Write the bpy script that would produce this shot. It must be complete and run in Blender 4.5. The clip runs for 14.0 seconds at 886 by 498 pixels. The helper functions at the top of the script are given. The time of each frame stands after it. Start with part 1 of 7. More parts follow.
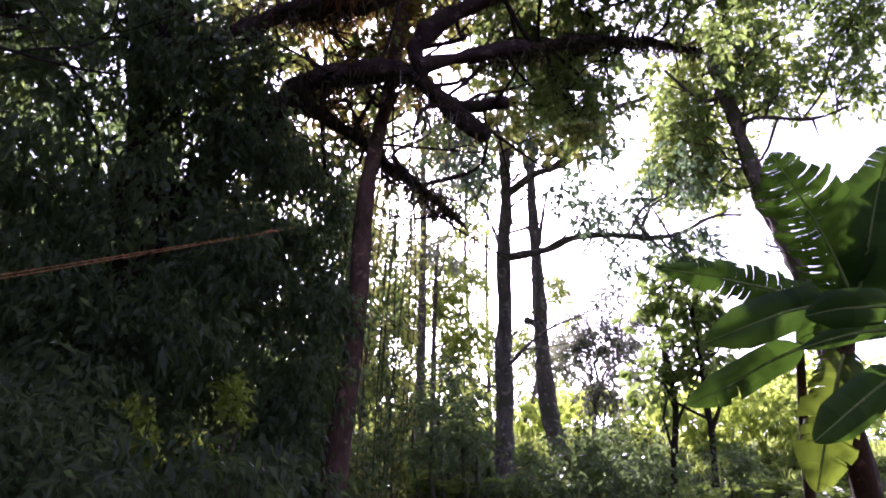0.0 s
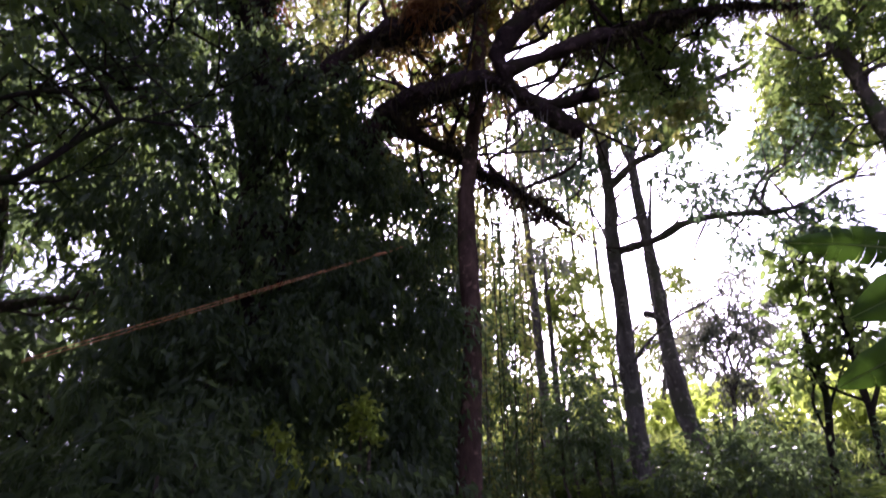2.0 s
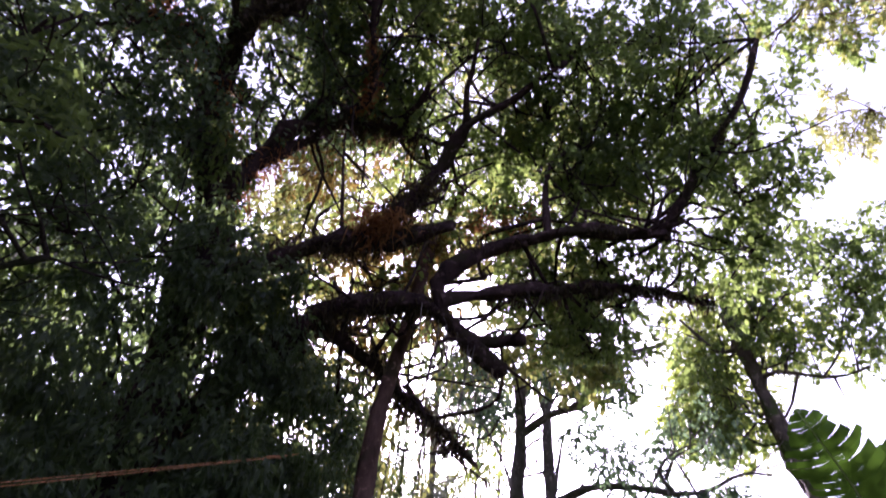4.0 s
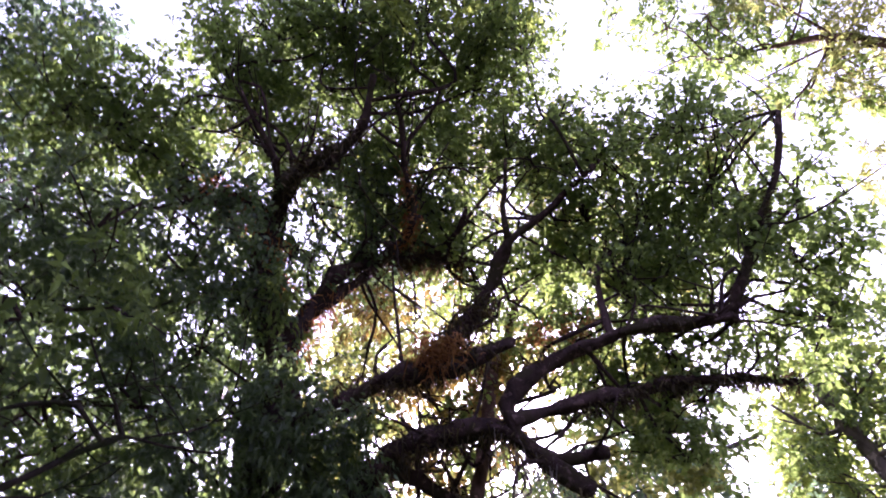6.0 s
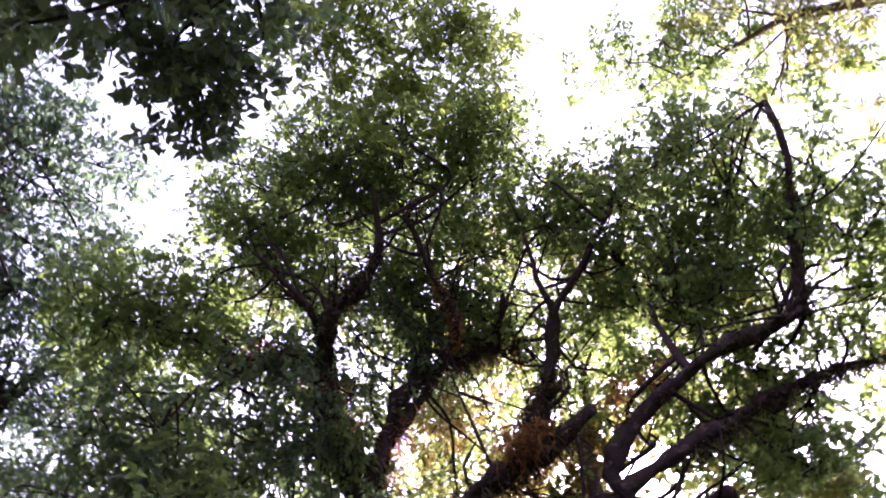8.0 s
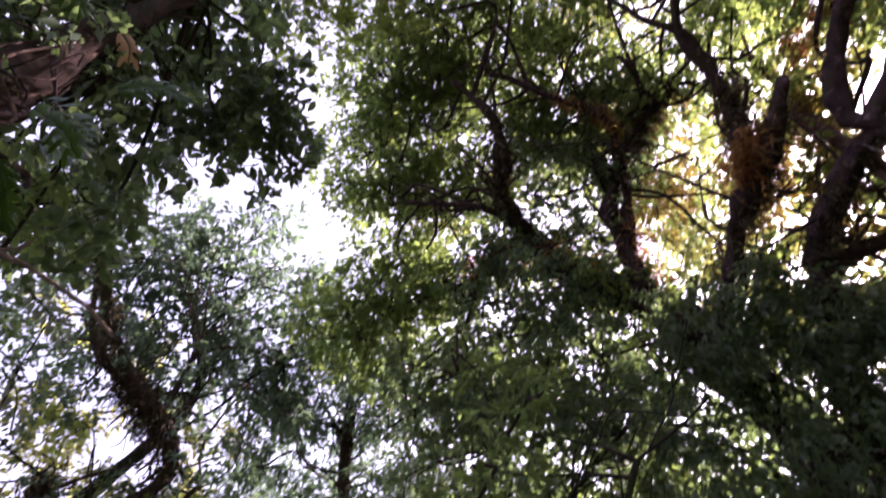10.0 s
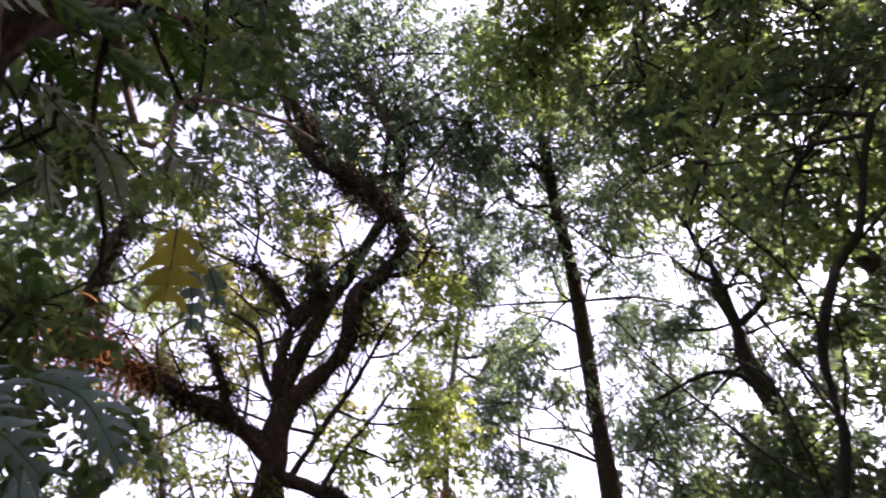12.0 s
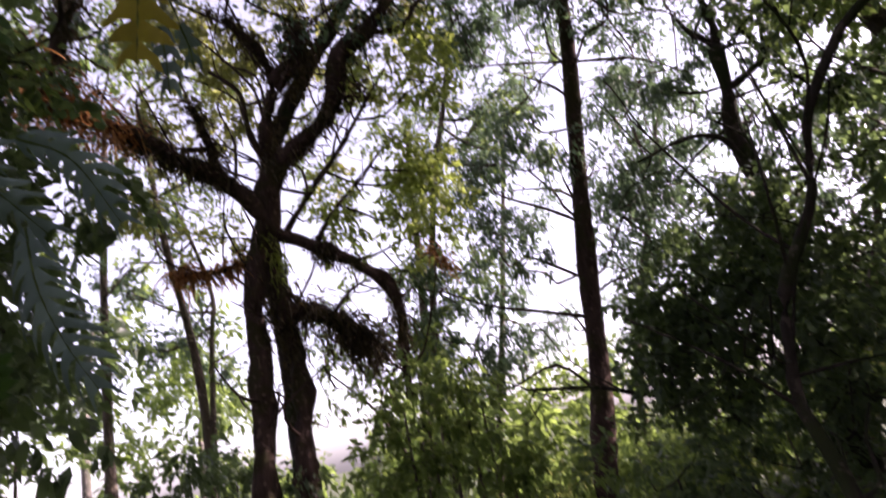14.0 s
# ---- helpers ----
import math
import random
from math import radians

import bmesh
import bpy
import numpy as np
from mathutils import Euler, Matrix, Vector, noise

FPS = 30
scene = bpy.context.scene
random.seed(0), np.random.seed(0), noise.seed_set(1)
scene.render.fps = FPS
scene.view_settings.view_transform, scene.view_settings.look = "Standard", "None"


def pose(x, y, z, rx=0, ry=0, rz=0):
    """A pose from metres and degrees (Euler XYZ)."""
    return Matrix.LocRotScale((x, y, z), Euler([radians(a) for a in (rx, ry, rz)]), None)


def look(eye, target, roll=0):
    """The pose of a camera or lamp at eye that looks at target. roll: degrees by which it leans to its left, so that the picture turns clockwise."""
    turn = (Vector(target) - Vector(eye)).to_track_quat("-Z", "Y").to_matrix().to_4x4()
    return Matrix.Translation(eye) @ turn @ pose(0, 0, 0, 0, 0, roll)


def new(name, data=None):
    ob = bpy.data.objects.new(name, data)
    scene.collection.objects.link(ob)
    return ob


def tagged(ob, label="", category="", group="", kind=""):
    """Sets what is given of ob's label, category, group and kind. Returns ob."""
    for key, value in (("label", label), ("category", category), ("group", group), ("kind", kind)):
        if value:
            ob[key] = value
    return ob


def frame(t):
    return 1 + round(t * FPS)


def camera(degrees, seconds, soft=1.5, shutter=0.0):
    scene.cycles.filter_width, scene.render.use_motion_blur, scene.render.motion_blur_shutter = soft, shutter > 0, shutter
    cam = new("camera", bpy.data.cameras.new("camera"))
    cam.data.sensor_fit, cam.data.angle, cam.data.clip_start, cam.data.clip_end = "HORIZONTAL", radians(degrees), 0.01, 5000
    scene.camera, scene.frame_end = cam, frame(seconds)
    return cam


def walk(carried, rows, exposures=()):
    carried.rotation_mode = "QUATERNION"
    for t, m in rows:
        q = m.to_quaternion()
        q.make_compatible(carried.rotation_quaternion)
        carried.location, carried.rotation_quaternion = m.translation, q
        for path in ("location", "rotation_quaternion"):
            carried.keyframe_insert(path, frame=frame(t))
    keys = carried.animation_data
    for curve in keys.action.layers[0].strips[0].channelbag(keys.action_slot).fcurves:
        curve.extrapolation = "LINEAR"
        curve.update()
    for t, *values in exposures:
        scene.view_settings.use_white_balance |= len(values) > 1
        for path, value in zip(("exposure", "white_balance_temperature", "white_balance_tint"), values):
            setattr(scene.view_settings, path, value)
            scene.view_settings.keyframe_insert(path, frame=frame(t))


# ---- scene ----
cam = camera(70.03, 14.0, soft=1.8, shutter=0.35)
EYE = (0.0, 0.0, 1.6)
# seconds and the camera's turn; whoever holds it stands on one spot
TURNS = [
    (0, 113.23, -2.25, -0.96),
    (0.5, 114.50, -2.61, -0.02),
    (1, 112.17, -4.32, 0.32),
    (1.5, 110.64, -4.80, 6.77),
    (2, 113.77, 0.29, 10.57),
    (2.5, 121.12, -0.47, 9.01),
    (3, 125.30, -1.90, 5.82),
    (3.5, 128.82, -4.94, 1.13),
    (4, 134.14, -6.21, -1.87),
    (4.2, 136.49, -6.43, -1.60),
    (6.3, 145.96, -2.65, 12.37),
    (6.5, 147.30, -1.73, 15.36),
    (7, 149.00, -0.59, 18.32),
    (7.2, 151.73, 0.09, 17.03),
    (9.3, 155.46, 10.74, 57.66),
    (9.5, 154.32, 11.91, 61.90),
    (10, 147.11, 12.88, 70.29),
    (10.5, 138.65, 11.49, 74.15),
    (11, 132.11, 11.97, 80.52),
    (11.5, 127.57, 12.85, 86.77),
    (12, 128.81, 11.59, 93.74),
    (12.5, 130.13, 9.82, 98.78),
    (13, 126.16, 8.43, 100.73),
    (13.5, 117.58, 10.48, 98.22),
    (14, 107.30, 11.97, 92.56),
]
EXPOSURES = [(0.0, 1.8, 5450, 53), (1.5, 1.5, 5500, 53), (3.0, 1.55, 5500, 52), (4.2, 1.85, 5500, 53), (6.3, 2.65, 5500, 57), (7.2, 2.75, 5500, 57), (9.3, 2.4, 6000, 48), (11.0, 2.5, 6000, 50), (12.5, 2.25, 6150, 44), (14.0, 1.75, 6300, 42)]
walk(cam, [(t, pose(*EYE, rx, ry, rz)) for t, rx, ry, rz in TURNS], EXPOSURES)

# ---- world and sun ----
SUN_AZ, SUN_EL = radians(3.7), radians(28.0)   # to the left of +y, above the horizon
world = bpy.data.worlds.new("world")
scene.world = world
world.use_nodes = True
wn = world.node_tree.nodes
sky = wn.new("ShaderNodeTexSky")
sky.sky_type, sky.sun_disc = "NISHITA", False
sky.sun_elevation, sky.sun_rotation = SUN_EL, -SUN_AZ
sky.air_density, sky.dust_density, sky.ozone_density = 1.0, 2.5, 0.6
wn["Background"].inputs["Strength"].default_value = 0.15
haze = wn.new("ShaderNodeHueSaturation")   # thin high haze pales the blue
haze.inputs["Saturation"].default_value = 0.4
world.node_tree.links.new(sky.outputs["Color"], haze.inputs["Color"])
world.node_tree.links.new(haze.outputs["Color"], wn["Background"].inputs["Color"])
sun = new("sun", bpy.data.lights.new("sun", "SUN"))
sun.data.energy, sun.data.angle, sun.data.color = 4.5, radians(0.6), (1.0, 0.93, 0.82)
SUN_WAY = Vector((-math.sin(SUN_AZ) * math.cos(SUN_EL), math.cos(SUN_AZ) * math.cos(SUN_EL), math.sin(SUN_EL)))
sun.matrix_world = look(SUN_WAY * 60, (0, 0, 0))


# ---- materials ----
def nodes_of(name):
    mat = bpy.data.materials.new(name)
    mat.use_nodes = True
    return mat, mat.node_tree.nodes, mat.node_tree.links, mat.node_tree.nodes["Principled BSDF"]


def ramp(nodes, links, source, stops):
    node = nodes.new("ShaderNodeValToRGB")
    while len(node.color_ramp.elements) < len(stops):
        node.color_ramp.elements.new(0.5)
    for element, (place, colour) in zip(node.color_ramp.elements, stops):
        element.position, element.color = place, (*colour, 1)
    links.new(source, node.inputs[0])
    return node.outputs[0]


def leaf_material(name, dark, mid, light, glow, clear=0.45, rough=0.5):
    """Foliage: colours vary leaf by leaf, and light from behind shows through them."""
    mat, nodes, links, bsdf = nodes_of(name)
    geo = nodes.new("ShaderNodeNewGeometry")
    tone = ramp(nodes, links, geo.outputs["Random Per Island"], [(0.0, dark), (0.55, mid), (1.0, light)])
    spots = nodes.new("ShaderNodeTexNoise")
    spots.inputs["Scale"].default_value = 9.0
    spots.inputs["Detail"].default_value = 4.0
    blend = nodes.new("ShaderNodeMixRGB")
    blend.blend_type = "MULTIPLY"
    blend.inputs[0].default_value = 0.6
    links.new(tone, blend.inputs[1])
    links.new(ramp(nodes, links, spots.outputs["Fac"], [(0.3, (0.55, 0.6, 0.5)), (0.7, (1.0, 1.0, 1.0))]), blend.inputs[2])
    links.new(blend.outputs[0], bsdf.inputs["Base Color"])
    bsdf.inputs["Roughness"].default_value = rough
    bsdf.inputs["Specular IOR Level"].default_value = 0.22
    back = nodes.new("ShaderNodeBsdfTranslucent")
    shine = ramp(nodes, links, geo.outputs["Random Per Island"], [(0.0, tuple(c * 0.6 for c in glow)), (1.0, glow)])
    links.new(shine, back.inputs["Color"])
    mix = nodes.new("ShaderNodeMixShader")
    mix.inputs[0].default_value = clear
    links.new(bsdf.outputs[0], mix.inputs[1])
    links.new(back.outputs[0], mix.inputs[2])
    links.new(mix.outputs[0], nodes["Material Output"].inputs["Surface"])
    return mat


def bark_material(name, dark, light, moss=(0.05, 0.07, 0.02), moss_share=0.35, scale=7.0, lichen=0.5):
    mat, nodes, links, bsdf = nodes_of(name)
    coord = nodes.new("ShaderNodeTexCoord")
    stretch = nodes.new("ShaderNodeMapping")
    stretch.inputs["Scale"].default_value = (1.0, 1.0, 0.35)
    links.new(coord.outputs["Object"], stretch.inputs["Vector"])
    grain = nodes.new("ShaderNodeTexNoise")
    grain.inputs["Scale"].default_value, grain.inputs["Detail"].default_value, grain.inputs["Roughness"].default_value = scale, 8.0, 0.7
    links.new(stretch.outputs[0], grain.inputs["Vector"])
    patch = nodes.new("ShaderNodeTexNoise")
    patch.inputs["Scale"].default_value, patch.inputs["Detail"].default_value = 2.2, 5.0
    links.new(coord.outputs["Object"], patch.inputs["Vector"])
    base = ramp(nodes, links, grain.outputs["Fac"], [(0.3, dark), (0.7, light)])
    mix = nodes.new("ShaderNodeMixRGB")
    links.new(ramp(nodes, links, patch.outputs["Fac"], [(0.62 - 0.3 * moss_share, (0, 0, 0)), (0.72 - 0.3 * moss_share, (1, 1, 1))]), mix.inputs[0])
    mix.inputs[2].default_value = (*moss, 1)
    links.new(base, mix.inputs[1])
    spots = nodes.new("ShaderNodeTexNoise")
    spots.inputs["Scale"].default_value, spots.inputs["Detail"].default_value = 11.0, 3.0
    links.new(coord.outputs["Object"], spots.inputs["Vector"])
    pale = nodes.new("ShaderNodeMixRGB")
    links.new(ramp(nodes, links, spots.outputs["Fac"], [(0.6, (0, 0, 0)), (0.66, (lichen, lichen, lichen))]), pale.inputs[0])
    links.new(mix.outputs[0], pale.inputs[1])
    pale.inputs[2].default_value = (light[0] * 2.2, light[1] * 2.2, light[2] * 2.1, 1)
    links.new(pale.outputs[0], bsdf.inputs["Base Color"])
    bsdf.inputs["Roughness"].default_value = 0.95
    bsdf.inputs["Specular IOR Level"].default_value = 0.12
    bump = nodes.new("ShaderNodeBump")
    bump.inputs["Strength"].default_value, bump.inputs["Distance"].default_value = 1.0, 0.05
    links.new(grain.outputs["Fac"], bump.inputs["Height"])
    links.new(bump.outputs[0], bsdf.inputs["Normal"])
    return mat


BARK = bark_material("bark_brown", (0.035, 0.026, 0.02), (0.14, 0.11, 0.085))
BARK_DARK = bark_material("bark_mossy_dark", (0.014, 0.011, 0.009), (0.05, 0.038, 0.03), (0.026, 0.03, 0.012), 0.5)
BARK_OLD = bark_material("bark_old_russet", (0.015, 0.009, 0.009), (0.066, 0.04, 0.038), (0.034, 0.027, 0.016), 0.4)
BARK_WARM = bark_material("bark_warm_dark", (0.02, 0.012, 0.01), (0.08, 0.05, 0.04), (0.04, 0.034, 0.016), 0.4)
BARK_GREY = bark_material("bark_grey", (0.05, 0.042, 0.036), (0.22, 0.19, 0.165), (0.1, 0.1, 0.07), 0.3, 10.0)
BARK_RED = bark_material("bark_reddish", (0.035, 0.02, 0.016), (0.15, 0.088, 0.066), (0.05, 0.038, 0.022), 0.25)
# paler than real bark: sunlight on the bare branch is in the colour
BARK_SUNLIT = bark_material("bark_sunlit", (0.2, 0.13, 0.1), (0.5, 0.38, 0.3), (0.3, 0.22, 0.16), 0.2, 16.0)
BARK_ROOT = bark_material("bark_root", (0.045, 0.026, 0.02), (0.13, 0.08, 0.06), (0.07, 0.05, 0.03), 0.2, 16.0)
BARK_NEAR = bark_material("bark_umber", (0.012, 0.007, 0.005), (0.055, 0.032, 0.022), (0.02, 0.02, 0.01), 0.3, 14.0)
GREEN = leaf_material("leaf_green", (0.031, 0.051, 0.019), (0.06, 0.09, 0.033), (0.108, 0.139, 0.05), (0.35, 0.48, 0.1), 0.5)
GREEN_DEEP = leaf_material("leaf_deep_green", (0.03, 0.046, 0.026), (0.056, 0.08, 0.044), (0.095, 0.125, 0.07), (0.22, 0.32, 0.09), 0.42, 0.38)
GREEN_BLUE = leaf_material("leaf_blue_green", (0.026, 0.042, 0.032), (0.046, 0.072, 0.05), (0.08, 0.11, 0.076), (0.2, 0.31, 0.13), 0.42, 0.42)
# lit copy of leaf_green: sunlight is put into its paler, yellower colour
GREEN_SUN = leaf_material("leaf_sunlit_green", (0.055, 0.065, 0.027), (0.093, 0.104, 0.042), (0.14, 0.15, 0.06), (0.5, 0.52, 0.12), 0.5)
GREEN_YELLOW = leaf_material("leaf_yellow_green", (0.05, 0.065, 0.015), (0.09, 0.11, 0.022), (0.17, 0.19, 0.045), (0.56, 0.68, 0.13), 0.52)
AMBER = leaf_material("leaf_amber", (0.05, 0.04, 0.012), (0.09, 0.07, 0.018), (0.16, 0.11, 0.03), (0.38, 0.26, 0.05), 0.45)
RUSSET = leaf_material("leaf_russet", (0.06, 0.028, 0.013), (0.15, 0.068, 0.028), (0.27, 0.14, 0.05), (0.6, 0.27, 0.08), 0.5, 0.6)
MOSS = leaf_material("leaf_mossy", (0.024, 0.017, 0.011), (0.044, 0.033, 0.018), (0.085, 0.065, 0.03), (0.16, 0.11, 0.04), 0.25, 0.7)
GREYLEAF = leaf_material("leaf_greyish", (0.08, 0.085, 0.066), (0.13, 0.136, 0.108), (0.2, 0.2, 0.16), (0.4, 0.42, 0.26), 0.5, 0.42)
# lime brightened so that sunlit foliage has its sun in the colour
GREEN_LIME_SUN = leaf_material("leaf_lime_sunlit", (0.06, 0.085, 0.015), (0.12, 0.15, 0.03), (0.21, 0.24, 0.055), (0.7, 0.84, 0.13), 0.6)
BANANA = leaf_material("leaf_banana", (0.014, 0.042, 0.005), (0.02, 0.054, 0.007), (0.027, 0.064, 0.009), (0.075, 0.155, 0.012), 0.26, 0.5)
BANANA_PALE = leaf_material("leaf_banana_pale", (0.03, 0.06, 0.006), (0.04, 0.07, 0.008), (0.05, 0.08, 0.01), (0.2, 0.28, 0.018), 0.38, 0.5)
FERN = leaf_material("leaf_fern", (0.022, 0.044, 0.013), (0.045, 0.078, 0.022), (0.085, 0.12, 0.034), (0.34, 0.46, 0.07), 0.45, 0.45)
CLIMBER = leaf_material("leaf_climber", (0.08, 0.115, 0.11), (0.105, 0.145, 0.14), (0.13, 0.175, 0.165), (0.16, 0.26, 0.15), 0.25, 0.38)
TAN = leaf_material("leaf_tan", (0.25, 0.14, 0.06), (0.28, 0.16, 0.07), (0.32, 0.19, 0.09), (0.4, 0.22, 0.08), 0.35, 0.6)
DEAD = leaf_material("leaf_yellowed", (0.2, 0.16, 0.02), (0.23, 0.18, 0.02), (0.26, 0.2, 0.03), (0.5, 0.4, 0.04), 0.5, 0.5)


# ---- builders ----
def hill(x, y):
    """Height of the ground: level where one stands, a bank ahead, then a gentler slope."""
    x, y = np.asarray(x, float), np.asarray(y, float)
    rise = 0.33 * np.logaddexp(0, (y - 4.0) / 1.5) * 1.5 - 0.18 * np.logaddexp(0, (y - 13.0) / 2.0) * 2.0
    rise = rise * np.clip((x + 16) / 10, 0.05, 1) - 0.14 * np.clip(-x - 9, 0, 60)
    return rise * np.clip(1 - (y - 60) / 400, 0.4, 1) + 0.18 * np.sin(x * 0.7 + 1) * np.cos(y * 0.55) + 0.1 * np.sin(x * 1.9 + y * 1.3) - 0.1


def root(name, place, label, category, group="", kind=""):
    ob = new(name)
    ob.location = place
    ob.empty_display_size = 0.2
    return tagged(ob, label, category, group, kind)


def mesh_of(name, verts, faces_flat, sides, material):
    """A mesh from numpy arrays; faces_flat holds corner indices, sides of them to a face."""
    me = bpy.data.meshes.new(name)
    n = len(faces_flat) // sides
    me.vertices.add(len(verts))
    me.vertices.foreach_set("co", np.asarray(verts, np.float32).ravel())
    me.loops.add(len(faces_flat))
    me.loops.foreach_set("vertex_index", np.asarray(faces_flat, np.int32))
    me.polygons.add(n)
    me.polygons.foreach_set("loop_start", np.arange(n, dtype=np.int32) * sides)
    me.polygons.foreach_set("use_smooth", np.ones(n, bool))
    me.update(calc_edges=True)
    me.validate()
    me.materials.append(material)
    return me


def under(parent, name, me, label="", kind=""):
    """Links a mesh that is given in world places as a part of a thing."""
    ob = new(name, me)
    ob.parent = parent
    ob.matrix_parent_inverse = Matrix.Translation(parent.location).inverted()
    return tagged(ob, label, kind=kind)


def curve_points(points, step=0.25):
    """A smooth line through a few points (Catmull-Rom)."""
    p = np.array(points, float)[:, :3]
    p = np.vstack([2 * p[0] - p[1], p, 2 * p[-1] - p[-2]])
    out = []
    for a, b, c, d in zip(p, p[1:], p[2:], p[3:]):
        n = max(2, int(np.linalg.norm(c - b) / step))
        for u in np.arange(n) / n:
            out.append(0.5 * (2 * b + (c - a) * u + (2 * a - 5 * b + 4 * c - d) * u * u + (3 * b - a - 3 * c + d) * u**3))
    out.append(p[-2])
    return np.array(out)


def tube_arrays(line, r0, r1, sides=9, rough=0.1, rng=np.random, power=1.0):
    """Vertices and quads of a tapered, uneven tube along a line, closed at its end."""
    n = len(line)
    way = np.gradient(line, axis=0)
    way /= np.linalg.norm(way, axis=1, keepdims=True) + 1e-9
    side = np.cross(way, (0.31, 0.17, 0.93))
    side /= np.linalg.norm(side, axis=1, keepdims=True) + 1e-9
    up = np.cross(side, way)
    u = np.linspace(0, 1, n)
    r = (r0 + (r1 - r0) * u**power)[:, None] * (1 + rough * rng.standard_normal((n, sides)) * 0.6 + rough * np.sin(u * 23 + rng.random() * 6)[:, None])
    a = np.linspace(0, 2 * np.pi, sides, endpoint=False)
    if rough > 0.09:
        ring = line[:, None] + r0 * (np.cos(a)[None, :, None] * side[:, None] + np.sin(a)[None, :, None] * up[:, None])
        lump = np.array([noise.noise(Vector(q) * (0.55 / max(r0, 0.05))) for q in ring.reshape(-1, 3)]).reshape(n, sides)
        r = r * (1 + 2.2 * rough * lump)
    verts = line[:, None] + r[..., None] * (np.cos(a)[None, :, None] * side[:, None] + np.sin(a)[None, :, None] * up[:, None])
    verts = np.vstack([verts.reshape(-1, 3), line[-1:] + way[-1:] * r1 * 0.6])
    i, j = np.meshgrid(np.arange(n - 1), np.arange(sides), indexing="ij")
    k = (j + 1) % sides
    quads = np.stack([i * sides + j, i * sides + k, (i + 1) * sides + k, (i + 1) * sides + j], -1).reshape(-1, 4)
    j = np.arange(sides)
    cap = np.stack([(n - 1) * sides + j, (n - 1) * sides + (j + 1) % sides, np.full(sides, n * sides), np.full(sides, n * sides)], -1)
    return verts, quads, cap[:, :3]


def tubes(name, lines, material, sides=9, rough=0.1, rng=np.random):
    """One mesh of several tapered tubes: (points, r0, r1)."""
    verts, tris, base = [], [], 0
    for points, r0, r1 in lines:
        v, q, c = tube_arrays(np.asarray(points), r0, r1, sides, rough, rng)
        tris += [q[:, [0, 1, 2]] + base, q[:, [0, 2, 3]] + base, c + base]
        verts.append(v)
        base += len(v)
    return mesh_of(name, np.vstack(verts), np.vstack(tris).ravel(), 3, material)


def unit(v):
    return v / (np.linalg.norm(v, axis=-1, keepdims=True) + 1e-9)


def leaf_arrays(base, axis, length, width, rng, fold=0.25, droop=0.15, oval=False):
    """Leaves with a midrib fold: base, shoulders, tip. Arrays of one row a leaf; oval ones have two shoulders a side."""
    n = len(base)
    flat = unit(np.cross(axis, rng.standard_normal((n, 3))))
    face = np.cross(flat, axis)
    length, width = np.broadcast_to(length, n)[:, None], np.broadcast_to(width, n)[:, None]
    tip = base + axis * length - np.array([0, 0, 1]) * length * droop
    out, lift = flat * width / 2, face * width * fold
    o = np.arange(n)[:, None]
    if not oval:
        mid = base + axis * length * 0.45
        verts = np.stack([base, mid + out + lift, tip, mid - out + lift], 1).reshape(-1, 3)
        return verts, np.hstack([o * 4 + k for k in (0, 1, 2, 0, 2, 3)]).ravel()
    low, high = base + axis * length * 0.3, base + axis * length * 0.68 - np.array([0, 0, 1]) * length * droop * 0.4
    verts = np.stack([base, low + out * 0.85 + lift, high + out * 0.9 + lift, tip, high - out * 0.9 + lift, low - out * 0.85 + lift], 1).reshape(-1, 3)
    return verts, np.hstack([o * 6 + k for k in (0, 1, 5, 1, 2, 5, 2, 4, 5, 2, 3, 4)]).ravel()


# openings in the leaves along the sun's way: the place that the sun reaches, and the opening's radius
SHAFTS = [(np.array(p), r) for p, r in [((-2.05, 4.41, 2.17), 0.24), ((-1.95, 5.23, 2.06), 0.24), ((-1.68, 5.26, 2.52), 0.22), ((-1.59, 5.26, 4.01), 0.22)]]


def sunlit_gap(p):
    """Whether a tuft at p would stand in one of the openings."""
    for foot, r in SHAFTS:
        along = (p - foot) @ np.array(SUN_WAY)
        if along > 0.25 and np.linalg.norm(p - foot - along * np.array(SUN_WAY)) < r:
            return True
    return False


def tufts(clumps, fill, rng, size=0.34, squash=0.85):
    """Each clump (x, y, z, radius) breaks up into small uneven tufts: centre of the clump, centre of the tuft, its radius."""
    out = []
    for x, y, z, r in clumps:
        for _ in range(max(2, int(fill * (r / size) ** 2 + rng.random()))):
            d = unit(rng.standard_normal(3)) * r * (0.25 + 0.85 * rng.random() ** 0.6)
            d[2] *= squash
            one = ((x, y, z), np.array([x, y, z]) + d, size * (0.55 + 0.75 * rng.random()))
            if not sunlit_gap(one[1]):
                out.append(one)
    return out


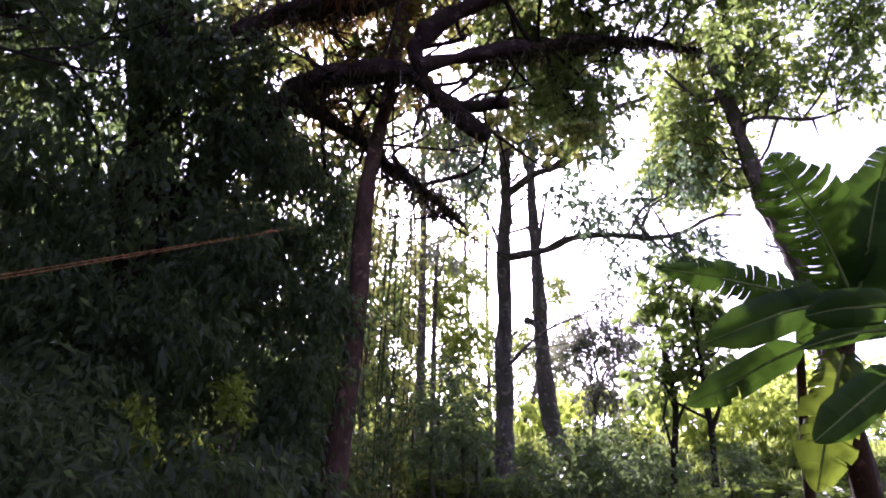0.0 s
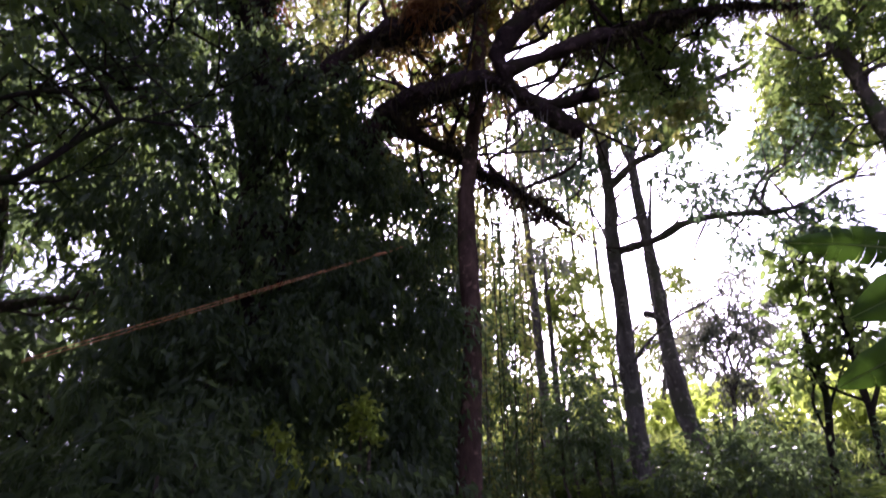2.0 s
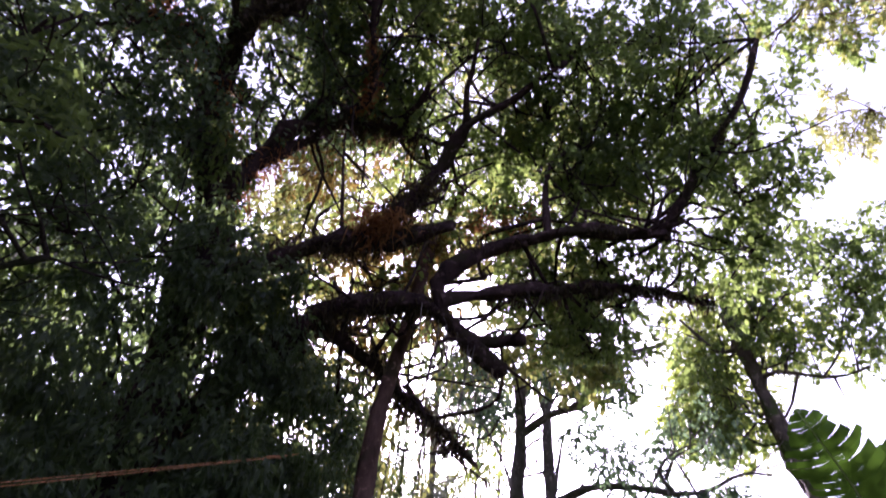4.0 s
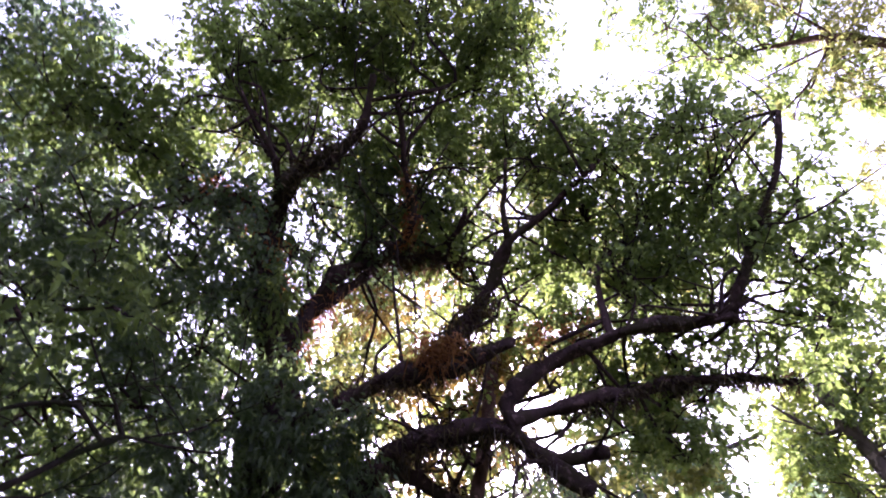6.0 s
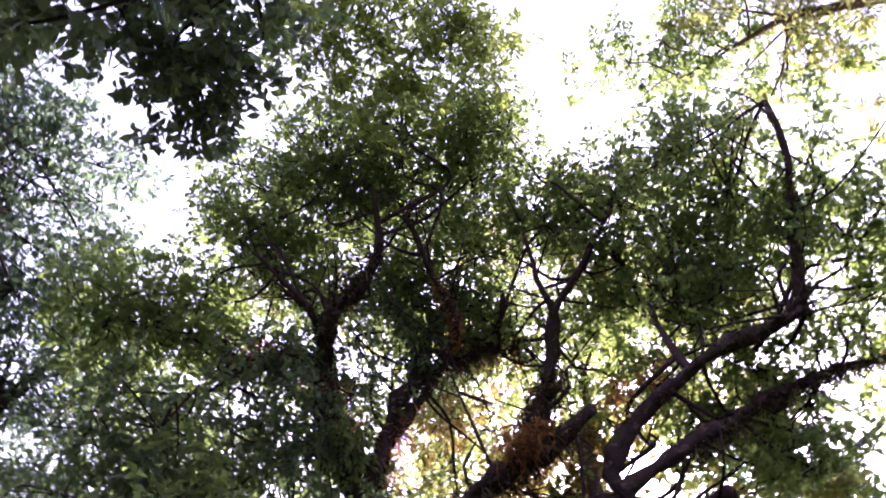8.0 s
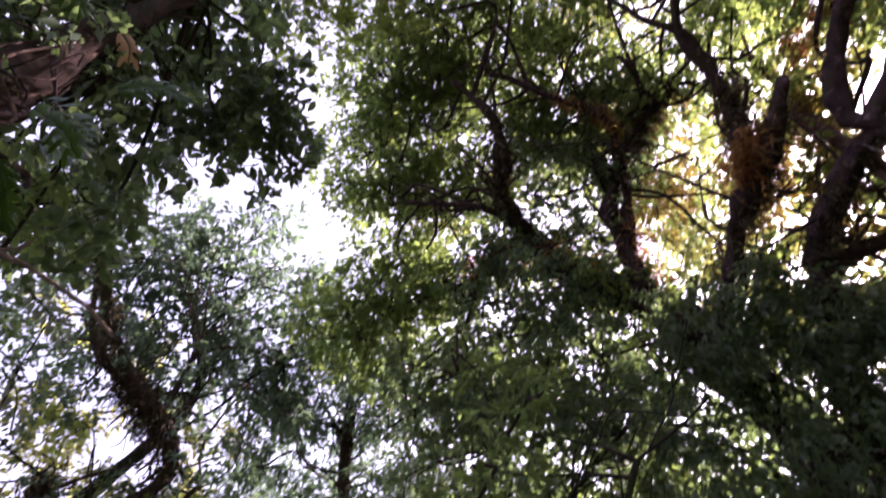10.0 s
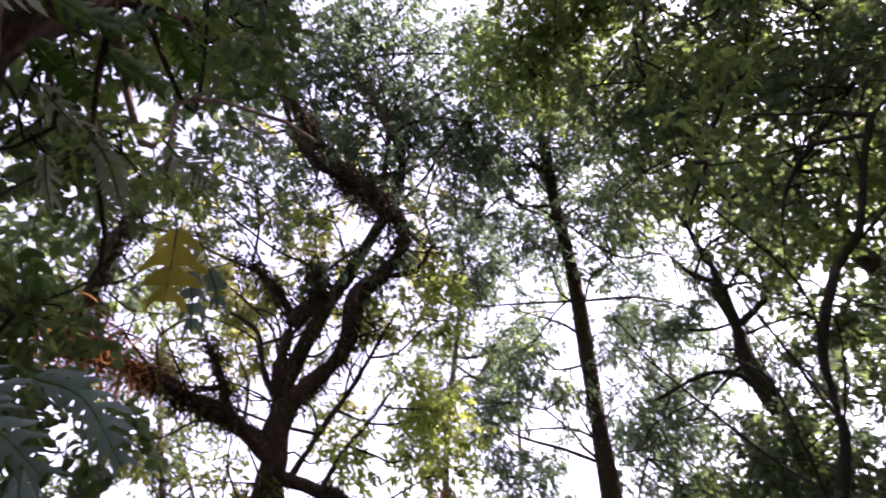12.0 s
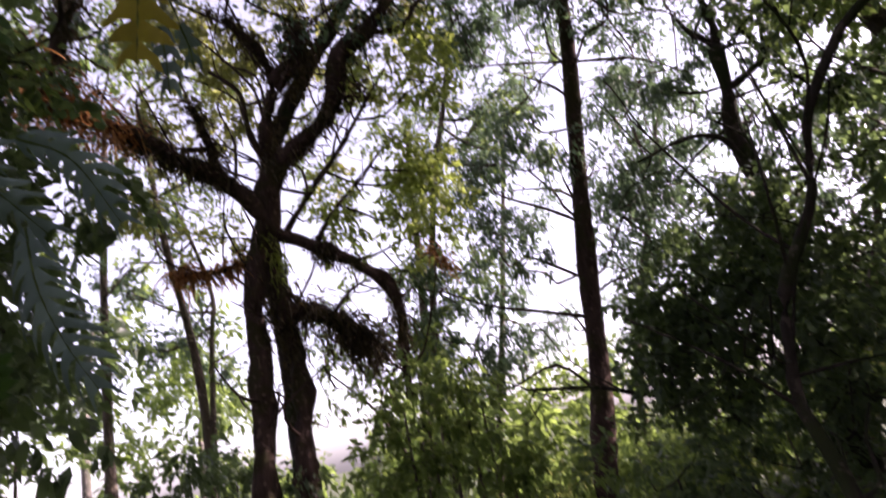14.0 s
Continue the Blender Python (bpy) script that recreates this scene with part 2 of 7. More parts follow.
def foliage(name, groups, length, width, material, rng, sprigs=16, per=11, droop=0.35, loose=1.0, whorl=0.0):
    """Leaves on short sprigs that stand out from the heart of each tuft; whorl: the share that spreads like a rosette at a sprig's end."""
    bases, ways = [], []
    for _, c, r in groups:
        k = max(3, int(sprigs * (r / 0.34) ** 1.6))
        d = unit(rng.standard_normal((k, 3)) + np.array([0, 0, 0.25]))
        start = c + d * r * (0.15 + 0.75 * rng.random((k, 1)))
        w = unit(d + rng.standard_normal((k, 3)) * 0.45 + np.array([0, 0, -droop]))
        u = rng.random((k, per, 1))
        stray = rng.standard_normal((k, per, 3))
        ring = rng.random((k, per, 1)) < whorl
        u = np.where(ring, 0.8 + 0.2 * u, u)
        b = start[:, None] + w[:, None] * u * r * 0.75 + rng.standard_normal((k, per, 3)) * 0.035 * loose
        spread = unit(stray - (stray * w[:, None]).sum(-1, keepdims=True) * w[:, None])
        q = unit(np.where(ring, spread + w[:, None] * 0.45, w[:, None] * 0.8 + stray * 0.7) + np.array([0, 0, -droop]))
        bases.append(b.reshape(-1, 3))
        ways.append(q.reshape(-1, 3))
    b, q = np.vstack(bases), np.vstack(ways)
    scale = 0.6 + 0.75 * rng.random(len(b))
    v, f = leaf_arrays(b, q, length * scale, width * scale, rng, oval=whorl > 0)
    return mesh_of(name, v, f, 3, material)


def twig_lines(groups, limbs, rng, thick=0.03):
    """A bough from the nearest limb to the heart of each clump, and a twig on to every tuft."""
    every = np.vstack([l for l, _, _ in limbs])
    girth = np.concatenate([np.linspace(a, b, len(l)) for l, a, b in limbs])
    lines, done = [], set()
    for heart, c, r in groups:
        h = np.array(heart)
        if heart not in done:
            done.add(heart)
            gap = np.linalg.norm(every - h + (0, 0, 0.4), axis=1)
            pick = rng.choice(np.flatnonzero(gap < gap.min() + 0.8))
            start = every[pick]
            reach = np.linalg.norm(h - start)
            if reach < 3.0:
                bend = [start + (h - start) * u + rng.standard_normal(3) * 0.09 * reach - (0, 0, 0.05 * reach) for u in (0.35, 0.7)]
                r = min(thick * (0.7 + 0.2 * reach), 0.7 * girth[pick] + 0.004)
                lines.append((curve_points([start, *bend, h], 0.2), r, min(r, thick * 0.5)))
        lines.append((curve_points([h, (h + c) / 2 + rng.standard_normal(3) * 0.12, c, c + (c - h) * 0.25 + rng.standard_normal(3) * 0.08], 0.24), thick * 0.55, thick * 0.15))
    return lines


def gnarled(line, crook):
    """Bends a line unevenly but keeps its ends."""
    if not crook:
        return line
    off = np.array([noise.noise_vector(Vector(p) * 1.3) for p in line]) * crook
    return line + off * np.sin(np.linspace(0, np.pi, len(line)))[:, None] ** 0.5


def shoot_lines(limbs, share, rng):
    """Side branches along the limbs, each forking once or twice."""
    lines = []
    for line, r0, r1 in limbs:
        span = np.linalg.norm(np.diff(line, axis=0), axis=1).sum()
        for _ in range(int(span * share + rng.random())):
            i = rng.integers(len(line) // 4, len(line) - 1)
            r = r0 + (r1 - r0) * i / len(line)
            way = unit(line[i + 1] - line[i])
            d = unit(way * 0.5 + rng.standard_normal(3) * 0.7 + np.array([0, 0, 0.45]))
            reach = rng.uniform(0.5, 1.5)
            mid = line[i] + d * reach * 0.5 + rng.standard_normal(3) * 0.14 * reach
            end = line[i] + d * reach + rng.standard_normal(3) * 0.2 + np.array([0, 0, 0.15])
            path = curve_points([line[i], mid, end], 0.15)
            thick = min(0.25 * r + 0.006, 0.03)
            lines.append((path, thick, 0.007))
            for _ in range(2):
                j = rng.integers(len(path) // 3, len(path))
                e = path[j] + unit(d + rng.standard_normal(3) * 0.8) * reach * 0.5
                lines.append((curve_points([path[j], (path[j] + e) / 2 + rng.standard_normal(3) * 0.1 * reach, e], 0.15), thick * 0.5, 0.005))
    return lines


def tree(name, label, bark, trunk, limbs, crowns, seed, category="tree", group="", sides=10, thick=0.03, rough=0.1, crook=0.0, shoots=0.0):
    """trunk and limbs: (points, r0, r1). crowns: dicts for foliage(), with clumps and fill."""
    rng = np.random.default_rng(seed)
    foot = trunk[0][0]
    level = float(hill(foot[0], foot[1]))
    if foot[2] > level - 0.1:
        trunk = ([(foot[0], foot[1], level - 0.25), *trunk[0]], trunk[1] * 1.1, trunk[2])
    thing = root(name, (foot[0], foot[1], level), label, category, group)
    made = [(gnarled(curve_points(p, 0.16), crook), a, b) for p, a, b in (trunk, *limbs)]
    for n in range(1, len(made)):   # limbs spring from the wood they grow on
        line, a, b = made[n]
        before = np.vstack([l for l, _, _ in made[:n]])
        gap = before - line[0]
        gap = gap[np.argmin(np.linalg.norm(gap, axis=1))]
        if line[0][2] > hill(line[0][0], line[0][1]) + 1.0 and np.linalg.norm(gap) < (0.9 if a < 0.13 else 0.45):
            made[n] = (line + gap * np.clip(1 - np.linspace(0, 1, len(line)) / 0.5, 0, 1)[:, None] ** 1.5, a, b)
    under(thing, "trunk", tubes("trunk", made[:1], bark, sides + 2, rough * 0.7, rng))
    for one in made[1:]:
        under(thing, "limb", tubes("limb", [one], bark, sides, rough, rng))
    if shoots:
        under(thing, "branchwork", tubes("branchwork", shoot_lines(made, shoots, rng), bark, 5, 0.08, rng), kind="stuff")
    for crown in crowns:
        crown = dict(crown)
        size = crown.pop("size", 0.34)
        groups = tufts(crown.pop("clumps"), crown.pop("fill", 1.2), rng, size)
        bare = crown.pop("bare", False)
        under(thing, "crown", foliage("crown", groups, rng=rng, **crown), kind="stuff")
        if not bare:
            under(thing, "branchwork", tubes("branchwork", twig_lines(groups, made, rng, thick), bark, 4, 0.08, rng), kind="stuff")
    return thing


def strap_arrays(base, way, length, width, rng, sag=0.5, steps=3):
    """Narrow arching leaves (grass, fern straps): one row each."""
    n = len(base)
    side = unit(np.cross(way, rng.standard_normal((n, 3)))) * np.broadcast_to(width, n)[:, None] / 2
    length = np.broadcast_to(length, n)[:, None]
    verts = []
    for i in range(steps):
        u = i / steps
        p = base + way * length * u - np.array([0, 0, 1]) * length * sag * u * u
        verts += [p - side * (1 - 0.4 * u), p + side * (1 - 0.4 * u)]
    verts.append(base + way * length - np.array([0, 0, 1]) * length * sag)
    v = np.stack(verts, 1).reshape(-1, 3)
    m = 2 * steps + 1
    f = []
    for i in range(steps - 1):
        f += [2 * i, 2 * i + 1, 2 * i + 3, 2 * i, 2 * i + 3, 2 * i + 2]
    f += [m - 3, m - 2, m - 1]
    return v, (np.arange(n)[:, None] * m + np.array(f)).ravel()


def epiphyte(line, count, length, material, seed, label, radius=0.1, hang=0.5, width=0.022):
    """A shaggy growth of ferns and roots along a stretch of a limb."""
    rng = np.random.default_rng(seed)
    count = int(count * 1.8)
    length, radius = length * 0.85, radius * 0.95
    if line[0][0] < -5:   # the many-limbed tree is furrier
        count, length, radius = int(count * 1.3), length * 1.35, radius * 1.2
    line = curve_points(line, 0.08)
    hearts = rng.integers(0, len(line), max(4, count // 70))
    at = np.clip(rng.choice(hearts, count) + rng.normal(0, 1.6, count), 0, len(line) - 1).astype(int)
    b = line[at] + rng.standard_normal((count, 3)) * radius * 0.6
    w = unit(rng.standard_normal((count, 3)) + np.array([0, 0, 0.5 - hang]))
    v, f = strap_arrays(b, w, length * (0.4 + 1.0 * rng.random(count)), width * (0.5 + rng.random(count)), rng, sag=0.25 + hang)
    ob = new("epiphyte_fern", mesh_of("epiphyte_fern", v, f, 3, material))
    tagged(ob, label, "epiphyte", "epiphytes on the limbs", "stuff")


# ---- ground ----
def ground():
    mat, nodes, links, bsdf = nodes_of("forest_soil")
    coord = nodes.new("ShaderNodeTexCoord")
    big, fine = nodes.new("ShaderNodeTexNoise"), nodes.new("ShaderNodeTexNoise")
    for node, scale in ((big, 0.6), (fine, 14.0)):
        node.inputs["Scale"].default_value, node.inputs["Detail"].default_value = scale, 8.0
        links.new(coord.outputs["Object"], node.inputs["Vector"])
    a = ramp(nodes, links, big.outputs["Fac"], [(0.35, (0.045, 0.036, 0.02)), (0.55, (0.07, 0.095, 0.026))])
    b = ramp(nodes, links, fine.outputs["Fac"], [(0.3, (0.5, 0.45, 0.4)), (0.7, (1.2, 1.2, 1.1))])
    mix = nodes.new("ShaderNodeMixRGB")
    mix.blend_type, mix.inputs[0].default_value = "MULTIPLY", 1.0
    links.new(a, mix.inputs[1])
    links.new(b, mix.inputs[2])
    links.new(mix.outputs[0], bsdf.inputs["Base Color"])
    bsdf.inputs["Roughness"].default_value = 0.95
    bump = nodes.new("ShaderNodeBump")
    bump.inputs["Distance"].default_value = 0.06
    links.new(fine.outputs["Fac"], bump.inputs["Height"])
    links.new(bump.outputs[0], bsdf.inputs["Normal"])
    u = np.linspace(-1, 1, 181)
    s = np.sign(u) * (30 * np.abs(u) + 1500 * np.abs(u) ** 6)
    x, y = np.meshgrid(s, s, indexing="ij")
    v = np.stack([x, y, hill(x, y)], -1).reshape(-1, 3)
    i, j = np.meshgrid(np.arange(180), np.arange(180), indexing="ij")
    q = np.stack([i * 181 + j, (i + 1) * 181 + j, (i + 1) * 181 + j + 1, i * 181 + j + 1], -1).reshape(-1)
    tagged(new("ground", mesh_of("ground", v, q, 4, mat)), "uneven forest floor of dark soil rising into a hillside", "ground", kind="structure")


ground()


# ---- the great tree with mossy limbs ----
def great_tree():
    trunk = ([(-3.37, 6.36, 1.43), (-3.55, 6.52, 3.24), (-3.48, 6.45, 4.81)] + [(-3.23, 5.66, 6.74), (-3.42, 5.22, 7.52), (-3.56, 4.67, 8.29), (-3.49, 4.29, 8.95)], 0.42, 0.17)
    limbs = [
        ([(-3.44, 6.53, 4.41), (-2.79, 6.54, 5.27), (-2.22, 6.39, 5.87), (-1.68, 6.14, 6.28), (-1.03, 6.05, 6.42), (-0.46, 5.94, 6.31), (-0.08, 6.04, 6.04), (0.44, 6.16, 5.67)], 0.18, 0.1),
        ([(-0.02, 6.09, 5.98), (0.33, 5.98, 5.95), (0.63, 5.83, 5.94)], 0.10, 0.06),
        ([(-0.27, 5.97, 6.30), (-0.40, 5.80, 6.65), (-0.11, 5.65, 6.97), (0.54, 5.53, 7.21), (1.27, 5.41, 7.36), (2.24, 5.27, 7.32)] + [(2.30, 5.35, 7.38), (2.59, 4.84, 7.96), (2.98, 4.15, 8.52), (3.08, 3.58, 9.03)], 0.1, 0.03),
        ([(-0.26, 6.02, 6.40), (0.15, 5.99, 6.59), (0.83, 5.96, 6.72), (1.45, 5.95, 6.91), (2.32, 6.01, 6.99), (3.01, 6.04, 6.93)], 0.09, 0.045),
        ([(-3.39, 5.82, 6.28), (-2.29, 5.81, 6.92), (-1.56, 5.76, 7.07), (-0.90, 5.66, 7.18), (-0.31, 5.47, 7.29)], 0.16, 0.08),
        ([(-1.87, 6.64, 6.21), (-1.35, 6.71, 6.12), (-1.03, 6.78, 5.92), (-0.79, 6.86, 5.65), (-0.31, 6.94, 5.36), (0.25, 7.04, 4.94)], 0.1, 0.03),
        ([(-3.41, 4.33, 8.72), (-3.09, 3.78, 8.92), (-2.58, 3.58, 9.10), (-2.11, 3.33, 9.36), (-1.89, 2.79, 9.73)], 0.14, 0.04),
        ([(-3.50, 4.29, 8.82), (-3.90, 3.88, 8.72), (-4.47, 3.59, 8.41)], 0.13, 0.08),
        ([(-3.19, 5.55, 7.19), (-2.88, 5.24, 7.92), (-2.52, 5.09, 8.45), (-1.99, 5.15, 8.71), (-1.45, 5.28, 8.87), (-0.83, 5.48, 8.95)], 0.13, 0.05),
        ([(-2.79, 5.38, 7.84), (-2.24, 5.30, 8.39), (-1.88, 5.01, 8.71), (-1.59, 4.63, 8.79), (-1.60, 3.88, 9.22), (-1.63, 3.21, 9.63)], 0.085, 0.03),
        ([(-1.44, 5.73, 7.14), (-1.02, 5.60, 7.78), (-0.60, 5.46, 8.35), (-0.26, 4.98, 8.73), (0.33, 4.60, 8.98), (0.93, 4.22, 9.27)], 0.12, 0.03),
        ([(-0.27, 5.01, 8.71), (-0.29, 4.55, 9.01), (-0.24, 4.01, 9.31)], 0.05, 0.02),
        ([(0.67, 5.60, 7.69), (0.84, 5.24, 8.24), (1.38, 4.96, 8.74), (1.54, 4.69, 9.12)], 0.05, 0.02),
        ([(-3.41, 4.26, 8.76), (-3.31, 3.42, 9.00), (-3.53, 2.58, 9.24)], 0.07, 0.02),
        ([(-1.53, 5.28, 8.85), (-1.04, 4.87, 8.86), (-0.82, 4.52, 8.99)], 0.07, 0.02),
    ]
    upper = [(-5.26, 2.79, 9.01, 0.93), (-5.65, 2.46, 8.83, 0.76), (-4.67, 3.05, 9.29, 0.68), (-4.14, 3.12, 10.15, 0.89), (-4.12, 2.18, 10.45, 0.54), (-3.56, 2.53, 11.15, 0.94), (-2.51, 2.50, 11.49, 1.13), (-1.38, 2.69, 11.66, 1.13), (-0.26, 3.01, 11.66, 0.84), (-3.01, 3.46, 11.05, 1.03), (-1.88, 3.76, 11.22, 0.94), (-0.65, 3.66, 11.10, 0.82), (0.14, 3.33, 11.56, 0.56), (-3.23, 3.97, 9.96, 0.70), (-2.13, 4.44, 10.07, 0.70), (-1.07, 4.45, 10.26, 0.79), (-1.50, 4.96, 9.56, 0.59), (-4.49, 3.39, 8.88, 0.49)]
    east = [(0.05, 4.48, 10.09, 0.77), (0.56, 4.19, 10.66, 0.63), (1.19, 4.47, 10.01, 0.94), (2.16, 4.11, 9.77, 0.92), (2.43, 4.63, 9.17, 0.90), (1.75, 5.07, 9.08, 0.74), (0.80, 5.19, 9.40, 0.76), (0.21, 5.62, 8.88, 0.49), (1.06, 5.74, 8.45, 0.72), (1.97, 5.39, 8.53, 0.80), (2.66, 5.07, 8.54, 0.48), (3.32, 4.57, 8.61, 0.60), (3.22, 5.20, 8.07, 0.64), (3.71, 4.99, 8.11, 0.48), (3.43, 5.61, 7.45, 0.63), (2.91, 5.88, 7.46, 0.47), (0.47, 5.87, 8.14, 0.39), (1.44, 5.97, 7.62, 0.46)]
    low = [(1.92, 6.33, 6.94, 0.57), (1.39, 6.54, 6.68, 0.53), (1.05, 6.21, 7.15, 0.38), (1.63, 6.71, 6.39, 0.53), (0.51, 6.14, 7.16, 0.26), (-1.11, 6.48, 7.14, 0.31), (-0.90, 6.90, 6.65, 0.31), (-0.28, 6.88, 6.41, 0.30), (-2.59, 6.15, 6.37, 0.44), (-2.05, 6.18, 6.58, 0.29)]
    west = [(-4.76, 3.23, 7.16, 0.93), (-5.23, 2.78, 6.98, 0.86), (-4.17, 3.77, 7.29, 0.79), (-4.34, 3.89, 6.32, 0.87), (-4.93, 3.41, 6.10, 0.87), (-3.70, 4.50, 6.48, 0.68), (-3.27, 5.04, 5.93, 0.79), (-3.98, 4.45, 5.62, 0.84), (-4.52, 3.93, 5.22, 0.88), (-4.88, 3.37, 5.32, 0.75), (-3.63, 4.39, 7.50, 0.44), (-5.49, 3.18, 6.47, 0.64), (-3.78, 4.00, 8.21, 0.38), (-2.75, 5.65, 5.88, 0.54)]
    near = [(-2.95, 2.03, 5.09, 0.27), (-2.80, 2.41, 4.66, 0.30), (-3.20, 2.24, 4.39, 0.26)]
    sunny = [(0.55, 5.42, 9.51, 0.43), (1.02, 5.80, 9.06, 0.51), (1.57, 5.94, 8.71, 0.50), (1.06, 5.50, 9.64, 0.44), (1.86, 5.93, 8.39, 0.41), (0.51, 5.04, 10.22, 0.45), (-4.16, 3.51, 9.99, 0.36), (-0.61, 4.87, 10.31, 0.36), (2.68, 4.29, 9.76, 0.43)]
    behind = [(-3.68, 4.56, 10.91, 0.49), (-3.00, 5.15, 10.85, 0.49), (-2.32, 4.84, 11.77, 0.51), (-2.35, 6.00, 11.12, 0.51), (-1.42, 5.43, 11.64, 0.51), (-0.57, 4.99, 11.95, 0.51), (-1.51, 6.68, 10.84, 0.51), (-0.55, 6.25, 11.24, 0.51), (0.19, 5.70, 11.59, 0.51), (0.88, 4.97, 11.94, 0.51), (1.72, 5.45, 11.58, 0.51), (0.90, 6.55, 11.01, 0.51), (1.84, 6.50, 10.28, 0.49), (0.15, 6.72, 10.31, 0.49), (-3.04, 7.01, 10.20, 0.41), (-2.22, 7.46, 10.07, 0.41), (-3.37, 7.29, 9.12, 0.39)]
    inner = [(-3.18, 5.03, 8.88, 0.50), (-2.57, 5.17, 9.27, 0.51), (-2.01, 5.66, 9.09, 0.43), (-1.00, 5.44, 9.20, 0.59), (-0.30, 5.62, 9.13, 0.50), (0.34, 5.47, 9.11, 0.50), (0.07, 6.09, 8.22, 0.40), (0.51, 6.29, 7.74, 0.39), (-0.55, 5.90, 8.64, 0.41), (1.21, 5.86, 8.32, 0.56), (1.75, 6.21, 7.58, 0.47), (0.78, 6.49, 7.19, 0.38), (-1.52, 5.48, 9.58, 0.53), (-3.51, 5.16, 8.36, 0.41), (2.22, 6.05, 7.59, 0.39), (1.45, 5.41, 8.90, 0.58)]
    shade = [(-2.9, 4.18, 8.9, 0.4), (-3.18, 4.63, 8.24, 0.42), (-2.44, 4.92, 8.73, 0.42), (-3.6, 3.93, 8.6, 0.42), (-2.28, 4.35, 9.38, 0.45), (-1.92, 5.06, 9.04, 0.4), (-4.83, 3.51, 7.65, 0.61), (-4.11, 3.66, 8.08, 0.61), (-4.94, 4.18, 7.11, 0.61), (-4.23, 4.39, 7.53, 0.53), (-3.90, 4.36, 8.44, 0.48), (-2.52, 4.33, 9.67, 0.51), (-1.57, 4.76, 9.67, 0.51), (-2.18, 5.15, 9.28, 0.42), (-1.04, 5.31, 9.41, 0.42), (-3.67, 4.84, 7.55, 0.46)]
    closed = [(-2.57, 6.61, 7.92, 0.51), (-1.92, 6.78, 8.12, 0.51), (-1.16, 7.05, 8.31, 0.53), (-0.34, 7.02, 8.43, 0.53), (0.48, 7.00, 8.44, 0.53), (1.21, 6.99, 8.36, 0.53), (-2.50, 7.04, 7.31, 0.50), (-1.78, 7.36, 7.50, 0.51), (-0.82, 7.54, 7.80, 0.44), (0.35, 7.33, 7.78, 0.43), (1.06, 7.12, 7.64, 0.50), (1.66, 6.84, 8.13, 0.51), (1.77, 7.12, 7.47, 0.50), (-2.60, 7.31, 6.54, 0.49), (-2.05, 7.63, 6.69, 0.42), (1.00, 7.36, 7.03, 0.41), (1.55, 7.38, 6.87, 0.49), (1.89, 7.54, 6.53, 0.33), (-2.54, 7.55, 5.79, 0.48), (-2.00, 7.88, 5.91, 0.41), (-1.40, 8.06, 6.23, 0.34), (-1.66, 8.22, 5.37, 0.41), (-2.37, 7.94, 5.12, 0.48), (-1.28, 7.89, 6.91, 0.34)]
    amber = [(-1.12, 6.23, 8.00, 0.36), (-1.69, 6.47, 7.62, 0.32), (-1.40, 6.78, 7.35, 0.32), (-0.86, 6.90, 7.63, 0.37), (-0.56, 7.51, 7.05, 0.33), (-1.17, 7.73, 6.82, 0.34), (-1.59, 5.98, 9.46, 0.54), (-2.56, 6.39, 9.40, 0.46), (-1.73, 7.45, 7.06, 0.25), (-0.26, 6.50, 8.11, 0.33)]
    tree("great_tree", "broad old tree, mossy dark limbs, dense green crown", BARK_OLD, trunk, limbs, [
        dict(clumps=upper, fill=4.2, length=0.086, width=0.05, size=0.3, sprigs=13, whorl=0.7, material=GREEN),
        dict(clumps=east, fill=3.3, length=0.086, width=0.05, size=0.3, sprigs=13, whorl=0.7, material=GREEN),
        dict(clumps=low, fill=2.4, length=0.086, width=0.05, size=0.3, sprigs=13, whorl=0.7, material=GREEN),
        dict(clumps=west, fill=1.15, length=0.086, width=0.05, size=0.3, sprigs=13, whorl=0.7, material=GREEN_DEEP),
        dict(clumps=near, fill=0.12, length=0.11, width=0.05, material=GREEN, size=0.24, sprigs=10),
        # sunny, behind and closed have sunlight in the leaf colour; shade is coloured darker
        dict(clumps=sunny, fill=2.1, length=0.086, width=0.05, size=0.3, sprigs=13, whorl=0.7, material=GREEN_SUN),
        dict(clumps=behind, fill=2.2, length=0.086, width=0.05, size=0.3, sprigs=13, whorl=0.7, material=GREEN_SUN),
        dict(clumps=inner, fill=2.2, length=0.086, width=0.05, size=0.3, sprigs=13, whorl=0.7, material=GREEN),
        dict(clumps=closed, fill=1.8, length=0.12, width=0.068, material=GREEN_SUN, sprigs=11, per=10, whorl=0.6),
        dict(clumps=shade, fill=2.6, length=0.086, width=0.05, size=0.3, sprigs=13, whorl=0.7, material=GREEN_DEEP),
        dict(clumps=amber, fill=2.4, length=0.12, width=0.05, material=AMBER),
    ], 11, sides=12, rough=0.24, crook=0.1, shoots=3.0)


great_tree()


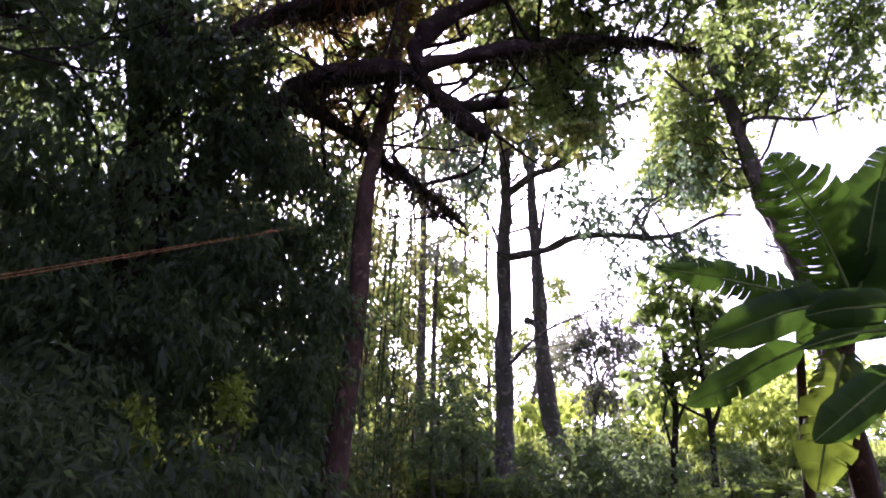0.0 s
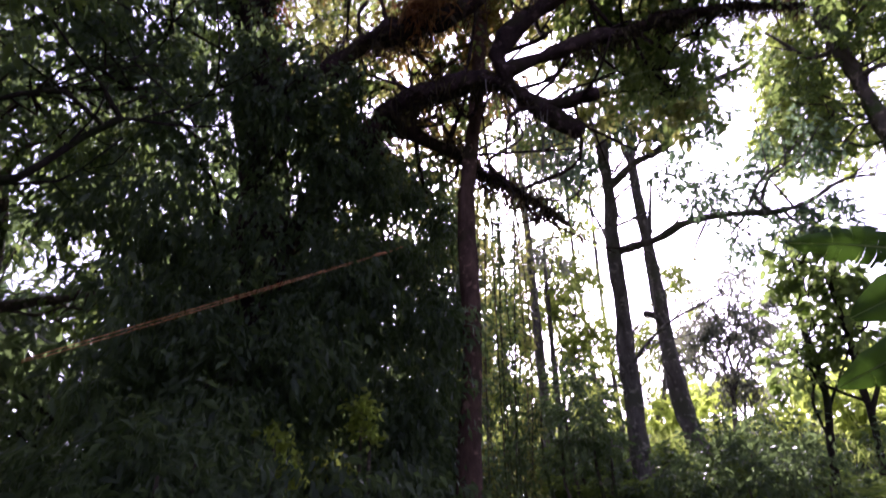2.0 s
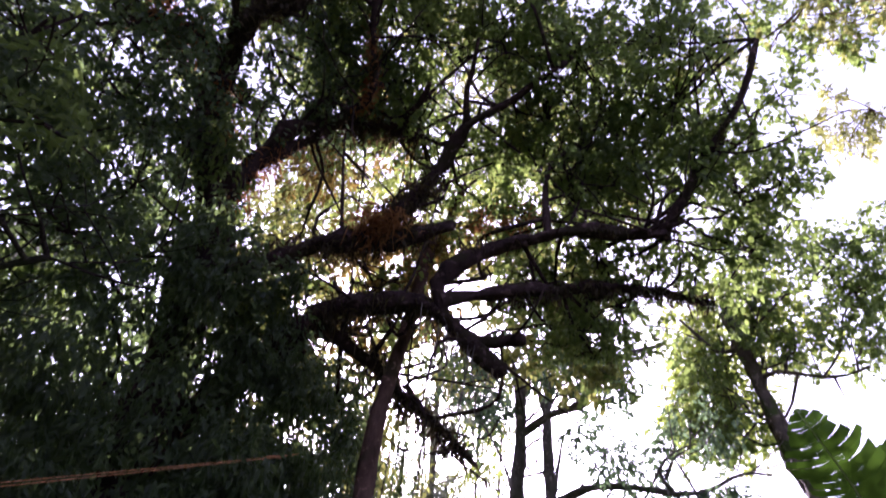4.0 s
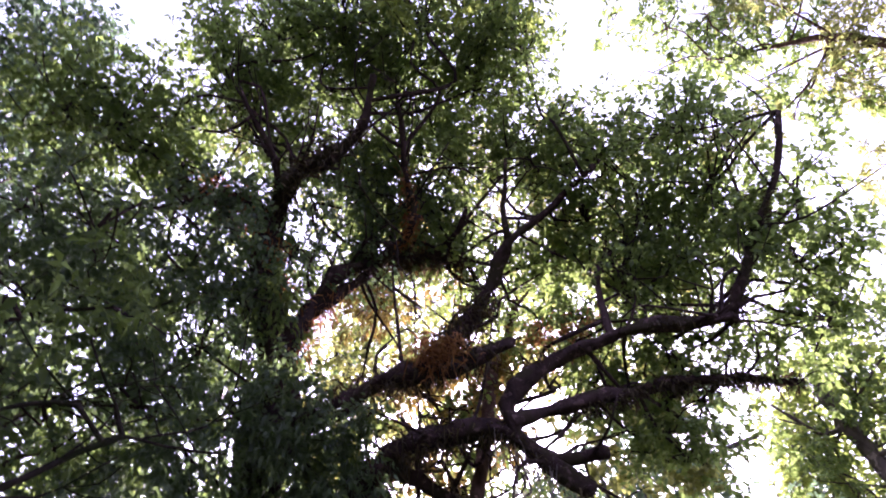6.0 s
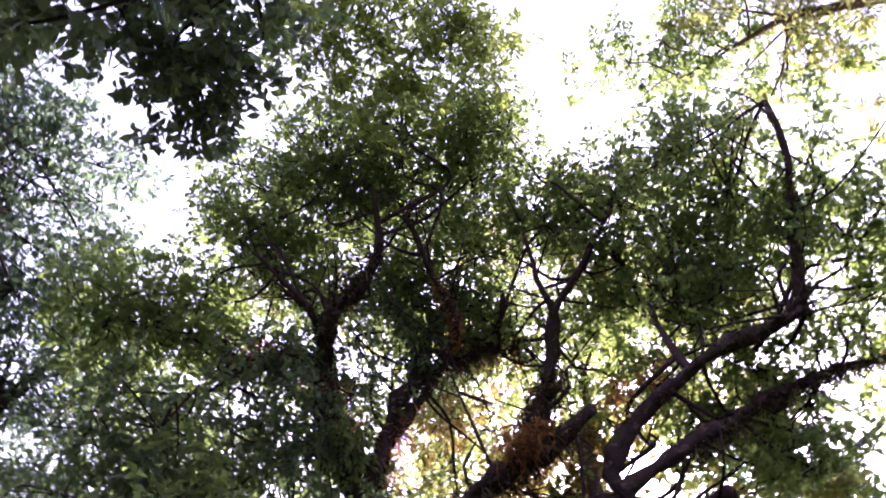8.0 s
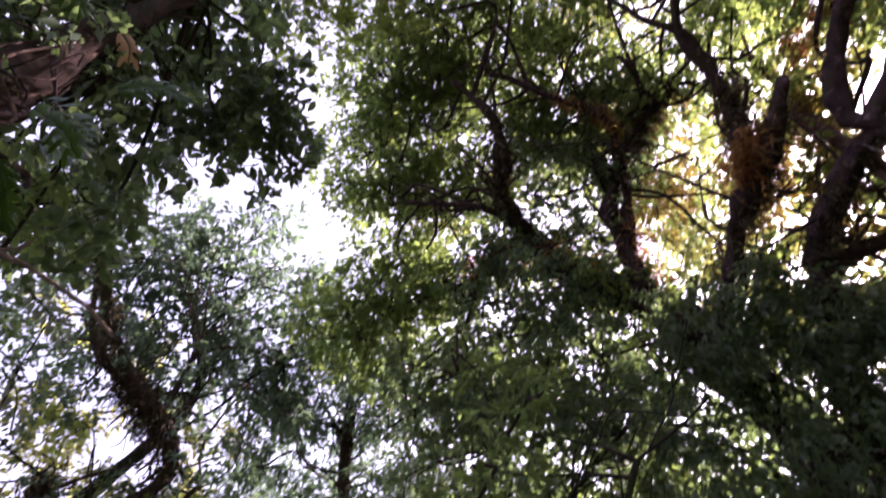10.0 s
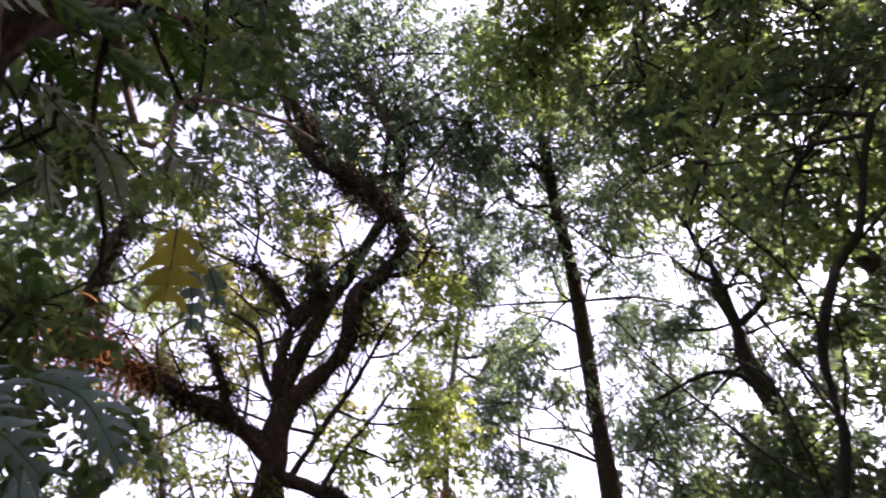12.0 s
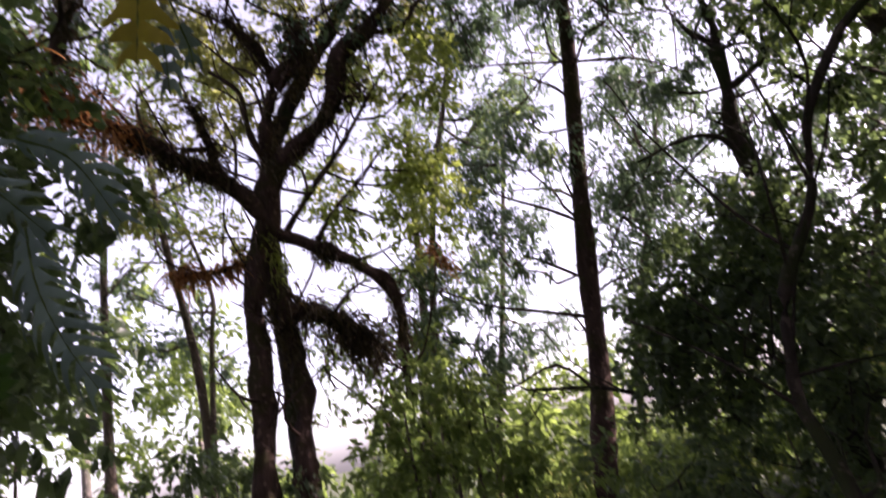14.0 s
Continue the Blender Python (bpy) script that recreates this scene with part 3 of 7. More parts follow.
# ---- dark curtain of leaves and creepers below the great tree ----
def curtain():
    thing = root("creeper_thicket", (-2.23, 6.01, 0.55), "dark dense thicket of hanging creepers and leaves under the great tree", "thicket")
    rng = np.random.default_rng(12)
    rows = [[(-3.34, 4.75, 5.50, 0.81), (-2.77, 5.34, 5.91, 0.73), (-2.17, 5.57, 6.30, 0.48), (-3.61, 4.42, 4.26, 0.68), (-3.37, 4.98, 4.77, 0.67), (-2.89, 5.71, 5.31, 0.79), (-2.29, 5.98, 5.69, 0.54), (-3.37, 4.57, 3.52, 0.64), (-3.10, 5.31, 4.01, 0.65), (-2.59, 6.04, 4.54, 0.77), (-1.97, 6.47, 5.49, 0.63)],
            [(-1.89, 6.70, 4.64, 0.61), (-1.31, 6.99, 5.05, 0.42), (-3.04, 4.55, 2.78, 0.65), (-2.61, 5.19, 3.11, 0.64), (-2.12, 5.95, 3.52, 0.65), (-1.55, 6.71, 3.69, 0.58), (-1.23, 7.25, 4.19, 0.31), (-2.73, 4.16, 2.07, 0.49), (-2.49, 4.96, 2.30, 0.55), (-2.09, 5.75, 2.58, 0.61), (-1.55, 6.52, 2.77, 0.55), (-1.26, 7.32, 3.22, 0.27)],
            [(-2.22, 3.57, 1.62, 0.45), (-2.06, 3.89, 1.56, 0.35), (-2.14, 4.74, 1.65, 0.46), (-1.93, 5.47, 1.79, 0.57), (-1.56, 6.20, 1.86, 0.63), (-1.22, 6.88, 2.04, 0.31), (-1.39, 6.62, 2.34, 0.43), (-1.74, 4.68, 1.28, 0.67), (-1.98, 3.69, 1.22, 0.56), (-1.26, 5.85, 1.23, 0.75)],
            [(-4.11, 3.54, 6.03, 0.69), (-4.23, 3.74, 5.01, 0.71), (-3.84, 4.14, 6.38, 0.73), (-4.07, 4.32, 5.31, 0.69), (-3.61, 4.88, 5.83, 0.60), (-3.19, 5.14, 6.83, 0.43), (-3.30, 4.71, 7.72, 0.45), (-3.85, 4.06, 7.32, 0.71)],
            [(-2.53, 7.07, 5.36, 0.45), (-1.96, 7.14, 5.78, 0.38), (-1.53, 7.24, 5.98, 0.31), (-1.83, 7.39, 5.14, 0.45), (-2.23, 7.28, 4.64, 0.44), (-1.43, 7.66, 5.24, 0.31), (-2.76, 7.06, 4.73, 0.51), (-1.87, 7.67, 4.47, 0.45), (-2.32, 7.30, 3.92, 0.50), (-1.63, 8.01, 4.27, 0.31), (-2.20, 6.83, 5.97, 0.30)],
            [(-5.6, 7.8, 4.1, 0.8), (-5.28, 7.87, 4.78, 0.9), (-4.42, 8.29, 5.03, 1.07), (-3.56, 8.70, 5.00, 0.98), (-2.79, 8.92, 5.15, 0.80), (-5.72, 7.98, 3.2, 0.95), (-4.95, 8.44, 3.68, 1.16), (-3.98, 8.89, 3.88, 1.16), (-3.01, 9.22, 4.05, 0.98), (-2.21, 9.41, 4.17, 0.71), (-1.94, 9.19, 5.04, 0.45), (-1.80, 9.64, 3.54, 0.54)],
            [(-5.10, 7.37, 2.41, 1.05), (-4.42, 7.78, 2.53, 1.05), (-3.83, 8.62, 2.71, 1.10), (-2.95, 8.95, 2.83, 0.93), (-2.13, 9.16, 2.92, 0.76), (-4.06, 6.90, 1.66, 0.93), (-3.35, 7.26, 1.73, 0.93), (-2.68, 8.06, 1.76, 0.99), (-2.03, 8.77, 1.84, 0.72), (-1.61, 9.32, 2.51, 0.42), (-1.67, 9.35, 1.75, 0.51)],
            [(-6.32, 6.98, 2.87, 0.51), (-6.54, 6.84, 2.46, 0.59), (-6.12, 7.23, 2.29, 0.51), (-5.53, 6.46, 1.73, 0.46), (-4.94, 6.29, 1.37, 0.50), (-5.63, 6.36, 1.32, 0.61), (-4.39, 5.43, 1.16, 0.44)]]
    back = [(-4.75, 7.22, 8.41, 0.69), (-3.94, 7.45, 8.67, 0.69), (-3.32, 7.70, 8.72, 0.59), (-4.75, 7.80, 7.73, 0.69), (-3.92, 8.06, 7.97, 0.69), (-4.72, 8.36, 6.97, 0.69), (-3.87, 8.65, 7.19, 0.69), (-5.42, 8.54, 5.92, 0.69), (-4.64, 8.88, 6.14, 0.69), (-3.78, 9.18, 6.34, 0.69), (-5.85, 8.54, 5.33, 0.59)]
    under(thing, "leaves", foliage("leaves", tufts(back, 1.1, rng, 0.4), 0.15, 0.075, GREEN_DEEP, rng, sprigs=8, per=8, droop=0.7), kind="stuff")
    for n, clumps in enumerate(rows):
        under(thing, "leaves", foliage("leaves", tufts(clumps, (2.1, 4.2, 4.6, 0.35, 4.2, 3.4, 3.7, 1.5)[n], rng, 0.36), 0.1, 0.041, GREEN if n == 3 else GREEN_DEEP, rng, per=12, droop=0.9), kind="stuff")


curtain()


# ---- slender trees ahead ----
def slender_trees():
    tree("slender_tree", "slender leaning tree with mottled reddish-grey bark", BARK_RED,
         ([(-0.89, 6.21, 1.06), (-0.94, 6.42, 2.03), (-0.90, 6.59, 3.44), (-0.94, 6.66, 5.14), (-0.77, 6.60, 6.58)] + [(-0.64, 6.44, 7.86)] + [(-0.66, 6.96, 7.88), (-0.29, 6.59, 9.38)], 0.125, 0.06), [],
         [dict(clumps=[(-0.36, 6.64, 9.73, 0.56), (0.28, 6.25, 10.15, 0.57), (-0.80, 6.93, 9.31, 0.37)], fill=0.8, length=0.14, width=0.055, material=GREEN_YELLOW)], 21)
    tree("straight_tree", "tall straight tree with dark smooth trunk and bare side branches", BARK_GREY,
         ([(1.23, 10.91, 0.86), (1.18, 11.10, 2.55), (1.14, 10.87, 4.84), (1.10, 10.49, 6.43), (1.10, 10.20, 7.44), (1.00, 10.00, 8.15)], 0.2, 0.09),
         [([(1.15, 10.54, 6.06), (1.77, 10.33, 6.10), (2.29, 9.96, 6.19), (2.86, 9.62, 6.11), (3.35, 9.31, 5.94)], 0.075, 0.05),
          ([(3.35, 9.31, 5.94), (3.71, 8.96, 5.88), (4.09, 8.60, 6.02), (4.39, 8.37, 5.94)], 0.045, 0.015),
          ([(3.35, 9.31, 5.94), (3.12, 9.23, 6.26), (3.34, 9.04, 6.48), (3.64, 8.87, 6.57)], 0.035, 0.012),
          ([(3.47, 9.25, 5.96), (3.69, 9.19, 5.64), (4.02, 8.93, 5.65)], 0.025, 0.01),
          ([(1.14, 10.25, 7.12), (1.55, 9.94, 7.37), (2.05, 9.66, 7.49), (2.39, 9.20, 7.90), (2.75, 8.92, 8.14), (3.26, 8.60, 8.17)], 0.08, 0.03),
          ([(1.25, 10.96, 4.05), (1.48, 10.56, 4.32), (1.85, 10.21, 4.60), (2.58, 9.74, 4.90)], 0.035, 0.012),
          ([(1.04, 10.05, 8.07), (1.18, 9.98, 8.34), (1.37, 9.92, 8.74)], 0.06, 0.02),
          ([(0.99, 10.06, 8.07), (0.84, 10.03, 8.66), (0.69, 10.04, 9.18)], 0.05, 0.02)],
         [dict(clumps=[(2.01, 8.99, 8.48, 0.62), (1.64, 9.06, 8.98, 0.63), (2.18, 9.32, 7.97, 0.51), (1.23, 9.67, 8.93, 0.55), (2.34, 9.42, 7.58, 0.36), (0.48, 10.55, 8.47, 0.56), (0.31, 10.79, 7.71, 0.55), (1.68, 9.83, 8.27, 0.38)], fill=1.7, length=0.11, width=0.055, whorl=0.6, sprigs=14, material=GREEN_BLUE),
          dict(clumps=[(2.38, 9.51, 6.60, 0.39), (2.87, 9.69, 5.68, 0.49), (3.21, 9.15, 6.58, 0.39), (3.66, 9.14, 5.52, 0.43), (3.57, 8.86, 6.86, 0.39), (4.02, 8.90, 5.73, 0.33), (2.11, 9.56, 6.82, 0.25)], fill=0.5, length=0.11, width=0.045, whorl=0.5, material=GREEN_BLUE)], 22, shoots=1.0, crook=0.05)
    tree("forked_tree", "tall forked tree with dark bare trunk", BARK_GREY,
         ([(2.42, 12.24, 2.43), (2.16, 12.26, 3.53), (2.04, 12.22, 4.83), (1.95, 12.01, 6.17), (1.84, 11.76, 7.31), (1.77, 11.51, 8.23), (1.80, 11.25, 9.02)], 0.2, 0.07),
         [([(1.95, 11.84, 6.60), (2.01, 11.73, 7.31), (2.10, 11.63, 7.92)], 0.06, 0.02),
          ([(2.09, 12.18, 4.94), (1.88, 11.93, 5.20), (1.65, 11.84, 5.25)], 0.06, 0.06),
          ([(1.77, 11.51, 8.23), (1.60, 11.47, 8.73), (1.41, 11.41, 9.23)], 0.07, 0.02)],
         [dict(clumps=[(1.80, 11.23, 9.42, 0.62), (2.24, 11.09, 9.50, 0.49), (1.47, 11.44, 9.54, 0.50)], fill=1.1, length=0.11, width=0.055, whorl=0.6, material=GREEN_BLUE)], 23, shoots=0.8)


slender_trees()


def right_tree():
    tree("leaning_tree", "tall leaning tree with rough bark and an airy sunlit crown", BARK,
         ([(6.21, 9.60, 2.81), (6.09, 9.74, 5.06), (5.83, 9.78, 6.25), (5.54, 9.78, 7.30), (5.24, 9.64, 8.58), (4.99, 9.52, 9.60)] + [(5.02, 9.56, 9.87)], 0.17, 0.12),
         [([(6.27, 9.33, 2.79), (6.08, 9.46, 4.44), (5.91, 9.53, 5.27), (5.66, 9.58, 6.35), (5.39, 9.60, 7.52), (5.28, 9.62, 8.39)], 0.15, 0.11),
          ([(5.11, 9.56, 9.13), (4.72, 9.65, 8.92), (3.94, 9.36, 9.39)], 0.05, 0.02),
          ([(5.34, 9.59, 8.38), (5.51, 9.33, 8.41), (6.16, 8.87, 8.09), (6.48, 8.40, 8.03)], 0.045, 0.02),
          ([(6.16, 8.87, 8.09), (6.28, 8.98, 7.82)], 0.02, 0.01)],
         [dict(clumps=[(4.91, 10.52, 9.43, 0.75), (4.40, 11.01, 9.05, 0.56), (5.13, 10.95, 8.66, 0.75), (4.69, 11.34, 8.34, 0.63), (5.57, 11.07, 8.12, 0.50), (5.81, 9.79, 9.74, 0.63), (6.23, 9.62, 9.64, 0.56), (5.04, 9.87, 10.15, 0.63), (5.59, 9.41, 10.33, 0.75), (4.66, 10.34, 9.81, 0.50)], fill=2.4, length=0.11, width=0.06, whorl=0.6, sprigs=14, material=GREEN_YELLOW),
          dict(clumps=[(4.21, 10.00, 8.77, 0.58), (4.76, 10.34, 7.87, 0.70), (5.09, 10.40, 7.51, 0.58), (5.32, 9.24, 9.39, 0.59), (5.81, 9.03, 8.93, 0.46), (6.32, 7.64, 10.01, 0.70), (6.58, 8.07, 9.39, 0.81), (6.68, 8.59, 8.72, 0.58)], fill=2.0, length=0.11, width=0.06, whorl=0.6, sprigs=14, material=GREEN)], 24, shoots=0.8, rough=0.2)
    tree("high_tree", "very tall pale-limbed tree with a thin, sunlit crown far above", BARK_RED,
         ([(8.56, 8.48, 6.48), (8.67, 6.62, 10.38), (8.20, 5.22, 13.03), (7.53, 5.18, 14.73), (6.90, 5.15, 15.09)], 0.25, 0.09),
         [([(7.30, 4.98, 14.93), (6.63, 5.08, 15.48), (5.97, 5.36, 16.02), (5.33, 5.63, 16.51)], 0.1, 0.03), ([(6.54, 5.14, 15.26), (6.13, 5.98, 15.12), (5.69, 6.51, 15.06)], 0.04, 0.015)],
         [dict(clumps=[(3.66, 5.14, 17.39, 1.06), (4.53, 4.88, 17.24, 1.06), (5.43, 5.10, 16.88, 1.22), (4.45, 5.85, 16.93, 0.76), (6.18, 4.95, 16.64, 1.06), (2.54, 4.73, 17.73, 0.61), (3.30, 6.11, 17.12, 0.61), (6.73, 5.74, 15.53, 0.88), (7.24, 6.30, 15.02, 0.88), (5.50, 6.23, 16.20, 0.75), (6.06, 6.83, 15.34, 0.59)], fill=0.65, length=0.15, width=0.07, whorl=0.5, sprigs=13, material=GREEN),
          dict(clumps=[(6.32, 3.96, 16.32, 1.33), (7.31, 4.29, 15.76, 1.33), (5.17, 3.67, 17.38, 1.37), (7.94, 5.21, 14.48, 1.72), (7.82, 7.09, 13.63, 1.14)], fill=0.6, length=0.15, width=0.055, material=GREEN_SUN)], 25)


right_tree()


# ---- overhead and to the left: blue-green tree, near climber-clad trunk ----
def left_trees():
    tree("tall_blue_tree", "tall tree with blue-green crown reaching overhead", BARK_DARK,
         ([(-9.57, -2.43, 3.16), (-9.07, -2.20, 6.40)] + [(-7.88, 0.27, 9.27), (-7.23, 0.22, 10.54), (-6.86, -0.08, 11.45)], 0.2, 0.06),
         [([(-7.66, 0.28, 9.49), (-7.67, -0.33, 9.48), (-7.31, -0.88, 10.04)], 0.06, 0.02)],
         [dict(clumps=[(-6.06, -1.31, 10.69, 0.88), (-6.26, -0.60, 11.23, 0.82), (-6.00, 0.14, 11.41, 0.72), (-5.87, 0.94, 11.44, 0.62), (-6.13, 1.38, 11.23, 0.41), (-6.94, -0.43, 10.38, 0.80), (-6.76, 0.66, 10.50, 0.90), (-6.44, 1.81, 10.59, 0.70), (-7.57, -0.40, 9.57, 0.88), (-7.40, 0.60, 9.72, 0.88), (-7.14, 1.68, 9.80, 0.88), (-6.59, 2.42, 10.07, 0.79), (-6.97, -1.07, 10.04, 0.69)], fill=1.5, length=0.1, width=0.052, sprigs=13, whorl=0.6, material=GREEN_BLUE)], 31, shoots=1.2)
    over = tree("overhead_tree", "tree with brown root-hung trunk leaning overhead", BARK_NEAR,
         ([(-1.89, -2.35, 2.68), (-1.56, -1.92, 3.30), (-1.41, -1.53, 3.62), (-1.23, -1.31, 4.01)] + [(-1.37, -1.02, 4.54), (-1.31, -0.88, 5.06), (-1.23, -0.67, 5.77), (-1.12, -0.35, 6.67)], 0.27, 0.06),
         [([(-1.23, -0.67, 5.77), (-1.11, -0.40, 6.46), (-0.97, 0.04, 7.11)], 0.06, 0.03)],
         [dict(clumps=[(-1.31, -1.27, 6.25, 0.58), (-1.17, -0.92, 6.89, 0.59), (-0.94, -0.42, 7.51, 0.54), (-1.63, -0.34, 7.36, 0.59), (-1.86, 0.24, 7.82, 0.52), (-2.41, 0.06, 7.64, 0.46), (-2.30, -0.45, 7.12, 0.48), (-2.32, -0.80, 6.52, 0.39), (-2.34, 0.42, 7.65, 0.35), (-2.73, -0.81, 6.30, 0.29)], fill=2.9, length=0.12, width=0.06, sprigs=13, whorl=0.6, material=GREEN_DEEP),
          dict(clumps=[(-0.98, 0.09, 10.55, 0.80), (-0.64, 0.91, 10.53, 0.72), (-1.45, 0.83, 10.44, 0.72), (-1.13, 1.53, 10.40, 0.48), (-0.12, 1.48, 10.48, 0.72), (0.34, 2.02, 10.88, 0.59), (-0.68, 1.98, 10.35, 0.48), (-1.60, 2.05, 10.22, 0.24)], fill=1.7, length=0.13, width=0.055, material=GREEN_YELLOW),
          dict(clumps=[(-1.08, -1.25, 5.46, 0.23), (-1.07, -1.15, 5.71, 0.24), (-1.21, -1.14, 5.24, 0.18), (-1.15, -0.94, 5.21, 0.24), (-1.10, -0.82, 5.57, 0.23), (-1.42, -0.65, 5.50, 0.23), (-1.40, -0.77, 4.83, 0.19), (-1.31, -0.52, 5.98, 0.25), (-1.09, -0.64, 6.23, 0.26)], fill=2.0, length=0.1, width=0.042, material=GREEN_DEEP, size=0.2, sprigs=9),
          dict(clumps=[(-1.85, -1.68, 5.35, 0.32), (-1.96, -1.39, 5.41, 0.32), (-2.32, -1.12, 5.88, 0.31), (-2.21, -1.68, 5.27, 0.29), (-2.57, -1.50, 5.62, 0.27), (-3.09, -1.31, 6.57, 0.32), (-3.21, -1.90, 5.65, 0.29), (-3.83, -1.74, 5.88, 0.32), (-2.71, -2.03, 5.00, 0.17), (-2.77, -2.31, 4.29, 0.24), (-2.67, -2.35, 3.84, 0.26), (-3.35, -2.39, 4.44, 0.27), (-3.05, -2.37, 3.91, 0.24), (-2.89, -0.98, 6.76, 0.32), (-3.65, -1.02, 6.88, 0.29)], fill=2.2, length=0.1, width=0.042, material=GREEN, size=0.22, sprigs=9),
          dict(clumps=[(-1.98, -2.79, 5.51, 0.4), (-2.37, -2.93, 5.46, 0.4), (-1.65, -2.6, 5.54, 0.42), (-2.34, -3.11, 5.04, 0.4), (-2.12, -2.79, 5.97, 0.4), (-2.42, -2.34, 6.57, 0.38), (-2.69, -2.14, 7.11, 0.41), (-3.15, -1.87, 7.56, 0.44), (-3.55, -1.46, 8.04, 0.47), (-4.03, -1.10, 8.42, 0.43), (-2.83, -2.49, 6.27, 0.38), (-3.21, -2.27, 6.78, 0.41), (-3.61, -1.94, 7.28, 0.44), (-4.18, -1.63, 7.61, 0.40), (-3.26, -2.58, 5.93, 0.38), (-3.71, -2.42, 6.36, 0.35), (-4.15, -2.15, 6.81, 0.38), (-4.79, -1.92, 7.04, 0.34)], fill=1.6, length=0.12, width=0.062, sprigs=13, whorl=0.6, material=GREEN_DEEP),
          dict(clumps=[(-2.46, -2.58, 5.10, 0.27), (-2.61, -2.33, 5.17, 0.22), (-3.07, -2.31, 5.54, 0.25), (-3.00, -2.80, 4.46, 0.22), (-3.14, -2.64, 4.46, 0.18), (-3.69, -2.62, 4.72, 0.20), (-3.19, -2.88, 4.16, 0.27), (-3.71, -2.89, 4.45, 0.25), (-3.13, -2.69, 3.40, 0.28), (-3.67, -2.74, 3.62, 0.27), (-4.29, -2.63, 3.82, 0.29), (-3.28, -2.73, 3.04, 0.28), (-3.80, -2.79, 3.26, 0.22), (-3.14, -2.60, 2.60, 0.30), (-3.53, -2.56, 2.72, 0.20), (-3.26, -2.53, 2.37, 0.30)], fill=0.8, length=0.12, width=0.062, sprigs=13, whorl=0.6, material=GREEN_DEEP)], 32, rough=0.16, thick=0.016)

    rng = np.random.default_rng(33)
    # the branch's pale bark colour stands in for sun falling on it
    for points, r0, r1 in (([(-1.37, -1.02, 4.54), (-2.32, -1.28, 4.6), (-2.37, -1.14, 4.74), (-2.35, -1.11, 4.9), (-2.37, -1.05, 4.97), (-2.46, -0.88, 5.02), (-2.57, -0.74, 5.03), (-2.71, -0.55, 5.03), (-2.91, -0.38, 5.01)], 0.03, 0.012), ([(-2.37, -1.05, 4.97), (-2.33, -0.9, 4.97), (-2.23, -0.81, 4.95)], 0.014, 0.006)):
        under(over, "bare_branch", tubes("bare_branch", [(curve_points(points, 0.06), r0, r1)], BARK_SUNLIT, 8, 0.14, rng), "crooked bare branch, coloured pale as if sunlit")


left_trees()


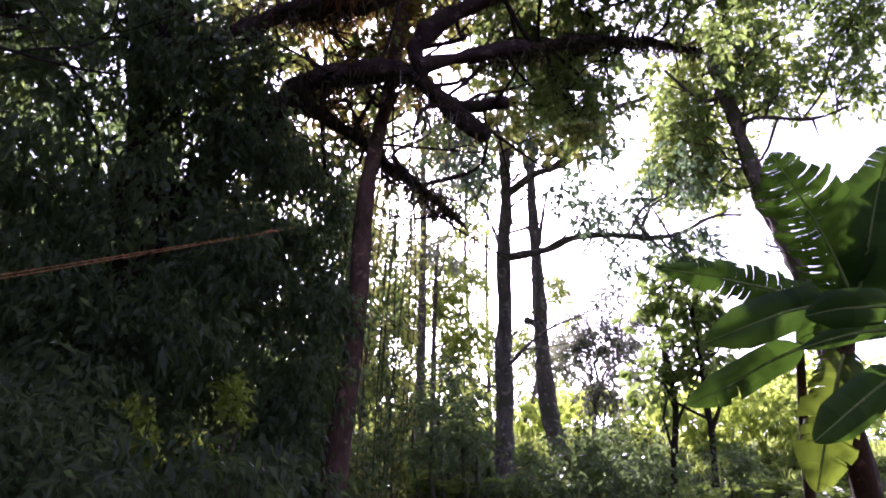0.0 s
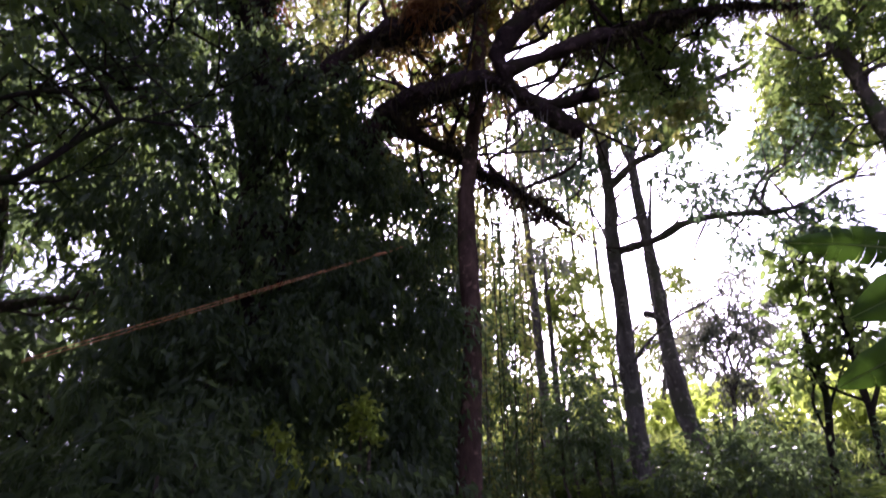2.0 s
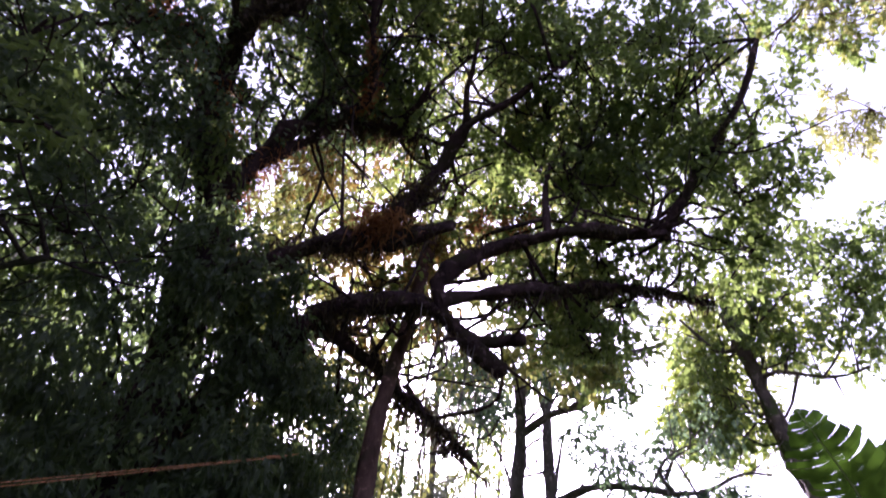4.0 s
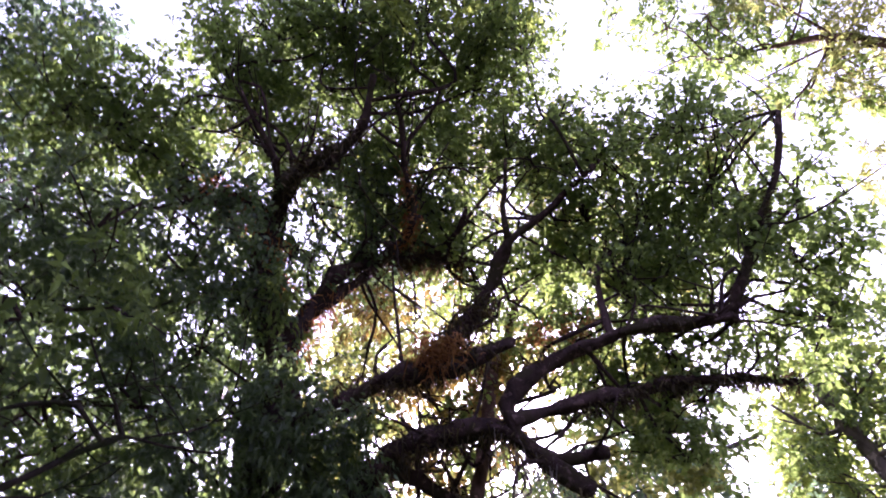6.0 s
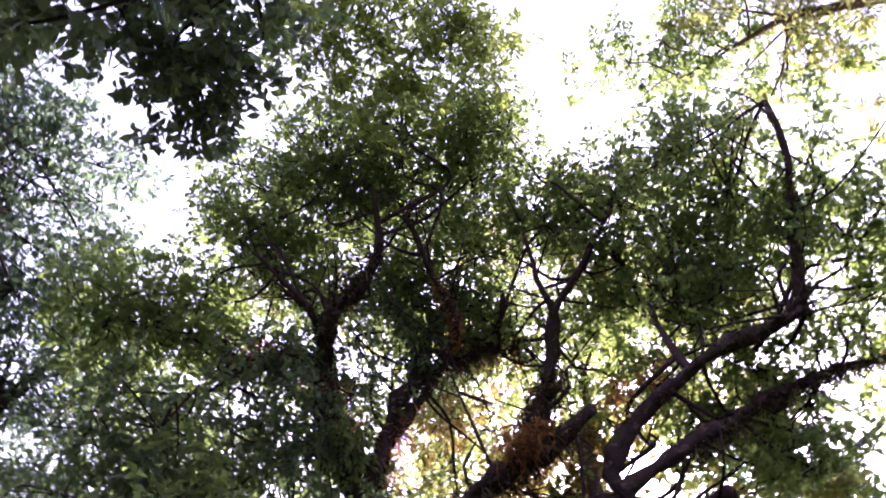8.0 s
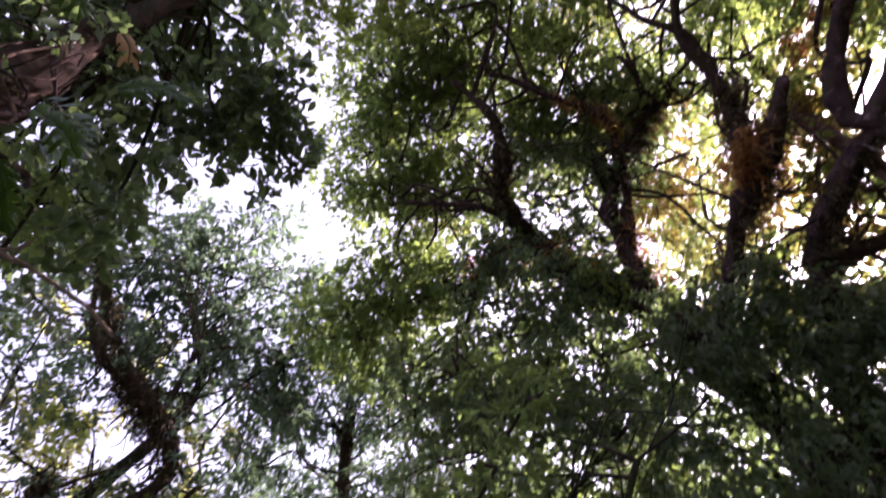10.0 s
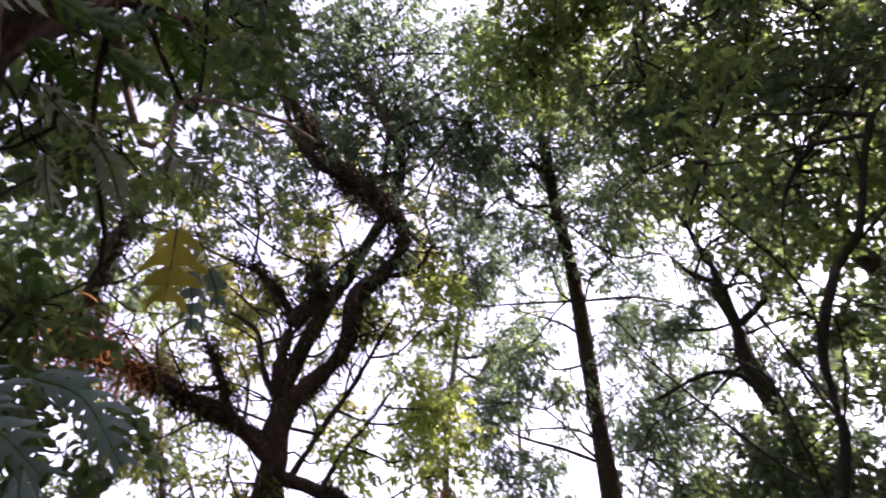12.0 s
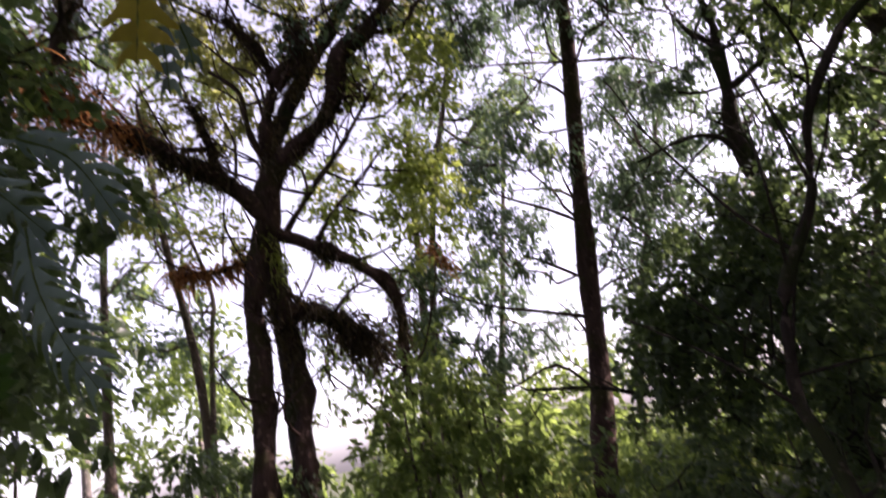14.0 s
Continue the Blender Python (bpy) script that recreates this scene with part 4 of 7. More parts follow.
# ---- behind on the left: many-limbed tree, straight trunk, dark trees ----
def back_trees():
    tree("many_limbed_tree", "many-limbed tree with twin stems, dark bark and tufts of epiphytes", BARK_WARM,
         ([(-8.55, -2.77, 1.13), (-8.70, -2.65, 2.99), (-8.59, -2.59, 4.03), (-8.51, -2.39, 4.79), (-8.38, -2.21, 5.24)], 0.162, 0.135),
         [([(-8.69, -2.26, 1.03), (-8.85, -2.18, 2.83), (-8.76, -2.21, 3.82), (-8.66, -2.26, 4.47), (-8.47, -2.22, 5.00)], 0.145, 0.105),
          ([(-8.47, -2.22, 5.00), (-8.24, -2.00, 5.67), (-8.21, -1.41, 6.17), (-8.06, -0.93, 6.55), (-7.80, -0.69, 7.15), (-7.76, -0.25, 7.41), (-7.58, 0.16, 7.81), (-7.31, 0.07, 8.27), (-6.88, -0.39, 8.70), (-6.57, -0.78, 9.10)] + [(-5.81, -1.11, 9.67), (-5.13, -1.49, 10.17), (-4.62, -1.73, 10.53)], 0.162, 0.05),
          ([(-8.42, -2.19, 5.16), (-7.98, -2.59, 5.62), (-7.54, -3.06, 5.90), (-7.13, -3.43, 6.10), (-6.64, -3.88, 6.27), (-6.28, -4.27, 6.25)], 0.128, 0.090),
          ([(-7.96, -2.58, 5.65), (-7.73, -2.63, 6.06), (-7.31, -2.71, 6.48)], 0.068, 0.045),
          ([(-6.69, -3.83, 6.24), (-6.44, -4.00, 6.44), (-6.27, -3.80, 6.90), (-6.06, -3.54, 7.40), (-5.90, -3.15, 7.91), (-5.75, -2.80, 8.35), (-5.50, -2.60, 8.76)], 0.1, 0.05),
          ([(-8.29, -2.05, 5.52), (-8.03, -1.91, 6.31), (-7.80, -1.73, 6.92), (-7.61, -1.80, 7.33), (-7.33, -2.11, 7.75)], 0.102, 0.053),
          ([(-7.89, -1.41, 6.89), (-7.72, -1.22, 7.34), (-7.51, -1.21, 7.62)], 0.136, 0.075),
          ([(-8.53, -2.06, 4.98), (-8.74, -1.57, 4.68), (-8.84, -1.06, 4.29), (-8.97, -0.72, 3.95), (-9.01, -0.64, 3.37), (-9.09, -0.70, 2.85), (-9.04, -0.70, 2.34)], 0.111, 0.060),
          ([(-8.77, -2.01, 3.94), (-8.84, -1.58, 3.62), (-8.90, -1.11, 3.14)], 0.145, 0.105),
          ([(-8.16, -2.00, 5.82), (-7.87, -2.12, 6.28), (-7.68, -2.14, 6.76), (-7.41, -2.45, 7.02)], 0.051, 0.022),
          ([(-8.52, -2.53, 4.66), (-8.41, -3.00, 4.52), (-8.13, -3.46, 4.50)], 0.051, 0.045),
          ([(-8.60, -1.81, 5.22), (-8.53, -1.27, 5.81), (-8.41, -0.71, 6.39), (-8.17, -0.11, 7.02)], 0.051, 0.019),
          ([(-8.76, -1.54, 4.94), (-8.72, -0.92, 5.51), (-8.63, -0.37, 6.01)], 0.043, 0.015),
          ([(-7.79, -0.21, 7.37), (-7.80, 0.22, 7.36), (-7.64, 0.62, 7.71)], 0.051, 0.030),
          ([(-7.55, 0.22, 7.84), (-7.22, -0.02, 8.52), (-7.12, -0.49, 8.88), (-6.79, -1.10, 9.40), (-6.21, -1.30, 10.34), (-5.60, -1.74, 11.14)], 0.085, 0.022),
          ([(-6.99, 0.29, 8.74), (-6.54, 0.26, 9.68), (-6.19, -0.16, 10.45)], 0.043, 0.015)],
         [dict(clumps=[(-6.86, -0.96, 8.81, 0.63), (-6.72, -0.07, 9.27, 0.55), (-6.11, -0.75, 10.72, 0.79), (-6.12, 0.32, 10.73, 0.69), (-6.48, 0.74, 9.96, 0.57), (-6.37, -1.66, 9.13, 0.54), (-6.77, -1.67, 8.49, 0.35), (-7.33, -1.17, 7.69, 0.51), (-7.17, 0.64, 8.24, 0.53), (-7.61, 0.70, 7.57, 0.43), (-7.64, -0.33, 7.57, 0.30), (-6.44, -2.40, 8.30, 0.51), (-6.31, -3.49, 7.48, 0.50)] + [(-6.14, -1.48, 11.56, 0.74), (-6.83, -0.90, 10.93, 0.62), (-6.30, -0.09, 11.58, 0.74), (-7.00, 0.27, 10.72, 0.51), (-6.97, -2.00, 10.40, 0.51), (-7.53, -1.37, 10.05, 0.51), (-6.36, -2.38, 10.88, 0.62), (-6.83, 1.20, 11.15, 0.63), (-7.61, 1.31, 10.12, 0.62), (-8.26, 1.21, 9.07, 0.60), (-6.38, 1.51, 11.41, 0.63), (-5.66, -1.12, 11.89, 0.63), (-7.41, 2.25, 10.51, 0.63)], fill=1.15, length=0.092, width=0.05, sprigs=13, whorl=0.6, material=GREEN_BLUE),
          dict(clumps=[(-7.92, 0.34, 7.36, 0.53), (-8.33, 0.44, 6.75, 0.44), (-8.65, -0.25, 6.20, 0.44), (-8.27, -0.58, 7.00, 0.35), (-8.92, 0.06, 5.65, 0.44), (-8.97, -0.34, 5.00, 0.39), (-9.08, 0.04, 4.41, 0.42), (-9.02, 0.44, 5.40, 0.44), (-8.99, -1.37, 5.26, 0.26), (-7.24, -1.22, 8.39, 0.36)], fill=1.4, length=0.125, width=0.058, material=GREEN_YELLOW),
          dict(clumps=[(-8.25, -3.55, 7.95, 0.49), (-8.12, -2.63, 8.54, 0.49), (-8.62, -2.04, 7.78, 0.43), (-8.58, -0.98, 8.41, 0.49), (-8.09, -1.41, 8.92, 0.44), (-8.89, -2.54, 7.18, 0.48), (-9.42, -0.71, 7.23, 0.49), (-9.49, -1.40, 6.57, 0.48), (-9.21, -0.01, 7.61, 0.49), (-8.38, -3.83, 6.64, 0.47), (-8.52, -4.21, 6.05, 0.56), (-9.21, -3.07, 5.60, 0.47)], fill=0.8, length=0.125, width=0.058, material=GREEN_SUN),
          dict(clumps=[(-8.81, -2.34, 8.61, 0.51), (-9.15, -2.77, 7.99, 0.51), (-8.84, -3.38, 8.13, 0.51), (-9.41, -1.63, 8.54, 0.53), (-9.47, -0.88, 8.07, 0.51), (-9.43, -3.17, 7.37, 0.51), (-9.42, -3.81, 6.99, 0.51), (-9.27, -0.60, 8.88, 0.53), (-8.47, -3.13, 8.72, 0.51), (-8.88, -4.10, 7.65, 0.51)] + [(-7.48, -3.62, 10.26, 0.54), (-8.12, -3.67, 9.63, 0.54), (-8.22, -2.99, 9.82, 0.54), (-9.02, -2.79, 9.01, 0.54), (-8.98, -3.41, 8.79, 0.54), (-7.79, -1.69, 10.57, 0.54), (-8.52, -2.09, 9.79, 0.54), (-9.02, -1.31, 9.40, 0.54), (-8.68, -0.62, 9.86, 0.54), (-7.89, 0.01, 10.64, 0.54), (-8.72, 0.37, 9.84, 0.54), (-8.99, 1.17, 9.47, 0.54), (-9.53, 0.72, 8.86, 0.54)], fill=0.65, length=0.125, width=0.06, material=GREEN_SUN)], 41, rough=0.16, crook=0.06, shoots=1.4, thick=0.022)
    tree("straight_conifer", "tall straight tree with fine drooping twigs", BARK_WARM,
         ([(-10.76, 1.93, 0.42), (-10.74, 2.31, 2.19), (-10.61, 2.59, 4.09), (-9.98, 2.89, 6.29), (-9.36, 3.04, 7.75), (-8.83, 3.06, 8.97)] + [(-8.56, 3.06, 9.27), (-8.18, 3.13, 10.09)], 0.19, 0.1),
         [([(-8.89, 3.16, 8.69), (-9.06, 3.77, 7.78), (-8.75, 4.43, 7.42)], 0.025, 0.01), ([(-9.59, 2.99, 7.41), (-9.54, 2.05, 7.49), (-9.42, 1.04, 7.57)], 0.025, 0.01), ([(-9.60, 3.08, 7.34), (-9.26, 3.96, 6.95), (-9.02, 4.62, 6.37)], 0.025, 0.01)],
         [dict(clumps=[(-8.37, 2.83, 9.72, 1.07), (-8.27, 1.82, 10.10, 0.97), (-8.12, 3.64, 9.94, 0.98), (-8.49, 4.09, 9.03, 0.86), (-7.90, 2.30, 10.88, 0.89), (-7.78, 3.42, 10.90, 0.90), (-8.12, 1.12, 10.36, 0.75), (-7.85, 4.34, 10.16, 0.89), (-9.10, 2.32, 8.75, 0.63), (-9.13, 3.68, 8.11, 0.63), (-9.28, 1.17, 8.29, 0.62)], fill=1.5, length=0.11, width=0.045, whorl=0.4, material=GREEN_BLUE),
          dict(clumps=[(-9.89, 1.83, 6.76, 0.71), (-10.30, 1.16, 6.11, 0.71), (-10.30, 1.98, 5.79, 0.61), (-10.63, 1.06, 4.96, 0.80), (-10.80, 1.45, 4.21, 0.70), (-10.71, 0.06, 4.10, 0.79), (-10.89, 0.39, 3.12, 0.88), (-9.50, 3.95, 6.52, 0.71), (-9.97, 3.95, 5.46, 0.82), (-10.36, 3.35, 4.63, 0.71), (-10.42, 3.67, 3.98, 0.61)] + [(-8.17, 1.56, 8.49, 0.55), (-8.67, 2.36, 7.95, 0.5), (-9.02, 1.28, 7.77, 0.5), (-8.11, 3.39, 7.88, 0.55), (-7.48, 1.85, 8.88, 0.55), (-7.4, 3.84, 8.15, 0.5)], fill=1.2, length=0.13, width=0.04, material=GREEN_BLUE, droop=0.9)], 42, shoots=1.6)
    tree("forked_back_tree", "dark forked tree with crooked leaning trunk", BARK_DARK,
         ([(-8.75, 4.84, 1.88), (-8.77, 4.97, 4.16), (-8.77, 4.88, 5.01), (-8.62, 4.88, 5.90), (-8.57, 4.92, 6.43)], 0.2, 0.1),
         [([(-8.58, 4.92, 6.41), (-8.48, 4.95, 7.19), (-8.44, 4.87, 7.90)], 0.07, 0.03), ([(-8.58, 4.92, 6.41), (-8.68, 4.64, 6.94), (-8.76, 4.54, 7.32)], 0.05, 0.02),
          ([(-8.72, 4.91, 4.42), (-8.70, 4.54, 5.06), (-8.97, 3.85, 5.19), (-9.17, 3.44, 5.10)], 0.05, 0.02), ([(-8.62, 4.99, 5.77), (-8.19, 5.45, 6.06), (-7.84, 5.76, 6.51)], 0.06, 0.03),
          ([(-8.79, 4.75, 1.13), (-8.82, 3.78, 1.38), (-8.85, 2.49, 1.73), (-8.84, 1.68, 1.92), (-8.85, 0.86, 2.08)], 0.055, 0.02), ([(-8.79, 4.75, 1.13), (-8.33, 5.1, 0.86), (-7.8, 5.48, 0.49)], 0.06, 0.03)],
         [dict(clumps=[(-6.55, 4.44, 9.95, 1.03), (-6.24, 5.30, 9.24, 1.10), (-7.20, 4.76, 8.74, 0.80), (-6.81, 5.61, 8.17, 0.88), (-7.40, 5.10, 7.94, 0.59), (-7.09, 5.87, 7.25, 0.68), (-7.95, 4.57, 8.02, 0.50), (-7.82, 5.26, 6.45, 0.38)], fill=0.62, length=0.14, width=0.055, material=GREEN),
          dict(clumps=[(-9.28, 4.34, 6.36, 0.5), (-9.54, 4.76, 5.35, 0.5), (-10.25, 3.91, 5.04, 0.5), (-8.69, 4.76, 6.82, 0.5), (-9.13, 5.4, 5.5, 0.45), (-8.53, 5.82, 5.94, 0.45), (-8.82, 6.08, 4.86, 0.4), (-9.8, 4.98, 4.6, 0.45)], fill=1.3, length=0.12, width=0.045, material=GREEN_BLUE, droop=0.9)], 43, crook=0.12, shoots=2.2, rough=0.2)
    tree("dark_spray_tree", "shaded tree with long arching dark boughs", BARK_DARK,
         ([(-4.81, 2.45, 1.73), (-4.58, 2.71, 2.53), (-4.27, 2.99, 3.34), (-3.94, 3.16, 3.78), (-3.68, 3.35, 3.94), (-3.38, 3.51, 4.35), (-3.19, 3.56, 4.52)], 0.05, 0.026),
         [([(-3.19, 3.56, 4.52), (-3.21, 3.38, 4.70), (-3.39, 2.94, 4.95)], 0.022, 0.007), ([(-3.19, 3.56, 4.52), (-2.92, 3.74, 4.57), (-2.54, 3.96, 4.63)], 0.02, 0.007), ([(-3.34, 3.49, 4.44), (-3.41, 3.27, 4.61), (-3.65, 3.11, 4.49), (-3.86, 3.01, 4.32)], 0.022, 0.012)],
         [dict(clumps=[(-4.38, 4.97, 7.70, 1.05), (-4.14, 5.68, 7.22, 0.97), (-3.93, 6.07, 6.62, 0.94), (-4.91, 5.29, 6.97, 0.80), (-4.64, 5.79, 6.34, 0.87), (-4.44, 6.09, 5.75, 0.77), (-5.12, 5.69, 5.52, 0.6), (-5.04, 5.86, 4.89, 0.6), (-6.10, 4.92, 5.59, 0.35), (-5.53, 5.38, 5.40, 0.4)], fill=0.26, length=0.12, width=0.06, sprigs=13, whorl=0.6, material=GREEN),
          dict(clumps=[(-8.25, 3.63, 3.42, 0.45), (-7.4, 4.57, 3.91, 0.4), (-7.5, 4.81, 2.91, 0.45), (-6.75, 5.18, 3.83, 0.4), (-8.17, 4.1, 2.65, 0.45), (-6.68, 5.19, 4.68, 0.35), (-6.69, 5.01, 5.45, 0.4), (-7.94, 3.77, 3.56, 0.72), (-7.75, 3.95, 2.95, 0.87), (-8.25, 3.33, 2.94, 0.72), (-8.53, 2.70, 2.57, 0.64), (-7.91, 3.32, 2.14, 0.92), (-8.17, 2.67, 1.93, 0.77), (-7.27, 4.22, 3.41, 0.61), (-7.11, 3.63, 2.12, 0.86), (-6.56, 4.61, 5.69, 0.40), (-6.74, 4.66, 4.81, 0.55)], fill=1.5, length=0.11, width=0.056, sprigs=13, whorl=0.6, material=GREEN_DEEP),
          dict(clumps=[(-8.37, 3.26, 2.19, 0.64), (-8.01, 4.00, 2.56, 0.72), (-7.42, 4.63, 2.57, 0.87), (-7.53, 4.15, 1.73, 0.85), (-8.00, 3.14, 1.19, 0.85), (-7.12, 3.57, 0.83, 0.93), (-8.22, 2.33, 0.63, 0.61), (-6.85, 4.10, 1.17, 0.86), (-7.36, 2.90, 0.38, 0.71)], fill=1.1, length=0.11, width=0.056, sprigs=13, whorl=0.6, material=GREEN_DEEP)], 44, crook=0.12, shoots=2.2, rough=0.2)

    tree("leaning_back_tree", "grey-brown forked trunk leaning over the wood behind", BARK,
         ([(-6.95, 6.17, 1.31), (-6.89, 6.22, 2.17), (-6.82, 6.2, 2.85), (-6.76, 6.12, 3.41), (-6.69, 6.01, 3.98), (-6.56, 5.85, 4.64), (-6.47, 5.53, 5.35), (-6.43, 5.26, 5.79)], 0.17, 0.1),
         [([(-6.69, 6.02, 3.94), (-6.29, 6.35, 4.16), (-5.88, 6.66, 4.36), (-5.41, 6.96, 4.58)], 0.07, 0.03), ([(-6.26, 5.35, 5.22), (-6.03, 5.32, 5.65), (-5.66, 5.45, 5.98)], 0.06, 0.03)],
         [dict(clumps=[(-6.47, 5.27, 5.93, 0.35), (-5.88, 5.68, 6.25, 0.4), (-5.48, 6.97, 4.72, 0.4), (-6.07, 6.69, 4.2, 0.25), (-6.2, 5.16, 6.43, 0.35), (-6.22, 6.06, 5.2, 0.2)], fill=1.3, length=0.1, width=0.052, sprigs=12, whorl=0.6, material=GREEN)], 45, crook=0.06, shoots=1.5, rough=0.16)


back_trees()


